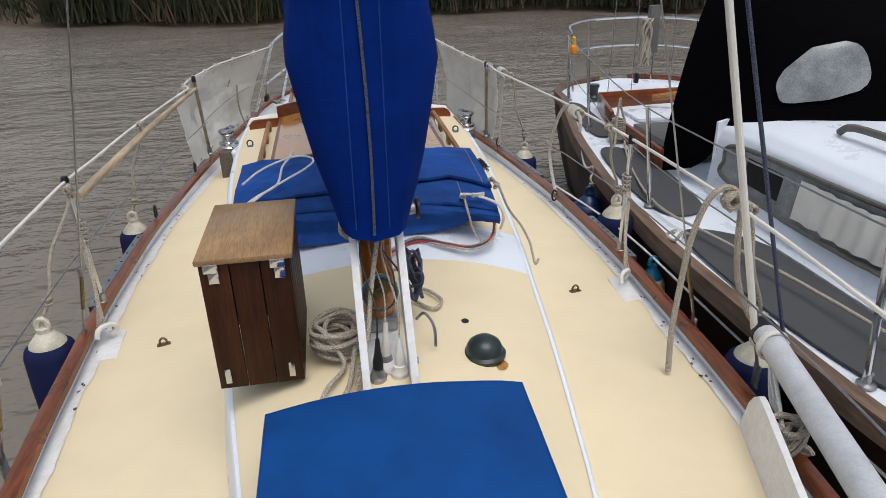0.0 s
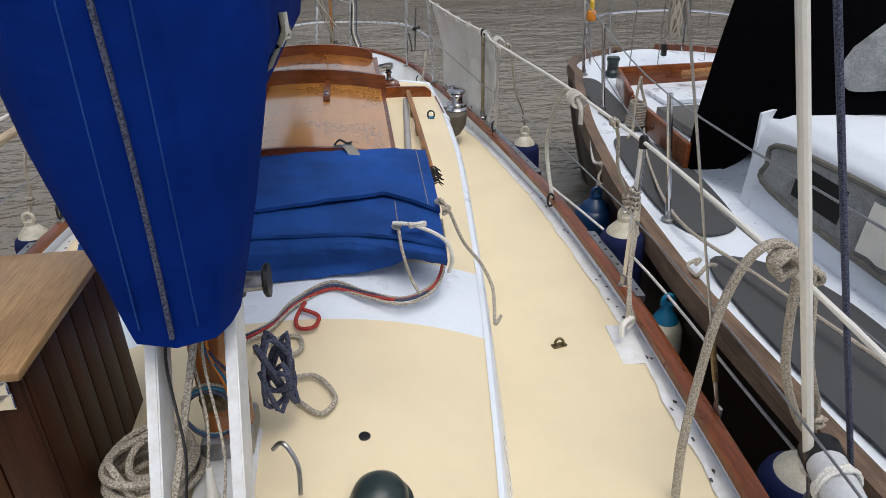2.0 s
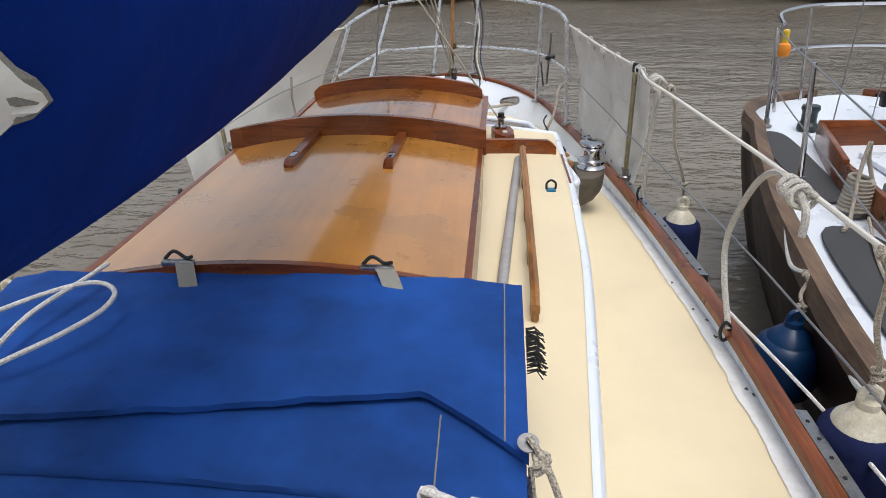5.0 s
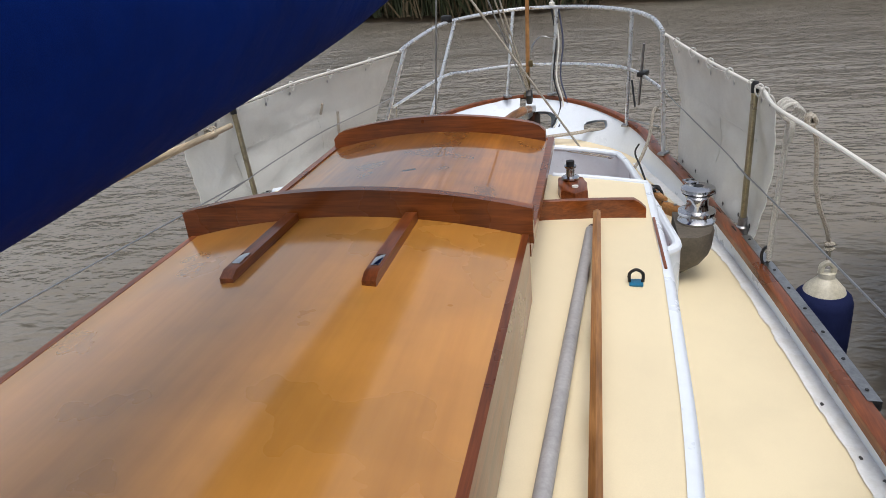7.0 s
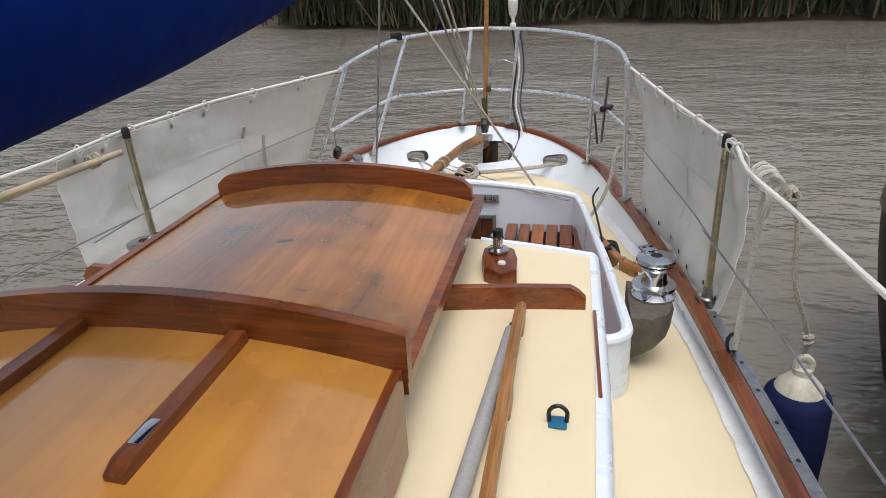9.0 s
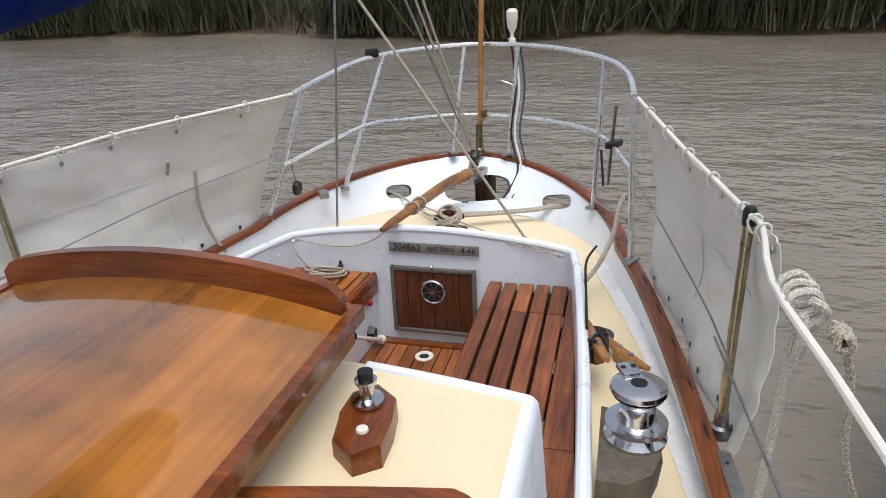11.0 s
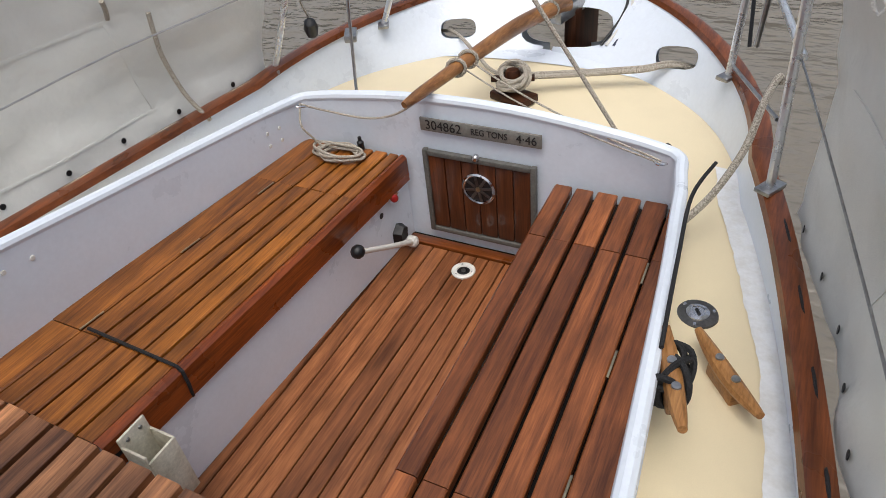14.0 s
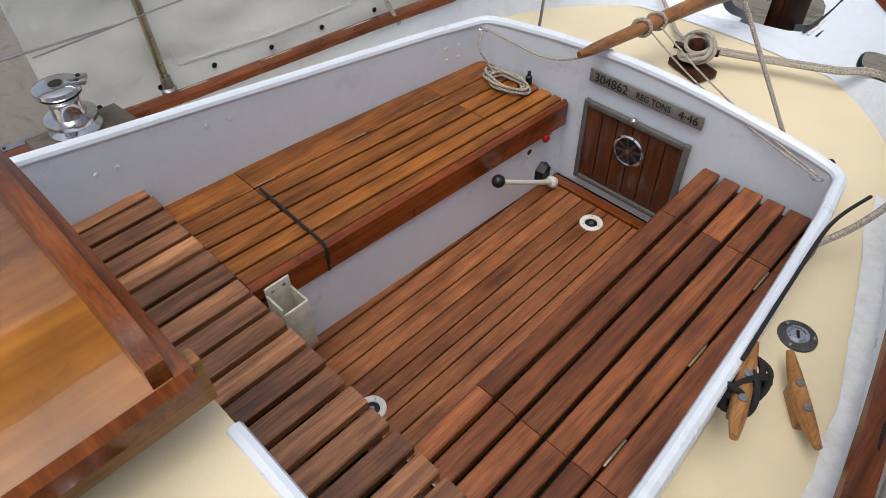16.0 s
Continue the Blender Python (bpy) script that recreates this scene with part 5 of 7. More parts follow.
part("zip", sheet(lambda u, v: (-0.084 + 0.008 * v + 0.006 * math.sin(u * 5), 1.826, 0.80 + 0.95 * u), 20, 1, 0.006, (0, 1, 0)), ROPENAVY, sc, "dark zip down the front of the cover")
for dx in (-0.05, 0.045):
    part("seam", tube([(-0.08 + dx + 0.012 * u, 1.830 + 0.05 * abs(dx), 0.82 + 0.9 * u) for u in [i / 12 for i in range(13)]], 0.0018, 5), BLUE2, sc)
EMBLEM = (((2.215, 1.262), (2.37, 1.243)), ((2.285, 1.206), (2.425, 1.186)), ((2.305, 1.182), (2.385, 1.170)), ((2.262, 1.170), (2.362, 1.151)), ((2.255, 1.138), (2.352, 1.143)))


def ribbon(u, v):
    """A place (y, z) on the emblem's band, along it and across it."""
    k = u * (len(EMBLEM) - 1)
    e = [np.interp(k, range(len(EMBLEM)), [q[side][axis] for q in EMBLEM]) for side in (0, 1) for axis in (0, 1)]
    return e[0] + (e[2] - e[0]) * v, e[1] + (e[3] - e[1]) * v


def cover_side_x(y, z):
    """The starboard skin of the cover at (y, z), from its sections."""
    best = None
    for ring in secs:
        if best is None or abs(ring[0][1] - y) < abs(best[0][1] - y):
            best = ring
    zs = sorted((p[2], p[0]) for p in best[:15])
    return float(np.interp(z, [q[0] for q in zs], [q[1] for q in zs]))


part("emblem", sheet(lambda u, v: (lambda p: (cover_side_x(p[0], p[1]) + 0.008, p[0], p[1]))(ribbon(u, v)), 24, 6, 0.004, (-1, 0, 0)), WEBBING, sc, "plain pale curved emblem patch")
part("emblem_band", sheet(lambda u, v: (lambda p: (cover_side_x(p[0], p[1]) + 0.011, p[0], p[1]))(ribbon(0.5 * u, 0.42 + 0.5 * v)), 14, 4, 0.004, (-1, 0, 0)), WHITEP, sc, "white inner band of the emblem")
boom = solid("boom", tube([(-0.08, 2.1, 1.22), (-0.1, 5.35, 1.33)], 0.05, 14), PALEWOOD, "wooden boom inside the sail cover", "boom")

# folded spray hood
hood = thing("folded_sprayhood", "folded faded blue canvas sprayhood lashed on the coachroof", "sprayhood")


def lip1(x):
    return float(np.interp(x, [-0.6, -0.35, 0.0, 0.26, 0.32, 0.42, 0.49], [2.74, 2.763, 2.814, 2.848, 2.852, 2.777, 2.728]))


def lip2(x):
    return float(np.interp(x, [-0.6, -0.33, -0.1, 0.2, 0.34, 0.49], [2.712, 2.705, 2.698, 2.689, 2.659, 2.605]))


def lip2z(x):
    return float(np.interp(x, [-0.6, -0.1, 0.2, 0.49], [0.575, 0.582, 0.578, 0.552]))


def crumple(x, v, seed, k=1.0):
    return k * (0.010 * noise.noise((x * 4, v * 2.5, seed)) + 0.005 * noise.noise((x * 11, v * 6, seed)) + 0.003 * noise.noise((x * 34, v * 15, seed)))


def drop(x):
    """How far the ends of the folded cloth sag."""
    return 0.05 * max(0.0, (abs(x + 0.06) - 0.40) / 0.15) ** 2


def top_panel(u, v):
    x = -0.60 + 1.08 * u
    y = 3.185 + (lip1(x) - 3.185) * v
    return (x, y, 0.655 - 0.026 * v - 0.014 * v ** 6 - 0.4 * drop(x) + crumple(x, v, 3.1))


def mid_panel(u, v):
    x = -0.595 + 1.072 * u
    y0 = min(3.0, lip1(x) + 0.13)
    y = y0 + (lip2(x) - y0) * v
    return (x, y, 0.612 + (lip2z(x) - 0.612) * v ** 1.3 - 0.010 * v ** 8 - 0.2 * drop(x) + 0.7 * crumple(x, v, 7.7))


def low_roll(u, v):
    x = -0.60 + 1.08 * u
    e, z = lip2(x), lip2z(x)
    ys = [e + 0.08, e + 0.01, e - 0.022, e - 0.030, e - 0.018, 2.645 + 0.05 * max(0.0, x), 2.72]
    zb = 0.44 + 0.05 * min(1.0, max(0.0, (x - 0.25) / 0.2))
    zs = [z - 0.022, z - 0.026, z - 0.036, z - 0.055, min(z - 0.08, zb + 0.03), zb, zb - 0.003]
    y, zz = float(np.interp(v * 6, range(7), ys)), float(np.interp(v * 6, range(7), zs))
    c = crumple(x, v, 12.4, 1.2)
    return (x, y + c, max(zz + 0.6 * c, cabz(x, y) + 0.006))


part("top_panel", sheet(top_panel, 70, 26, 0.012), BLUE2, hood, "faded blue canvas top panel", sharp=70)
part("middle_panel", sheet(mid_panel, 70, 20, 0.012), BLUE2, hood, "faded blue canvas fold", sharp=70)
part("lower_roll", sheet(low_roll, 70, 30, 0.006, (0, 1, 0.3)), BLUE2, hood, "rolled blue canvas edge", sharp=70)
part("packing", loft([[(x, y, z - 0.4 * drop(x)) for y, z in ((2.72, 0.45), (2.70, 0.53), (2.86, 0.585), (3.17, 0.625), (3.17, 0.47))] for x in ring_ys(-0.57, 0.455, 12)]), BLUE, hood)
part("seam", tube([Vector(top_panel((0.445 + 0.60) / 1.08, k / 14)) + Vector((0, 0, 0.0012)) for k in range(15)], 0.0016, 5), WEBBING, hood, "pale stitched seam")
part("seam", tube([Vector(mid_panel((0.345 + 0.595) / 1.072, 0.45 + 0.5 * k / 8)) + Vector((0, 0, 0.0012)) for k in range(9)], 0.0016, 5), WEBBING, hood)
for ex, ey, ez in ((0.478, 2.742, 0.617), (0.34, 2.672, 0.578)):
    part("eyelet", lathe([(0.009, 0), (0.016, 0.003), (0.016, 0.006), (0.009, 0.006)], (ex, ey, ez), (0, -0.3, 1), 16), STEEL, hood)
fr = bmesh.new()
for k in range(46):
    y0, z0 = 2.93 + 0.0028 * k, 0.612 + 0.012 * math.sin(k * 2.1)
    add_tube(fr, [(0.484, y0, z0), (0.500, y0 + 0.004 * math.sin(k), z0 + 0.004), (0.512 + 0.006 * math.sin(k * 1.7), y0 + 0.010 * math.sin(k * 2.9), z0 - 0.008)], 0.0016, 4)
part("fringe", fr, ROPEBLACK, hood, "black bristly fringe")
lash = thing("lashing", "weathered cord tied from the hood to the deck", "rope")
part("cord", rope([(0.478, 2.742, 0.632), (0.505, 2.715, 0.60), (0.545, 2.695, 0.50), (0.60, 2.69, 0.42), (0.628, 2.65, 0.36), (0.622, 2.58, 0.335), (0.605, 2.48, 0.33), (0.63, 2.52, 0.33)], 0.0055), ROPE, lash)
part("knot", tube(smooth_path([(0.497 + 0.011 * math.sin(k * 2.1), 2.722 + 0.013 * math.cos(k * 1.7), 0.60 + 0.010 * math.sin(k)) for k in range(14)], 3), 0.0055, 6), ROPE, lash)
lash2 = thing("lashing", "white flecked cord through the hood eyelet", "rope")
part("cord", rope([(0.33, 2.672, 0.592), (0.37, 2.655, 0.594), (0.42, 2.638, 0.582), (0.475, 2.60, 0.560), (0.495, 2.585, 0.51), (0.485, 2.60, 0.45)], 0.006), ROPEWHITE, lash2)
part("knot", tube(smooth_path([(0.40 + 0.024 * math.sin(k * 1.3), 2.648 + 0.008 * math.cos(k * 2.1), 0.592 + 0.008 * math.sin(k * 1.9)) for k in range(14)], 3), 0.0055, 6), ROPEWHITE, lash2)
part("tail", rope([(0.345, 2.655, 0.575), (0.35, 2.605, 0.53), (0.37, 2.585, 0.45), (0.39, 2.53, 0.425)], 0.005), ROPE, lash2)
solid("sheet_line", rope([(-0.56, 2.82, 0.66), (-0.50, 2.92, 0.68), (-0.42, 3.02, 0.688), (-0.34, 3.06, 0.695), (-0.28, 3.03, 0.695), (-0.27, 2.97, 0.69), (-0.31, 2.90, 0.68), (-0.38, 2.83, 0.665), (-0.47, 2.75, 0.64), (-0.53, 2.70, 0.61)], 0.0048), ROPEWHITE, "white flecked rope loop lying on the folded hood", "rope")
solid("sheet_line", rope([(-0.58, 2.70, 0.59), (-0.50, 2.74, 0.63), (-0.42, 2.80, 0.655), (-0.40, 2.95, 0.685), (-0.37, 3.08, 0.69), (-0.36, 3.15, 0.69)], 0.0048), ROPEWHITE, "white flecked rope across the folded hood", "rope")

# fore hatch under its cover
fh = thing("hatch_cover", "bright blue vinyl cover over the fore hatch", "hatch cover")


def fh_top(u, v):
    x = -0.41 + 0.685 * u
    y = 0.90 + 0.63 * v + 0.012 * (1 - (2 * u - 1) ** 2)
    x = x * (1 - 0.03 * (1 - v)) - 0.015 * (1 - v)
    return (x, y, 0.452 + 0.03 * (1 - (2 * u - 1) ** 2) - 0.02 * (1 - v) + 0.002 * noise.noise((u * 6, v * 6, 0)))


b_ = sheet(fh_top, 24, 16, 0.10)
part("cover", b_, HATCHBLUE, fh, sharp=40)
hem = [Vector(fh_top(i / 12, 1)) for i in range(13)] + [Vector(fh_top(1, 1 - i / 8)) for i in range(1, 9)] + [Vector(fh_top(1 - i / 12, 0)) for i in range(1, 13)] + [Vector(fh_top(0, i / 8)) for i in range(1, 8)]
part("hem", tube([q - Vector((0, 0, 0.085)) for q in hem], 0.006, 6, True), HATCHBLUE, fh, "stitched hem of the cover")
part("piping", tube([q + Vector((0, 0, -0.001)) for q in hem], 0.0028, 6, True), HATCHBLUE, fh, "piped edge of the cover")

vt = thing("mushroom_vent", "dark green domed mushroom vent with a rust stain", "vent")
vz = cabz(0.24, 1.835)
part("flange", lathe([(0.068, -0.004), (0.069, 0.008), (0.060, 0.016)], (0.24, 1.835, vz), seg=28), GREYP, vt)
part("dome", lathe([(0.060, 0.010), (0.059, 0.024), (0.050, 0.044), (0.032, 0.058), (0.012, 0.063), (0, 0.064)], (0.24, 1.835, vz), seg=28), GREYP, vt)
part("rust_stain", lathe([(0.028, 0), (0.02, 0.0016), (0, 0.002)], (0.278, 1.785, cabz(0.278, 1.785) + 0.0005), seg=12), RUST, vt, "orange rust stain")
part("hole", lathe([(0.015, 0), (0.012, 0.004), (0, 0.004)], (0.213, 2.015, cabz(0.213, 2.015)), seg=9), BLACKP, cabin, "small dark patch")
for x, y in ((0.895, 2.758), (-0.965, 2.68)):
    z = deckz(x, y)
    de = thing("deck_eye", "small bronze deck eye on a dark base plate", "deck eye", group="deck eyes")
    part("base", box((x, y, z + 0.003), (0.055, 0.026, 0.006), rz=15, bev=0.002), BRONZE, de)
    part("eye", rope([(x - 0.014, y, z + 0.005), (x - 0.013, y, z + 0.022), (x, y, z + 0.032), (x + 0.013, y, z + 0.022), (x + 0.014, y, z + 0.005)], 0.005), BRONZE, de)

# wooden box
bx = thing("wooden_box", "dark stained wooden box with a brown lid and chrome hinges", "box")
BX0, BX1, BY0, BY1, BZ0, BZ1 = -0.568, -0.32, 1.795, 2.225, 0.365, 0.775
for i in range(3):
    w = (BX1 - BX0) / 3
    part("front_board", box((BX0 + w * (i + 0.5), BY0 + 0.008, (BZ0 + BZ1) / 2), (w - 0.003, 0.016, BZ1 - BZ0 - 0.004), bev=0.002), BOXWOOD, bx)
for x in (BX0 + 0.009, BX1 - 0.009):
    for i in range(6):
        w = (BY1 - BY0 - 0.018) / 6
        part("side_board", box((x, BY0 + 0.018 + w * (i + 0.5), (BZ0 + BZ1) / 2), (0.016, w - 0.003, BZ1 - BZ0 - 0.004), bev=0.002), BOXWOOD, bx)
part("back_board", box(((BX0 + BX1) / 2, BY1 - 0.006, (BZ0 + BZ1) / 2), (BX1 - BX0 - 0.036, 0.012, BZ1 - BZ0 - 0.004), bev=0.002), BOXWOOD, bx)
part("lid", box(((BX0 + BX1) / 2, (BY0 + BY1) / 2 - 0.002, BZ1 + 0.006), (BX1 - BX0 + 0.016, BY1 - BY0 + 0.016, 0.018), bev=0.005), BOXTOP, bx, "flat brown wooden lid")
for x in (BX0 + 0.035, BX1 - 0.035):
    hg = part("hinge", box((x, BY0 - 0.008, BZ1 - 0.012), (0.042, 0.008, 0.028), bev=0.003), CHROME, bx, "chrome latch")
    part("hinge_plate", box((x + 0.004, BY0 - 0.003, BZ1 - 0.042), (0.03, 0.006, 0.036), bev=0.002), CHROME, hg)
    part("catch", box((x + (0.0 if x > -0.45 else -0.006), BY0 - 0.002, BZ0 + 0.045), (0.018, 0.005, 0.05), bev=0.002), CHROME, bx, "chrome corner plate")

# ---- guard rails ----
TOPZ = line_of([-1, 2, 3, 4.4, 5.75, 7], [0.74, 0.70, 0.675, 0.645, 0.625, 0.66], 0.2)


def rail_x(y, s):
    return XC + s * beam(y)


def stanchion(y, s, mat, top, lab, dx=0.0, ztop=None, out=0.0):
    th = thing("stanchion", lab, "stanchion", group="stanchions")
    x, z = rail_x(y, s) + s * out, capz(y)
    zt = ztop or TOPZ(y)
    part("socket", lathe([(0.026, -0.03), (0.027, 0.004), (0.020, 0.012), (0.018, 0.05)], (x, y, z)), STEEL, th)
    part("tube", tube([(x, y, z), (x + dx, y, zt - 0.01)], 0.0135, 12), mat, th)
    part("cap", lathe([(0.016, -0.035), (0.017, 0.0), (0.011, 0.012), (0, 0.015)], (x + dx, y, zt)), top, th, "black plastic cap")
    return th


st_r3 = stanchion(3.05, 1, CHROME, BLACKP, "polished steel stanchion lashed with rope", 0.01)
st_l3 = stanchion(3.05, -1, CHROME, BLACKP, "polished steel stanchion lashed with rope", -0.02)
st_r6 = stanchion(5.72, 1, BRASS, BLACKP, "old steel stanchion with black cap at the dodger", 0.0, 0.62, 0.05)
st_l6 = stanchion(5.80, -1, BRASS, BLACKP, "old steel stanchion with black cap at the dodger", -0.03, 0.62, 0.05)
st_r0 = stanchion(0.6, 1, CHROME, BLACKP, "polished steel stanchion at the fore deck")
st_l0 = stanchion(0.6, -1, CHROME, BLACKP, "polished steel stanchion at the fore deck")


def dodger_top(u, s):
    if s > 0:
        pts = [(1.175, 5.60, 0.605), (1.145, 5.72, 0.615), (1.02, 6.25, 0.645), (0.885, 6.78, 0.70)]
    else:
        pts = [(-1.275, 5.46, 0.60), (-1.245, 5.82, 0.615), (-1.10, 6.35, 0.635), (-0.70, 7.045, 0.667)]
    k = u * 3
    i = min(2, int(k))
    return Vector(pts[i]).lerp(Vector(pts[i + 1]), k - i)


for s in (1, -1):
    y_lo0, y_lo1 = (5.62, 6.72) if s > 0 else (5.45, 7.01)
    lo = lambda u: Vector((rail_x(y_lo0 + (y_lo1 - y_lo0) * u, s) + s * 0.035, y_lo0 + (y_lo1 - y_lo0) * u, capz(y_lo0 + (y_lo1 - y_lo0) * u) - 0.03))
    dg_ = thing("spray_dodger", "white canvas spray dodger laced to the guard rail", "spray dodger", group="spray dodgers")

    def cloth(u, v, s=s, lo=lo):
        a, b = dodger_top(u, s), lo(u)
        p = a.lerp(b, v) + Vector((0, 0, -0.02 * (1 - v)))
        p.x += s * (0.022 + 0.035 * math.sin(math.pi * v) + 0.03 * noise.noise((u * 4, v * 3, s * 5)) + 0.012 * noise.noise((u * 11, v * 9, s)))
        return p
    part("cloth", sheet(cloth, 40, 20, 0.003, (s, 0, 0)), DODGER, dg_)
    for (u0, u1, v0, v1) in (((0.28, 0.72, 0.34, 0.355), (0.28, 0.286, 0.355, 0.86), (0.714, 0.72, 0.355, 0.86), (0.28, 0.72, 0.86, 0.872)) if s < 0 else ((0.30, 0.86, 0.36, 0.38), (0.60, 0.62, 0.38, 0.75))):
        part("pocket_seam", sheet(lambda u, v: cloth(u0 + (u1 - u0) * u, v0 + (v1 - v0) * v) - Vector((s * 0.003, 0, 0)), 10, 6, 0.002, (s, 0, 0)), DODGER, dg_)
    for k in range(7):
        u = 0.08 + k * 0.135
        p = dodger_top(u, s)
        part("lacing", tube(smooth_path([p + Vector((0, 0, 0.016)), p + Vector((s * 0.016, 0.004, 0)), p + Vector((0, 0.006, -0.035)), p + Vector((-s * 0.016, 0.004, -0.005))], 3, True), 0.0035, 5, True), ROPEWHITE, dg_)
        q = cloth(u, 0.05)
        part("eyelet", lathe([(0.004, 0), (0.010, 0.002), (0.010, 0.004), (0.004, 0.004)], tuple(q - Vector((s * 0.004, 0, 0))), (-s, 0, 0), 12), STEEL, dg_)
        q = cloth(min(0.98, u), 0.93)
        part("eyelet", lathe([(0.004, 0), (0.010, 0.002), (0.010, 0.004), (0.004, 0.004)], tuple(q - Vector((s * 0.004, 0, 0))), (-s, 0, 0), 12), BLACKP, dg_)
    midline = [dodger_top(u, s).lerp(lo(u), 0.5 + 0.12 * (0.5 - u)) - Vector((s * 0.02, 0, 0)) for u in [i / 10 for i in range(11)]]
    solid("guard_wire", tube(midline, 0.003, 6), STEEL, "thin steel guard wire behind the dodger", "guard wire", "guard wires")
    lace = [lo(u) + Vector((-s * 0.03, 0, 0.03 + 0.01 * math.sin(u * 30))) for u in [i / 14 for i in range(15)]]
    solid("lacing_cord", tube(smooth_path(lace, 3), 0.005, 6), ROPEBLACK if s > 0 else ROPE, "black lacing cord along the cap rail" if s > 0 else "thin lacing cord along the cap rail", "rope")
    top_line = [(rail_x(y, s) + (0.01 if s > 0 else -0.02), y, TOPZ(y) - 0.012) for y in ring_ys(0.6, 3.05, 6)] + [(rail_x(y, s) * (1.0 - 0.004 * (y - 3)) , y, TOPZ(y) - 0.006) for y in ring_ys(3.4, 5.3, 6)] + [tuple(dodger_top(u, s)) for u in (0.1, 0.333, 0.5, 0.66, 0.85, 1.0)]
    solid("guard_line", tube(smooth_path(top_line, 3), 0.0072, 8), WHITEP, "white plastic covered guard line along the deck edge", "guard line", "guard lines")
    low = [(rail_x(y, s), y, capz(y) + 0.30 + 0.02 * math.sin(y)) for y in ring_ys(0.6, 5.7, 14)]
    solid("guard_wire", tube(low, 0.0035, 6), STEEL, "thin steel lower guard wire", "guard wire", "guard wires")
pole_l = solid("dinghy_oar", tube([(-1.275, 3.02, 0.60), (-1.27, 4.2, 0.575), (-1.245, 5.2, 0.55), (-1.215, 5.72, 0.545)], 0.020, 12, taper=lambda t: 1.0 - 0.35 * t * t), OARWOOD, "pale wooden pole lashed along the guard rail", "pole")
solid("lashing", tube(smooth_path([(-1.24 + 0.024 * math.cos(k * 1.1), 5.55 + 0.004 * k, 0.547 + 0.026 * math.sin(k * 1.1)) for k in range(16)], 3), 0.005, 6), ROPE, "cord lashing round the pole", "rope")
for s in (1, -1):
    for ya, yb in (((2.95, 3.55), (4.4, 5.6)) if s > 0 else ((3.0, 3.9), (5.0, 5.6))):
        tr = thing("genoa_track", "pale metal track bolted on the cap rail", "track", group="genoa tracks")
        part("track", loft([[(rail_x(y, s) + s * (0.03 + dx), y, capz(y) - 0.002 + dz) for dx, dz in ((-0.018, -0.02), (-0.018, 0.012), (0.018, 0.010), (0.018, -0.02))] for y in ring_ys(ya, yb, 12)]), STEEL, tr)
        for y in ring_ys(ya + 0.05, yb - 0.05, 7):
            part("bolt", lathe([(0.006, 0.0), (0.005, 0.003), (0, 0.003)], (rail_x(y, s) + s * 0.03, y, capz(y) + 0.009), seg=8), RUBBER, tr)

solid("hanging_line", rope([(-1.005, 6.60, 0.40), (-1.012, 6.60, 0.33), (-1.018, 6.605, 0.24), (-1.005, 6.63, 0.10), (-0.965, 6.665, -0.015)], 0.0085), ROPE, "weathered rope hanging in front of the white dodger", "rope")
solid("hanging_line", rope([(-1.045, 6.48, 0.475), (-1.055, 6.49, 0.45), (-1.075, 6.50, 0.41)], 0.008), ROPE, "short rope end hanging at the white dodger", "rope")

# ---- stern rail ----
pp_ = thing("pushpit", "white painted tubular steel stern rail", "stern rail")
top_pts = [(0.87, 6.75, 0.72), (0.84, 7.05, 0.755), (0.74, 7.35, 0.775), (0.52, 7.68, 0.785), (0.25, 7.93, 0.785), (-0.04, 8.0, 0.785), (-0.30, 7.85, 0.78), (-0.52, 7.55, 0.765), (-0.655, 7.23, 0.705), (-0.70, 7.03, 0.668)]
part("top_rail", tube(smooth_path(top_pts, 5), 0.0125, 10), RAILSTEEL, pp_)
low_pts = [(0.90, 6.75, 0.39), (0.73, 7.35, 0.42), (0.45, 7.76, 0.40), (0.15, 7.96, 0.385), (-0.12, 7.95, 0.39), (-0.40, 7.74, 0.40), (-0.54, 7.5, 0.415), (-0.77, 6.98, 0.33)]
part("lower_rail", tube(smooth_path(low_pts, 5), 0.010, 10), RAILSTEEL, pp_)
legs = (((0.90, 6.75, 0.03), (0.87, 6.75, 0.72)), ((0.712, 7.32, 0.06), (0.735, 7.35, 0.775)), ((0.19, 7.90, 0.17), (0.24, 7.94, 0.785)), ((-0.145, 7.90, 0.17), (-0.08, 8.0, 0.785)), ((-0.675, 7.46, 0.06), (-0.45, 7.65, 0.772)), ((-0.915, 7.01, 0.03), (-0.68, 7.11, 0.685)))
for a, b in legs:
    lg = part("leg", tube([a, b], 0.0125, 10), RAILSTEEL, pp_)
    part("foot", box((a[0], a[1], a[2] + 0.004), (0.045, 0.075, 0.014), rz=-30 if a[0] > 0 else 30, bev=0.003), STEEL, lg)
sl = thing("stern_light", "white stern light on the stern rail", "light")
part("stem", lathe([(0.02, 0), (0.02, 0.02), (0.010, 0.03), (0.010, 0.06)], (0.205, 7.95, 0.795)), WHITEP, sl)
part("lens", lathe([(0.012, 0.055), (0.026, 0.08), (0.033, 0.14), (0.032, 0.165), (0.02, 0.18), (0, 0.182)], (0.205, 7.95, 0.795)), WHITEP, sl)
fs = thing("flag_staff", "yellowed wooden flag staff in a bronze socket", "flag staff")
part("staff", tube([(0.012, 7.93, 0.20), (0.06, 7.96, 1.9)], 0.016, 10, taper=lambda t: 1 - 0.25 * t), PALEWOOD, fs)
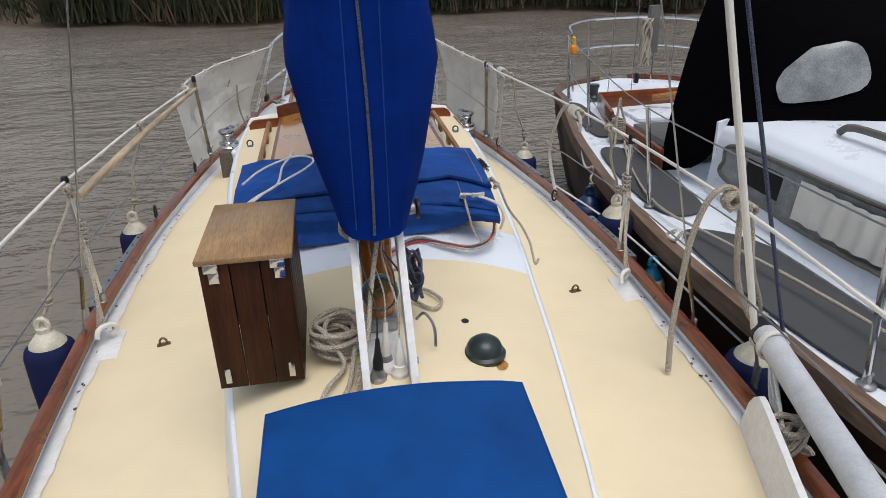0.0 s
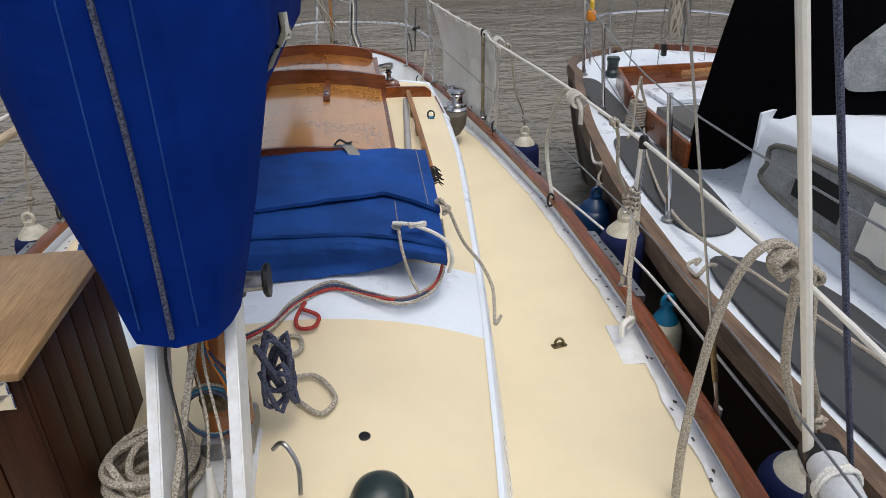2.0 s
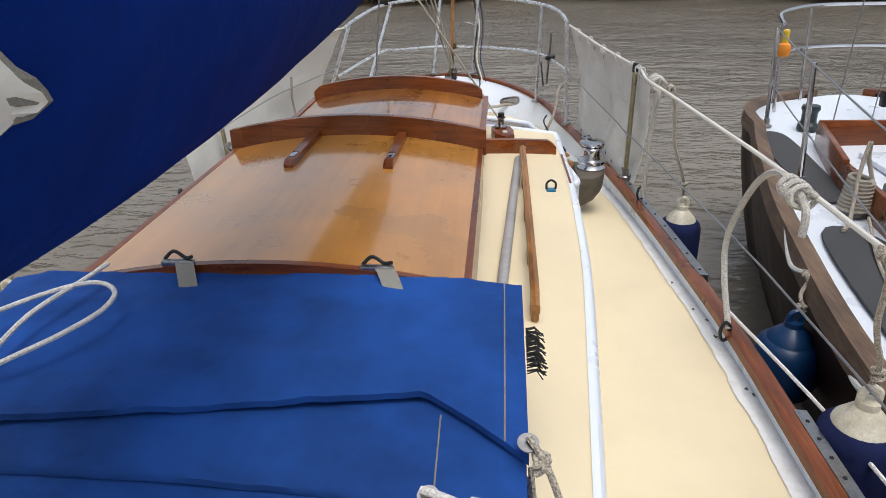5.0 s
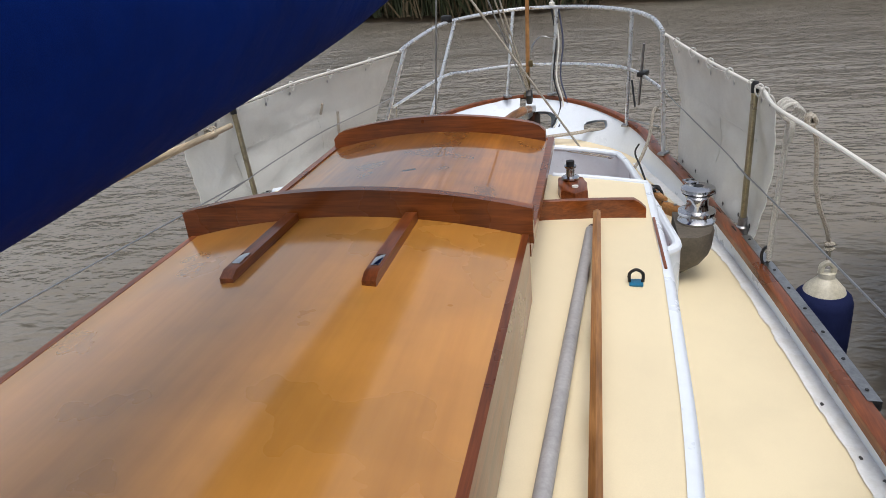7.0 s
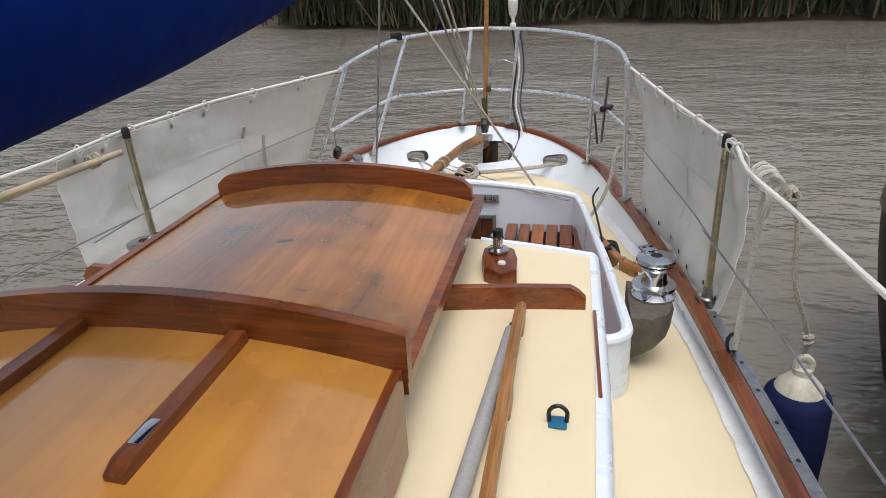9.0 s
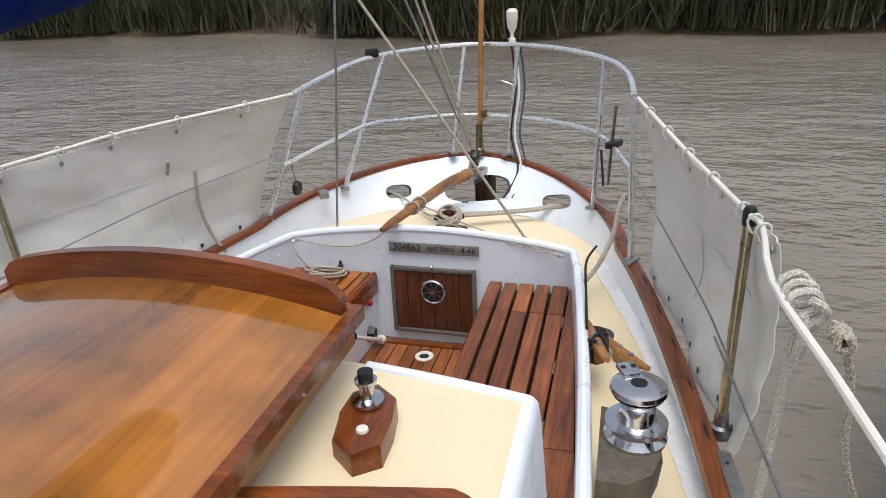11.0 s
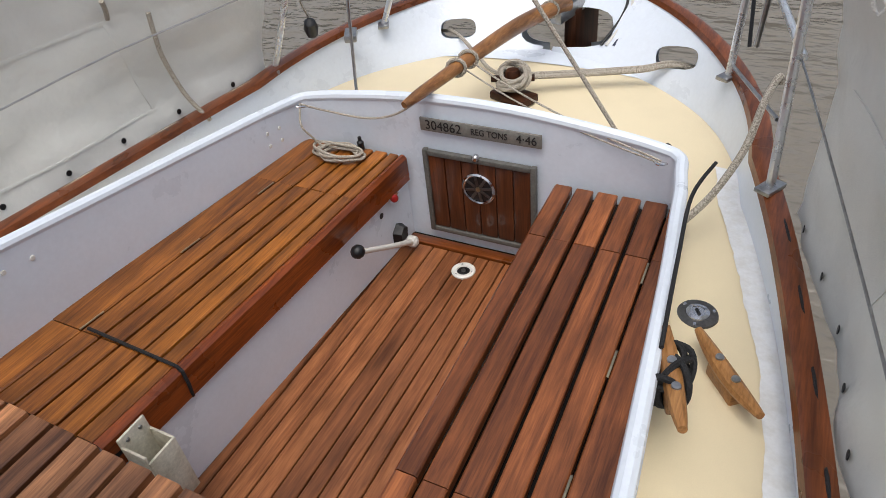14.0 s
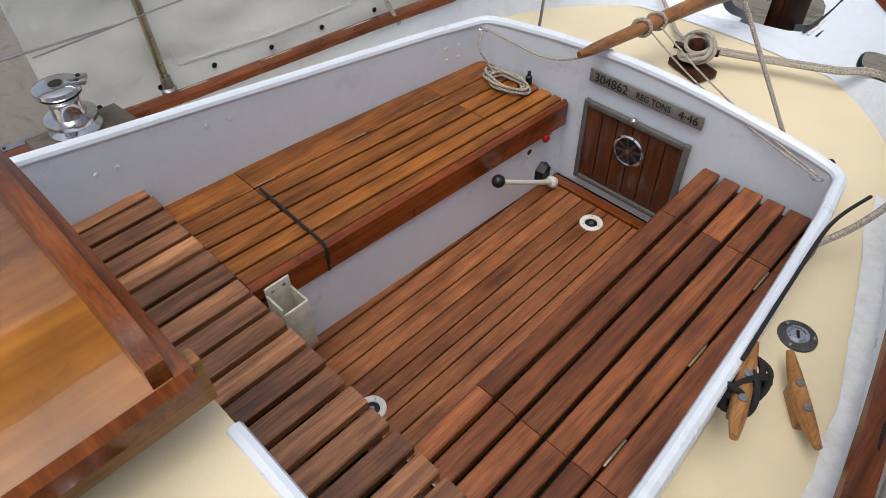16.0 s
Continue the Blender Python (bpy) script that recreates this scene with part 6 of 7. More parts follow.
part("socket", lathe([(0.03, -0.02), (0.03, 0.01), (0.02, 0.02), (0.02, 0.16)], (0.010, 7.93, 0.18)), BRONZE, fs)
part("bracket", box((0.035, 7.94, 0.40), (0.04, 0.04, 0.05), bev=0.006), BRONZE, fs)
solid("horseshoe_clip", box((-0.50, 7.6, 0.79), (0.07, 0.05, 0.05), rz=30, bev=0.01), BLACKP, "black clamp on the stern rail", "clamp")
for dx, m in ((0.0, WHITEP), (0.03, ROPENAVY), (-0.02, BLACKP)):
    solid("stern_cable", rope([(0.22 + dx, 7.95, 0.78), (0.25 + dx, 7.92, 0.55), (0.23 + dx, 7.88, 0.30), (0.28 + dx, 7.80, 0.10), (0.22 + dx, 7.66, -0.02)], 0.006), m, "cable led down from the stern rail", "cable", "stern cables")
solid("antenna_loop", rope([(0.22, 7.94, 0.56), (0.12, 7.96, 0.585), (0.06, 7.96, 0.53), (0.05, 7.96, 0.48)], 0.006), CHROME, "bent steel tube on the stern rail", "rail tube")
for k, (xa, xb) in enumerate(((-0.50, 0.03), (-0.44, 0.05), (-0.40, 0.06))):
    solid("backstay", tube([(0.04 + 0.01 * k, 7.62, 0.24), (xa * 3.6 + 0.5, 6.55, 4.3)], 0.006, 6), ROPE if k else STEEL, "stay wire rising from the stern", "stay", "backstays")
solid("mainsheet_block", box((0.05, 7.62, 0.22), (0.045, 0.07, 0.09), rx=35, bev=0.012), BLACKP, "black mainsheet block at the stern", "block")
solid("mainsheet", tube([(-1.0, 6.94, 2.12), (0.45, 7.0, -0.035)], 0.007, 7), ROPE, "mainsheet part across the cockpit end", "rope")
rs = thing("running_backstay", "running backstay wire with a dark block at its foot", "stay")
part("wire", tube([(-0.52, 6.97, -0.02), (-0.43, 6.95, 0.79), (-0.25, 6.9, 2.6)], 0.006, 7), STEEL, rs)
part("block", lathe([(0.05, -0.02), (0.055, 0.0), (0.045, 0.03), (0.02, 0.04)], (-0.53, 6.98, -0.06)), BLACKP, rs)
solid("stern_fairlead", box((-0.72, 7.28, 0.085), (0.05, 0.10, 0.03), rz=30, bev=0.006), STEEL, "dark metal fairlead on the cap rail", "fairlead")
bk = thing("rail_block", "black snatch block hung on the stern rail", "block")
part("shell", lathe([(0, -0.05), (0.022, -0.035), (0.028, 0), (0.022, 0.035), (0, 0.05)], (-0.80, 7.14, 0.16), (0.4, -0.5, 1)), BLACKP, bk)
part("strop", rope([(-0.80, 7.14, 0.2), (-0.79, 7.10, 0.27), (-0.77, 7.07, 0.33)], 0.004), ROPE, bk)
rd = thing("radar_reflector", "dark bracket with rods clamped on the stern rail", "bracket")
part("clamp", box((0.80, 7.18, 0.42), (0.05, 0.10, 0.03), rz=-20, bev=0.006), BLACKP, rd)
part("rod", tube([(0.78, 7.2, 0.22), (0.80, 7.16, 0.60)], 0.008, 8), STEEL, rd)
part("rod", tube([(0.76, 7.24, 0.20), (0.74, 7.3, 0.36)], 0.006, 8), BLACKP, rd)
part("strut", tube([(0.72, 7.32, 0.10), (0.88, 6.9, 0.15)], 0.006, 8), STEEL, rd)

# ---- stern openings ----
def rounded(cx, cz, w, h, n=20, p=3.0):
    pts = []
    for k in range(n):
        a = 2 * math.pi * k / n
        c, s = math.cos(a), math.sin(a)
        pts.append((cx + w / 2 * math.copysign(abs(c) ** (2 / p), c), cz + h / 2 * math.copysign(abs(s) ** (2 / p), s)))
    return pts


def slot(c, way, w, h, reach=0.3):
    """A bar with rounded section along a direction, to cut a port through the bulwark."""
    d = Vector(way).normalized()
    rt = d.cross(Vector((0, 0, 1))).normalized()
    up = rt.cross(d)
    out = rounded(0, 0, w, h)
    return loft([[Vector(c) + d * k + rt * x + up * z for x, z in out] for k in (-reach, reach)])


for ob in [o for o in hull.children if o.name.startswith(("bulwark", "hull_side"))]:
    starboard = sum(v.co.x for v in ob.data.vertices) / len(ob.data.vertices) < XC
    cut(ob, slot((0.015, 7.80, -0.015), (-0.2345, 0.9126, -0.335), 0.38, 0.155, 0.42))
    if starboard:
        cut(ob, slot((-0.47, 7.77, -0.05), (-0.367, 0.867, -0.336), 0.15, 0.08, 0.42))
    else:
        cut(ob, slot((0.495, 7.67, -0.04), (-0.11, 0.924, -0.365), 0.15, 0.08, 0.42))


# ---- fenders ----
def fender(x, y, ztop, length, r, mat, label, up=None, cap=FENDERWHITE, rope_m=ROPE):
    th = thing("fender", label, "fender", (0, 0, 0), "fenders")
    zb = ztop - 0.10 - length
    part("body", lathe([(0, 0), (r * 0.5, 0.01), (r * 0.86, 0.05), (r, 0.11), (r * 1.01, length * 0.6), (r * 0.98, length - 0.035), (r * 0.90, length - 0.008), (r * 0.74, length + 0.008)], (x, y, zb), seg=24), mat, th)
    nk = part("neck", lathe([(r * 0.73, length), (r * 0.66, length + 0.02), (r * 0.45, length + 0.045), (r * 0.28, length + 0.065), (r * 0.27, length + 0.085)], (x, y, zb), seg=24), cap, th, "white vinyl end")
    part("eye", rope([(x - 0.022, y, ztop - 0.02), (x - 0.02, y, ztop + 0.01), (x, y, ztop + 0.025), (x + 0.02, y, ztop + 0.01), (x + 0.022, y, ztop - 0.02)], 0.011), cap, nk)
    if up:
        p0, p1 = Vector((x, y, ztop + 0.015)), Vector(up)
        pts = [p0.lerp(p1, t) + Vector((0.012 * math.sin(t * 9), 0.012 * math.cos(t * 7), 0)) for t in [i / 7 for i in range(8)]]
        part("line", rope(pts, 0.0075), rope_m, th)
        part("knot", tube(smooth_path([pts[1] + Vector((0.014 * math.sin(k * 2.3), 0.014 * math.cos(k * 1.7), 0.012 * math.sin(k * 0.9))) for k in range(14)], 3), 0.007, 6), rope_m, th)
        part("hitch", tube(smooth_path([Vector(up) + Vector((0.012 * math.sin(k * 1.9), -0.03 + 0.004 * k, 0.016 * math.cos(k * 1.9))) for k in range(14)], 3), 0.007, 6), rope_m, th)
    return th


fender(1.385, 3.46, 0.19, 0.40, 0.105, FENDERBLUE, "navy fleece covered fender with grubby white top", (1.235, 3.3, 0.66))
fender(1.375, 2.05, 0.14, 0.42, 0.115, FENDERBLUE, "large navy fleece covered fender with white top", (1.24, 2.05, 0.68))
fender(1.36, 5.25, 0.02, 0.42, 0.105, FENDERBLUE, "navy fleece fender hung by a knotted rope", (1.20, 5.12, 0.62))
fender(1.42, 3.02, 0.0, 0.26, 0.075, FENDERWHITE, "small white fender with turquoise top", None, TURQ)
fender(1.52, 4.2, -0.02, 0.26, 0.12, BALLBLUE, "round blue fender against the neighbouring hull", (1.58, 4.3, 0.10), BALLBLUE)
fender(-1.43, 2.72, 0.16, 0.42, 0.105, FENDERBLUE, "navy fleece covered fender with white top", (-1.28, 2.95, 0.66))
fender(-1.40, 4.08, 0.11, 0.40, 0.10, FENDERBLUE, "navy fleece covered fender hung from the guard line", (-1.27, 4.15, 0.64))


# ---- rigging and lashings ----
def shroud(foot, head, label, tube_from=None, chain=True):
    th = thing("shroud", label, "shroud", (0, 0, 0), "shrouds")
    f, h = Vector(foot), Vector(head)
    d = (h - f).normalized()
    part("wire", tube([f + d * 0.10, h], 0.0035, 6), STEEL, th)
    part("bottlescrew", tube([f + d * 0.12, f + d * 0.30], 0.0085, 10), BRONZE, th)
    part("toggle", tube([f, f + d * 0.13], 0.006, 8), STEEL, th)
    part("fork", box(tuple(f + d * 0.30), (0.022, 0.018, 0.04), bev=0.005), STEEL, th)
    part("chainplate", box(tuple(f - Vector((0, 0, 0.03))), (0.008, 0.04, 0.10), bev=0.002), STEEL, th)
    if tube_from:
        part("sleeve", tube([f + d * tube_from, f + d * 2.4], 0.0125, 10), WHITEP, th, "white plastic sleeve")
        part("sleeve_end", lathe([(0.02, -0.012), (0.021, 0.008), (0.014, 0.014)], tuple(f + d * tube_from), tuple(d), 14), WHITEP, th)
    return th


shroud((1.30, 1.93, 0.08), (-0.02, 2.02, 5.6), "shroud wire in a white plastic sleeve", 0.13)
shroud((1.235, 2.28, 0.09), (-0.02, 2.1, 5.2), "steel shroud wire with a bronze bottlescrew")
shroud((-1.305, 1.95, 0.09), (-0.12, 2.02, 5.6), "steel shroud wire with a bronze bottlescrew")
shroud((-1.29, 2.75, 0.09), (-0.12, 2.1, 5.2), "steel shroud wire with a bronze bottlescrew")
solid("flag_halyard", tube([(1.43, 1.96, 0.10), (1.05, 1.95, 1.37), (0.3, 2.0, 3.9)], 0.0075, 7), ROPENAVY, "dark blue halyard beside the shroud", "rope")
hl = thing("hanging_rope", "thick three strand rope hung over the guard line", "rope")
part("rope", rope([(1.00, 2.03, 0.045), (1.005, 2.05, 0.2), (1.02, 2.06, 0.38), (1.04, 2.06, 0.58), (1.085, 2.06, 0.72), (1.15, 2.06, 0.76), (1.20, 2.05, 0.71), (1.215, 2.05, 0.55), (1.24, 2.05, 0.40), (1.30, 2.05, 0.26), (1.36, 2.05, 0.18)], 0.0115), ROPE, hl)
part("wrapping", tube(smooth_path([(1.165 + 0.03 * math.sin(k * 1.6), 2.05 + 0.007 * (k % 7) - 0.02, 0.715 + 0.03 * math.cos(k * 1.6)) for k in range(18)], 3), 0.010, 7), ROPE, hl)
for s in (1, -1):
    hk = thing("lashing_hook", "white hook and cord lashing at the stanchion foot", "hook", group="lashing hooks")
    x0 = 1.146 if s > 0 else -1.215
    part("hook", rope([(x0 - 0.03, 2.74, 0.05), (x0 - 0.02, 2.76, 0.085), (x0 + 0.02, 2.79, 0.09), (x0 + 0.035, 2.81, 0.06), (x0 + 0.01, 2.80, 0.04)], 0.011), WHITEP, hk)
    for k in range(5):
        part("cord", rope([(x0 + s * 0.01 * k, 2.78 + 0.006 * k, 0.075), (x0 + s * 0.03 + 0.008 * math.sin(k * 3), 2.86, 0.20), (rail_x(3.05, s) + s * 0.012, 3.02 + 0.01 * k, 0.36 + 0.02 * k), (rail_x(3.05, s) + s * 0.015, 3.04, 0.44)], 0.005), ROPE, hk)
    part("wrapping", tube(smooth_path([(rail_x(3.05, s) + 0.02 * math.sin(k * 1.5), 3.05 + 0.02 * math.cos(k * 1.5), 0.38 + 0.005 * k) for k in range(22)], 3), 0.005, 6), ROPE, hk)
    part("base_pad", box((rail_x(2.75, s) - s * 0.09, 2.75, deckz(1.15, 2.75) + 0.004), (0.09, 0.24, 0.006), rz=-4 * s, bev=0.002), WORN_WHITE, hk)
for x, path_, yw in ((1.205, ((3.98, 0.06), (4.10, 0.20), (4.13, 0.34), (3.99, 0.56), (3.85, 0.655), (3.72, 0.66), (3.63, 0.63), (3.62, 0.56)), 3.70), (1.165, ((5.30, 0.03), (5.29, 0.14), (5.27, 0.30), (5.25, 0.46), (5.235, 0.55), (5.215, 0.60), (5.19, 0.58), (5.205, 0.52)), 5.24)):
    ar = thing("mooring_spring", "thick white rope looped from rail to guard line", "rope", group="rail ropes")
    g = TOPZ(yw) - 0.01
    part("rope", rope([(x, y, z) for y, z in path_], 0.0105), ROPEPALE, ar)
    part("wrapping", tube(smooth_path([(x + 0.03 * math.sin(k * 1.35), yw - 0.06 + 0.008 * k, g + 0.028 * math.cos(k * 1.35)) for k in range(16)], 3), 0.0080, 7), ROPEPALE, ar)
    y0 = path_[0][0]
    part("shackle", tube(smooth_path([(x - 0.01 + 0.016 * math.cos(a), y0, 0.05 + 0.035 * math.sin(a)) for a in [i * math.pi / 4 for i in range(8)]], 2, True), 0.006, 6, True), BLACKP, ar)
for y in (4.15, 5.15):
    sh = thing("rail_shackle", "dark shackle standing on the cap rail", "shackle", group="rail shackles")
    x = rail_x(y, -1)
    part("ring", tube(smooth_path([(x, y + 0.02 * math.cos(a), capz(y) + 0.055 + 0.04 * math.sin(a)) for a in [i * math.pi / 5 for i in range(10)]], 2, True), 0.007, 6, True), BLACKP, sh)
    part("foot", box((x, y, capz(y) + 0.014), (0.03, 0.06, 0.02), bev=0.004), STEEL, sh)
spar = thing("whisker_pole", "grey aluminium pole lashed along the fore deck rail", "pole")
part("pole", tube([(1.285, 1.90, 0.245), (0.93, 0.75, 0.31)], 0.046, 16), POLEWHITE, spar)
part("end_cap", tube([(1.30, 1.95, 0.243), (1.283, 1.895, 0.245)], 0.049, 16), BLACKP, spar)
part("lashing", tube(smooth_path([(1.262 + 0.055 * math.cos(k * 1.2), 1.83 + 0.008 * math.sin(k * 2.0), 0.25 + 0.055 * math.sin(k * 1.2)) for k in range(18)], 3), 0.006, 6), ROPEWHITE, spar)
bd = thing("light_board", "worn white painted board standing at the rail with knotted rope", "board")
part("board", sheet(lambda u, v: (1.10 - 0.20 * u + 0.02 * v, 1.71 - 0.55 * u, 0.03 + (0.18 - 0.09 * (1 - min(1, u * 5)) ** 2) * v), 14, 4, 0.022, (1, 0, 0)), WORN_WHITE, bd)
part("knot", tube(smooth_path([(1.12 + 0.045 * math.sin(k * 1.7), 1.50 + 0.05 * math.cos(k * 1.3), 0.15 + 0.045 * math.sin(k * 0.9 + 1)) for k in range(26)], 3), 0.010, 7), ROPE, bd)
for k in range(3):
    part("cord", rope([(1.25 + 0.01 * k, 1.86, 0.28), (1.19, 1.70, 0.22 - 0.04 * k), (1.11, 1.53, 0.17), (1.04, 1.35, 0.06 - 0.01 * k)], 0.007), ROPEWHITE, bd)

# ---- neighbouring yacht ----
NX = 2.92
n_half = line_of([-2.5, -1.5, 0, 1.5, 3, 4, 5, 6, 6.5], [0.3, 0.75, 1.22, 1.42, 1.43, 1.34, 1.18, 0.94, 0.78], 0.2)


def nbeam(y):
    if y > 6.3:
        t = (y - 6.3) / 0.85
        return n_half(6.3) * max(0.0, 1 - t ** 2.6) ** 0.55
    return n_half(y)


nz = line_of([-2.5, 0, 2, 4, 6, 7.2], [0.30, 0.14, 0.07, 0.06, 0.10, 0.13], 0.3)
nb = thing("neighbour_yacht", "moored classic yacht with dark hull and white deck", "yacht")
for s in (-1, 1):
    part("hull_side", sheet(lambda u, v: (lambda y: (NX + s * (nbeam(y) + 0.05) * (1 - 0.30 * v ** 1.5), y, (nz(y) + 0.02) * (1 - v) + (WATERZ - 0.2) * v))(-2.4 + 9.53 * u), 80, 8), DARKHULL, nb, "dark stained planked hull")
    part("cap_rail", loft([[(NX + s * (max(0, nbeam(y)) + dx), y + (0.04 if y > 7.1 else 0), nz(y) + dz) for dx, dz in ((-0.02, 0.0), (-0.02, 0.05), (0.05, 0.055), (0.06, -0.03))] for y in [-2.4 + 9.53 * (i / 110) ** 0.92 for i in range(111)]]), wood("weathered_grey_rail_wood", (0.10, 0.065, 0.045), (0.22, 0.15, 0.105), 1, 0.6, 0.0, rand=0.1) if s < 0 else RAILWOOD, nb, "weathered wooden cap rail")
part("deck", sheet(lambda u, v: (lambda y: (NX + (2 * v - 1) * nbeam(y), y, nz(y) + 0.02 * (1 - (2 * v - 1) ** 2)))(-2.4 + 9.52 * u), 70, 16, 0.02), WHITE, nb, "white painted deck")


def pad(pts):
    cx = sum(p[0] for p in pts) / len(pts)
    sm_ = smooth_path([(x, y, 0) for x, y in pts], 5, True)
    bm = bmesh.new()
    lo_ = [bm.verts.new((p.x, p.y, nz(p.y) + 0.012)) for p in sm_]
    hi_ = [bm.verts.new((p.x, p.y, nz(p.y) + 0.023)) for p in sm_]
    bm.faces.new(hi_)
    for i in range(len(lo_)):
        j = (i + 1) % len(lo_)
        bm.faces.new((lo_[i], lo_[j], hi_[j], hi_[i]))
    return part("deck_pad", bm, GREYPAD, nb, "grey non-slip deck pad")


pad([(1.99, 6.12), (2.15, 6.14), (2.13, 5.6), (2.07, 5.12), (1.92, 5.10), (1.93, 5.5)])
pad([(1.80, 4.72), (1.98, 4.72), (2.06, 4.3), (2.0, 3.7), (1.92, 3.45), (1.74, 3.40), (1.67, 3.6), (1.70, 4.1)])
pad([(1.63, 3.12), (1.80, 3.16), (1.98, 2.9), (2.0, 2.4), (1.97, 1.7), (1.75, 1.6), (1.62, 1.8), (1.58, 2.5)])
pad([(1.62, 1.40), (1.95, 1.42), (1.95, 0.4), (1.75, 0.2)])
# cabin



def n_cab(u, v):
    y = -0.9 + 4.65 * u
    w = float(np.interp(y, [-0.9, 1, 2.5, 3.75], [0.5, 0.72, 0.84, 0.82]))
    base = nz(y)
    prof = [(-1.0, 0.0), (-0.985, 0.14), (-0.955, 0.36), (-0.93, 0.42), (-0.86, 0.475), (-0.7, 0.51), (0, 0.55), (0.7, 0.51), (0.86, 0.475), (0.93, 0.42), (0.955, 0.36), (0.985, 0.14), (1.0, 0.0)]
    k = v * 12
    i = min(11, int(k))
    a, b = prof[i], prof[i + 1]
    t = k - i
    return (NX + w * (a[0] + (b[0] - a[0]) * t), y, base + a[1] + (b[1] - a[1]) * t)


part("cabin", sheet(n_cab, 30, 48), WHITE, nb, "white cabin with rounded roof edge")
part("cabin_end", sheet(lambda u, v: (NX + 0.80 * (2 * u - 1), 3.75, nz(3.75) + (0.52 - 0.06 * (2 * u - 1) ** 4) * v), 12, 2, 0.02, (0, -1, 0)), WHITE, nb)


def n_side(y, z):
    """The cabin side towards the moored boats, at (y, z above deck)."""
    w = float(np.interp(y, [-0.9, 1, 2.5, 3.75], [0.5, 0.72, 0.84, 0.82]))
    return NX - w * float(np.interp(z, [0, 0.14, 0.36, 0.42], [1.0, 0.985, 0.955, 0.93]))


wn_out = [(3.52, 0.16), (3.60, 0.26), (3.50, 0.37), (2.5, 0.40), (1.2, 0.38), (1.0, 0.26), (1.2, 0.15), (2.5, 0.13)]
wp_ = smooth_path([(n_side(y, z) - 0.012, y, nz(y) + z) for y, z in wn_out], 5, True)
bmw = bmesh.new()
bmw.faces.new([bmw.verts.new(p) for p in wp_])
wnd = part("window", bmw, GLASSY, nb, "clouded long cabin window with drawn curtain")
part("window_frame", tube(wp_, 0.014, 8, True), FRAMEGREY, wnd)
part("curtain", sheet(lambda u, v: (lambda y, z: (n_side(y, z) - 0.026 - 0.007 * math.sin(u * 95 + 2 * math.sin(9 * u) + 0.8 * v) - 0.003 * math.sin(u * 61), y, nz(y) + z))(1.15 + 1.75 * u, 0.165 + 0.20 * v), 220, 4), DODGER, wnd, "pale gathered curtain")
# Black pane with the shade of the unlit cabin put into its colour.
part("dark_pane", sheet(lambda u, v: (n_side(3.05 + 0.32 * u, 0.20 + 0.14 * v) - 0.018, 3.05 + 0.32 * u, nz(3) + 0.20 + 0.14 * v), 6, 3, 0.003, (1, 0, 0)), SHADEBLACK, wnd)
part("roof_rail", tube(smooth_path([(2.42, 3.1, 0.60), (2.42, 3.0, 0.645), (2.42, 2.6, 0.65), (2.40, 2.1, 0.65), (2.38, 1.6, 0.62)], 4), 0.02, 8), FRAMEGREY, nb, "weathered grab rail on the roof")
# cockpit tent
arches = []
for (yb, zb, ym, zm, yt, zt, xb) in ((3.62, 0.46, 3.45, 0.57, 3.15, 0.605, 2.16), (3.72, 0.36, 3.60, 0.80, 3.42, 1.02, 2.13), (3.90, 0.18, 3.85, 1.0, 3.95, 1.42, 2.08), (4.22, 0.075, 4.38, 1.02, 4.70, 1.52, 2.03)):
    half_a = [(xb, yb, zb), (xb + 0.06, (yb * 2 + ym) / 3, zb + (zm - zb) * 0.35), (xb + 0.24, ym, zm), (xb + 0.5, (ym + yt) / 2, zm + (zt - zm) * 0.72), (NX, yt, zt)]
    other = [(2 * NX - x, y, z) for x, y, z in half_a[:-1]][::-1]
    arches.append(smooth_path(half_a + other, 4))
tent = thing("cockpit_tent", "black canvas sprayhood with clouded window on the yacht", "sprayhood")


def tent_pt(u, v):
    k = u * 3
    i = min(2, int(k))
    q = v * (len(arches[0]) - 1)
    j = min(len(arches[0]) - 2, int(q))
    a = arches[i][j].lerp(arches[i][j + 1], q - j)
    b = arches[i + 1][j].lerp(arches[i + 1][j + 1], q - j)
    p = a.lerp(b, k - i)
    return p + Vector((0, 0, 0.02 * noise.noise((u * 5, v * 6, 2))))


part("canvas", sheet(tent_pt, 30, 40, 0.004, (0, 1, 0)), BLACKCLOTH, tent)
part("window", sheet(lambda u, v: tent_pt(0.10 + 0.27 * u, 0.33 + (v - 0.5) * 0.19 * (1.001 - abs(2 * u - 1) ** 3.5) ** 0.5) + Vector((-0.004, -0.014, 0.010)), 12, 10), GLASSY, tent, "clouded clear plastic window")
# cockpit of the neighbour
for (a, b) in (((2.10, 5.25), (2.27, 5.95)), ((2.27, 5.95), (3.5, 5.97)), ((3.5, 5.97), (3.7, 5.2)), ((2.02, 4.2), (2.10, 5.25))):
    va, vb = Vector((*a, 0)), Vector((*b, 0))
    mid, d = (va + vb) / 2, vb - va
    part("coaming", box((mid.x, mid.y, nz(mid.y) + 0.075), (d.length + 0.02, 0.03, 0.17), rz=math.degrees(math.atan2(d.y, d.x)), bev=0.006), RAILX, nb, "varnished wooden cockpit coaming")
part("thwart", box((2.95, 5.55, nz(5.5) + 0.035), (1.1, 0.36, 0.03), bev=0.006), WHITE, nb)
part("cockpit_seat", box((2.42, 4.75, nz(5) + 0.045), (0.3, 0.9, 0.05), bev=0.006), FRAMEGREY, nb)
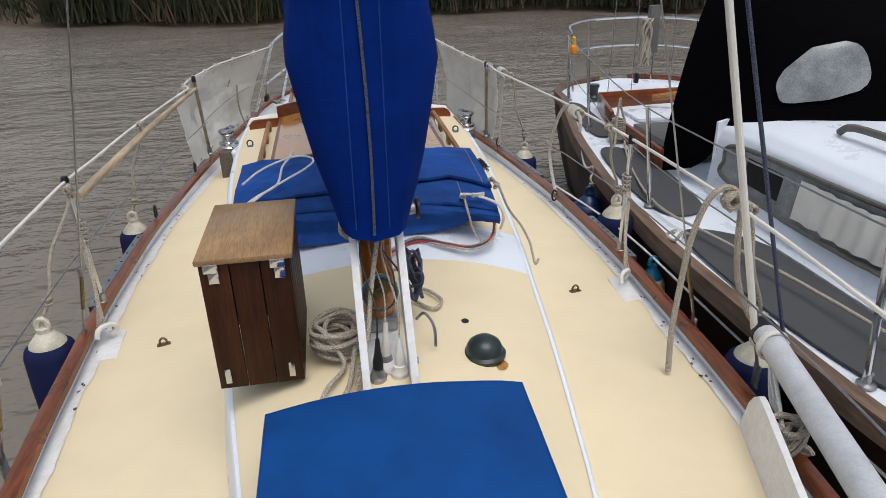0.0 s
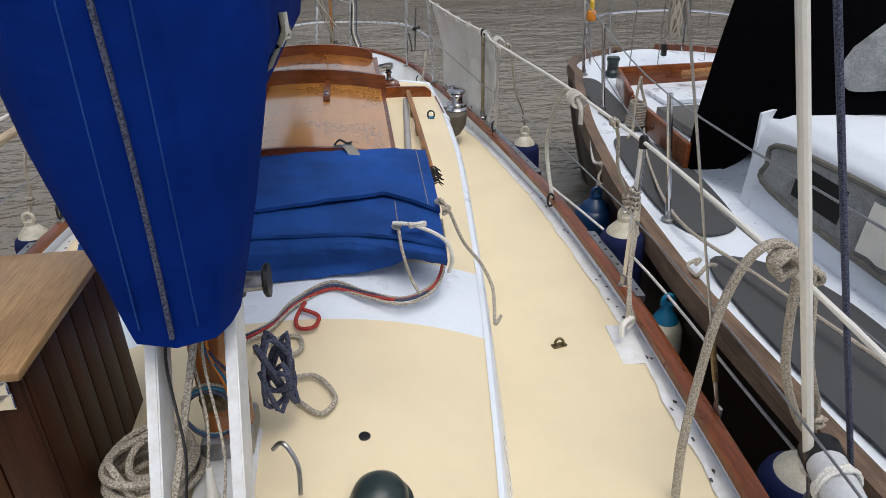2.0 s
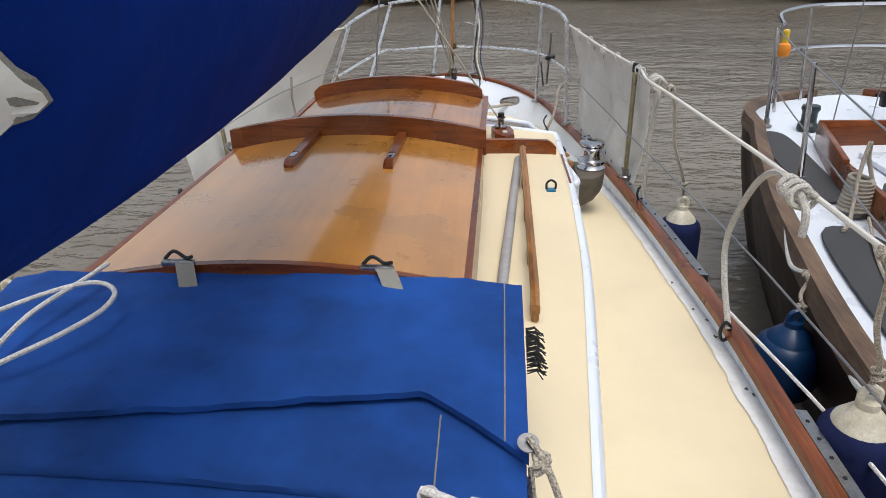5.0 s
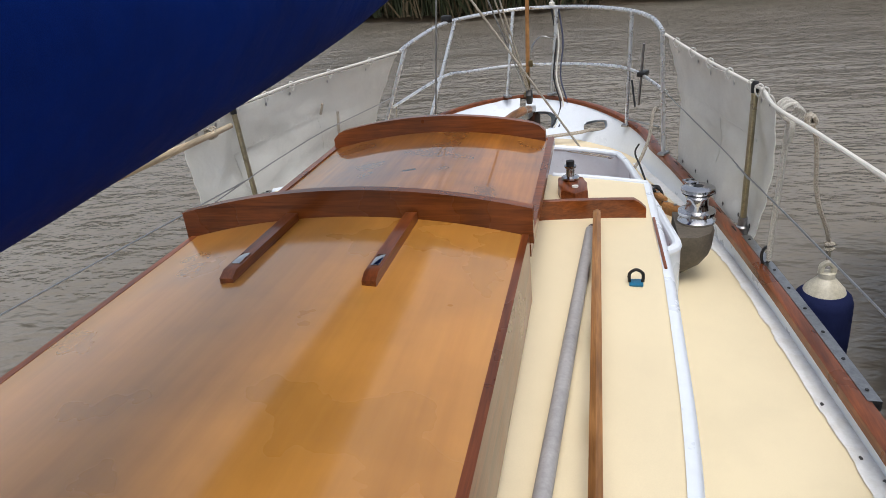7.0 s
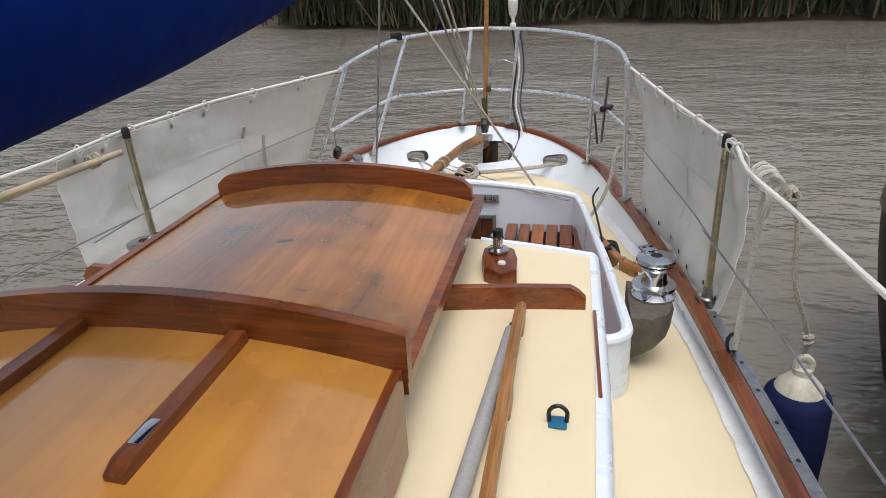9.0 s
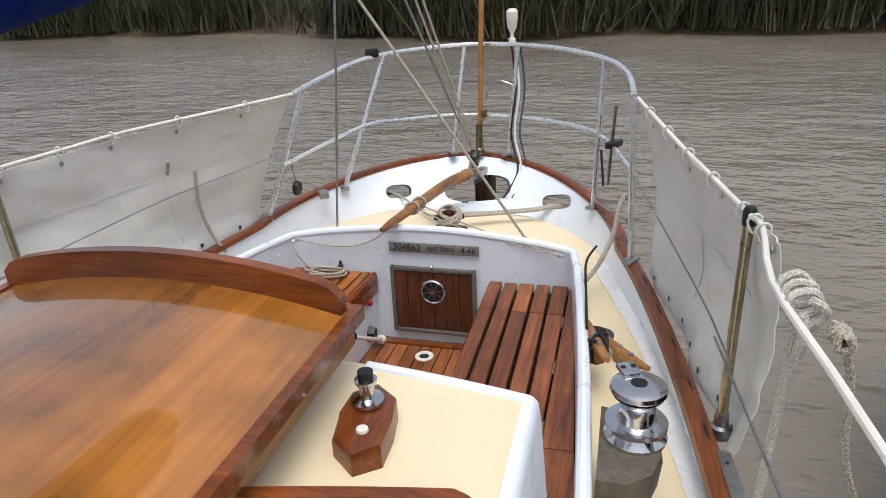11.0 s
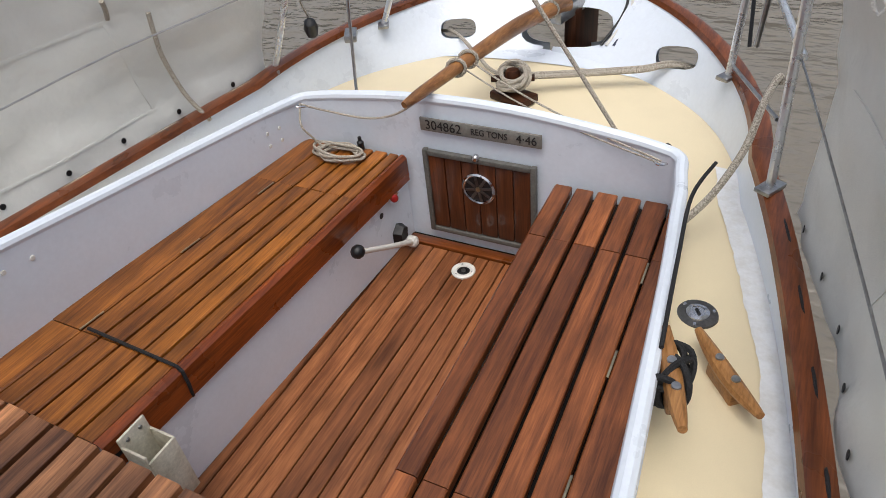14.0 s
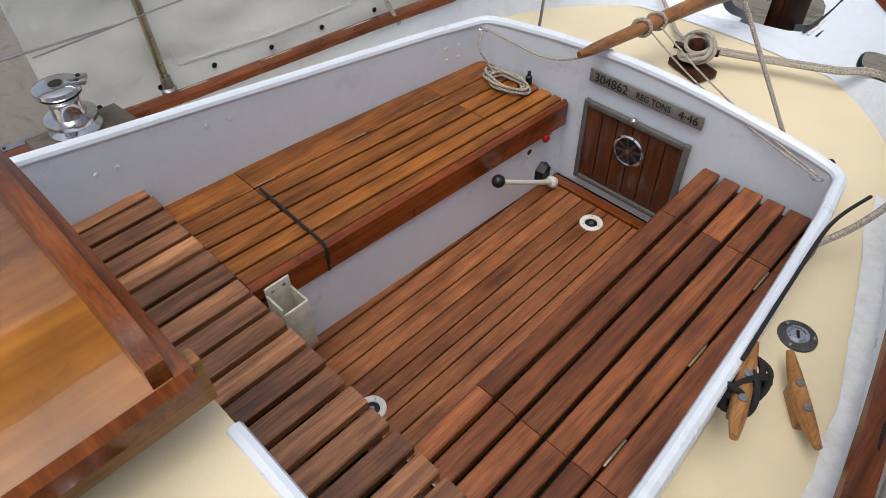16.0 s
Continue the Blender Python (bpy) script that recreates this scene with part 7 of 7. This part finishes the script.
part("tiller", tube(smooth_path([(2.75, 5.85, 0.20), (2.95, 5.62, 0.27), (3.2, 5.45, 0.28), (3.45, 5.2, 0.25)], 5), 0.032, 10), PALEWOOD, nb, "pale curved wooden tiller")


def small_winch(x, y, z, wrap):
    th = thing("deck_winch", "dark deck winch wound with flecked rope" if wrap else "small green grey deck winch", "winch")
    part("drum", lathe([(0.06, 0), (0.06, 0.03), (0.045, 0.05), (0.045, 0.11), (0.055, 0.13), (0.05, 0.15), (0, 0.152)], (x, y, z)), FRAMEGREY if wrap else GREYP, th)
    if wrap:
        part("wrapping", tube(smooth_path([(x + (0.068 - 0.0004 * k) * math.cos(k * 0.8), y + 0.068 * math.sin(k * 0.8), z + 0.02 + 0.0022 * k) for k in range(70)], 2), 0.009, 6), ROPE, th)
        part("tail", tube(smooth_path([(x + 0.05, y, z + 0.15), (x + 0.02, y + 0.02, z + 0.25), (x, y, z + 0.33), (x - 0.03, y - 0.03, z + 0.20), (x - 0.07, y - 0.12, z + 0.02), (x - 0.14, y - 0.22, z + 0.01)], 5), 0.009, 6), ROPE, th)
    return th


small_winch(2.02, 4.93, nz(4.9) + 0.02, True)
small_winch(2.33, 6.25, nz(6.2) + 0.02, False)


def n_stanchion(bx_, by, tx, zt, label="polished steel stanchion on the neighbouring deck"):
    th = thing("stanchion", label, "stanchion", (0, 0, 0), "neighbour stanchions")
    part("tube", tube([(bx_, by, nz(by)), (tx, by, zt)], 0.013, 10), CHROME, th)
    part("foot", lathe([(0.035, 0), (0.034, 0.008), (0.018, 0.014), (0.017, 0.05)], (bx_, by, nz(by) + 0.01)), STEEL, th)


n_stanchion(1.665, 3.6, 1.59, 0.68)
n_stanchion(1.93, 5.30, 1.88, 0.70)
n_stanchion(1.60, 1.75, 1.54, 0.70)
n_stanchion(2.12, 6.35, 2.09, 0.72)
solid("guard_wire", tube(smooth_path([(1.5, -0.2, 0.72), (1.54, 1.75, 0.69), (1.59, 3.6, 0.67), (1.88, 5.3, 0.69), (2.09, 6.35, 0.71)], 5), 0.004, 6), STEEL, "thin steel guard wire of the neighbouring yacht", "guard wire", "neighbour guard wires")
solid("guard_wire", tube(smooth_path([(1.58, -0.2, 0.38), (1.58, 1.75, 0.37), (1.63, 3.6, 0.36), (1.90, 5.3, 0.38), (2.10, 6.35, 0.40)], 5), 0.004, 6), STEEL, "thin steel lower guard wire of the neighbouring yacht", "guard wire", "neighbour guard wires")
npp = thing("pushpit", "polished tubular stern rail of the neighbouring yacht", "stern rail")
ntop = [(2.12, 6.35, 0.74), (2.25, 6.75, 0.76), (2.55, 7.05, 0.77), (2.92, 7.14, 0.77), (3.3, 7.05, 0.77), (3.6, 6.75, 0.76), (3.72, 6.35, 0.74)]
part("top_rail", tube(smooth_path(ntop, 5), 0.0125, 8), CHROME, npp)
part("lower_rail", tube(smooth_path([(x, y, z - 0.28) for x, y, z in ntop], 5), 0.010, 8), CHROME, npp)
for q in (1, 2, 4, 5):
    x, y, z = ntop[q]
    part("leg", tube([(x + (NX - x) * 0.06, y - 0.05, nz(y)), (x, y, z)], 0.012, 8), CHROME, npp)
lan = thing("life_light", "yellow orange float light on the stern rail", "float light")
part("bulb", lathe([(0, 0), (0.035, 0.01), (0.045, 0.05), (0.035, 0.08), (0.02, 0.09)], (2.20, 6.5, 0.52)), ORANGE, lan)
part("stem", lathe([(0.02, 0.085), (0.02, 0.16), (0.012, 0.17)], (2.20, 6.5, 0.52)), surface("yellow_plastic", (0.70, 0.45, 0.03), 0.4), lan)
hk_ = thing("rope_coil", "hank of weathered rope hung on the mizzen", "rope")
part("hank", tube(smooth_path([(2.86 + 0.05 * math.sin(k * 1.9), 6.35 + 0.03 * math.cos(k * 1.4), 0.62 + 0.22 * math.cos(k * 1.05)) for k in range(40)], 4), 0.010, 6), ROPE, hk_)
part("block", box((2.80, 6.35, 0.29), (0.04, 0.05, 0.10), bev=0.01), BLACKP, hk_)
solid("stern_board", box((3.0, 6.5, 0.72), (0.12, 0.05, 0.45), rz=10, bev=0.01), FRAMEGREY, "weathered grey wooden board at the stern", "board")
mz = thing("mizzen_stay", "steel stay wires rising from the neighbouring stern", "stay")
for x0, x1, y0 in ((2.45, 2.50, 6.2), (2.78, 2.75, 6.4), (3.3, 3.05, 6.6)):
    part("wire", tube([(x0, y0, nz(y0)), (x1, y0 - 0.2, 5.0)], 0.004, 6), STEEL, mz)
solid("mooring_line", rope([(1.62, 3.06, 0.12), (1.55, 3.0, 0.16), (1.50, 2.98, 0.13), (1.52, 3.10, 0.11), (1.58, 3.12, 0.12), (1.53, 3.05, 0.14)], 0.0085), ROPE, "weathered rope turned on the neighbouring rail", "rope", "mooring lines")
solid("jib_sheet", tube(smooth_path([(2.02, 4.8, 0.13), (1.85, 4.3, 0.10), (1.66, 3.5, 0.12), (1.72, 2.9, 0.14), (1.8, 2.2, 0.16), (1.85, 1.0, 0.2)], 6), 0.0075, 6), ROPE, "flecked sheet led along the neighbouring deck", "rope")
solid("spring_line", tube(smooth_path([(1.66, 4.75, 0.12), (1.60, 4.5, 0.05), (1.58, 4.25, 0.11), (1.56, 4.0, 0.02), (1.49, 3.7, 0.05), (1.40, 3.5, 0.18)], 6), 0.010, 7), ROPEWHITE, "white rope holding the fender between hulls", "rope")
solid("spring_line", tube(smooth_path([(1.21, 4.05, 0.10), (1.38, 3.3, 0.05), (1.45, 2.4, -0.02), (1.48, 1.2, -0.05), (1.5, 0.2, -0.05)], 6), 0.006, 6), ROPEWHITE, "thin white line between the two hulls", "rope")
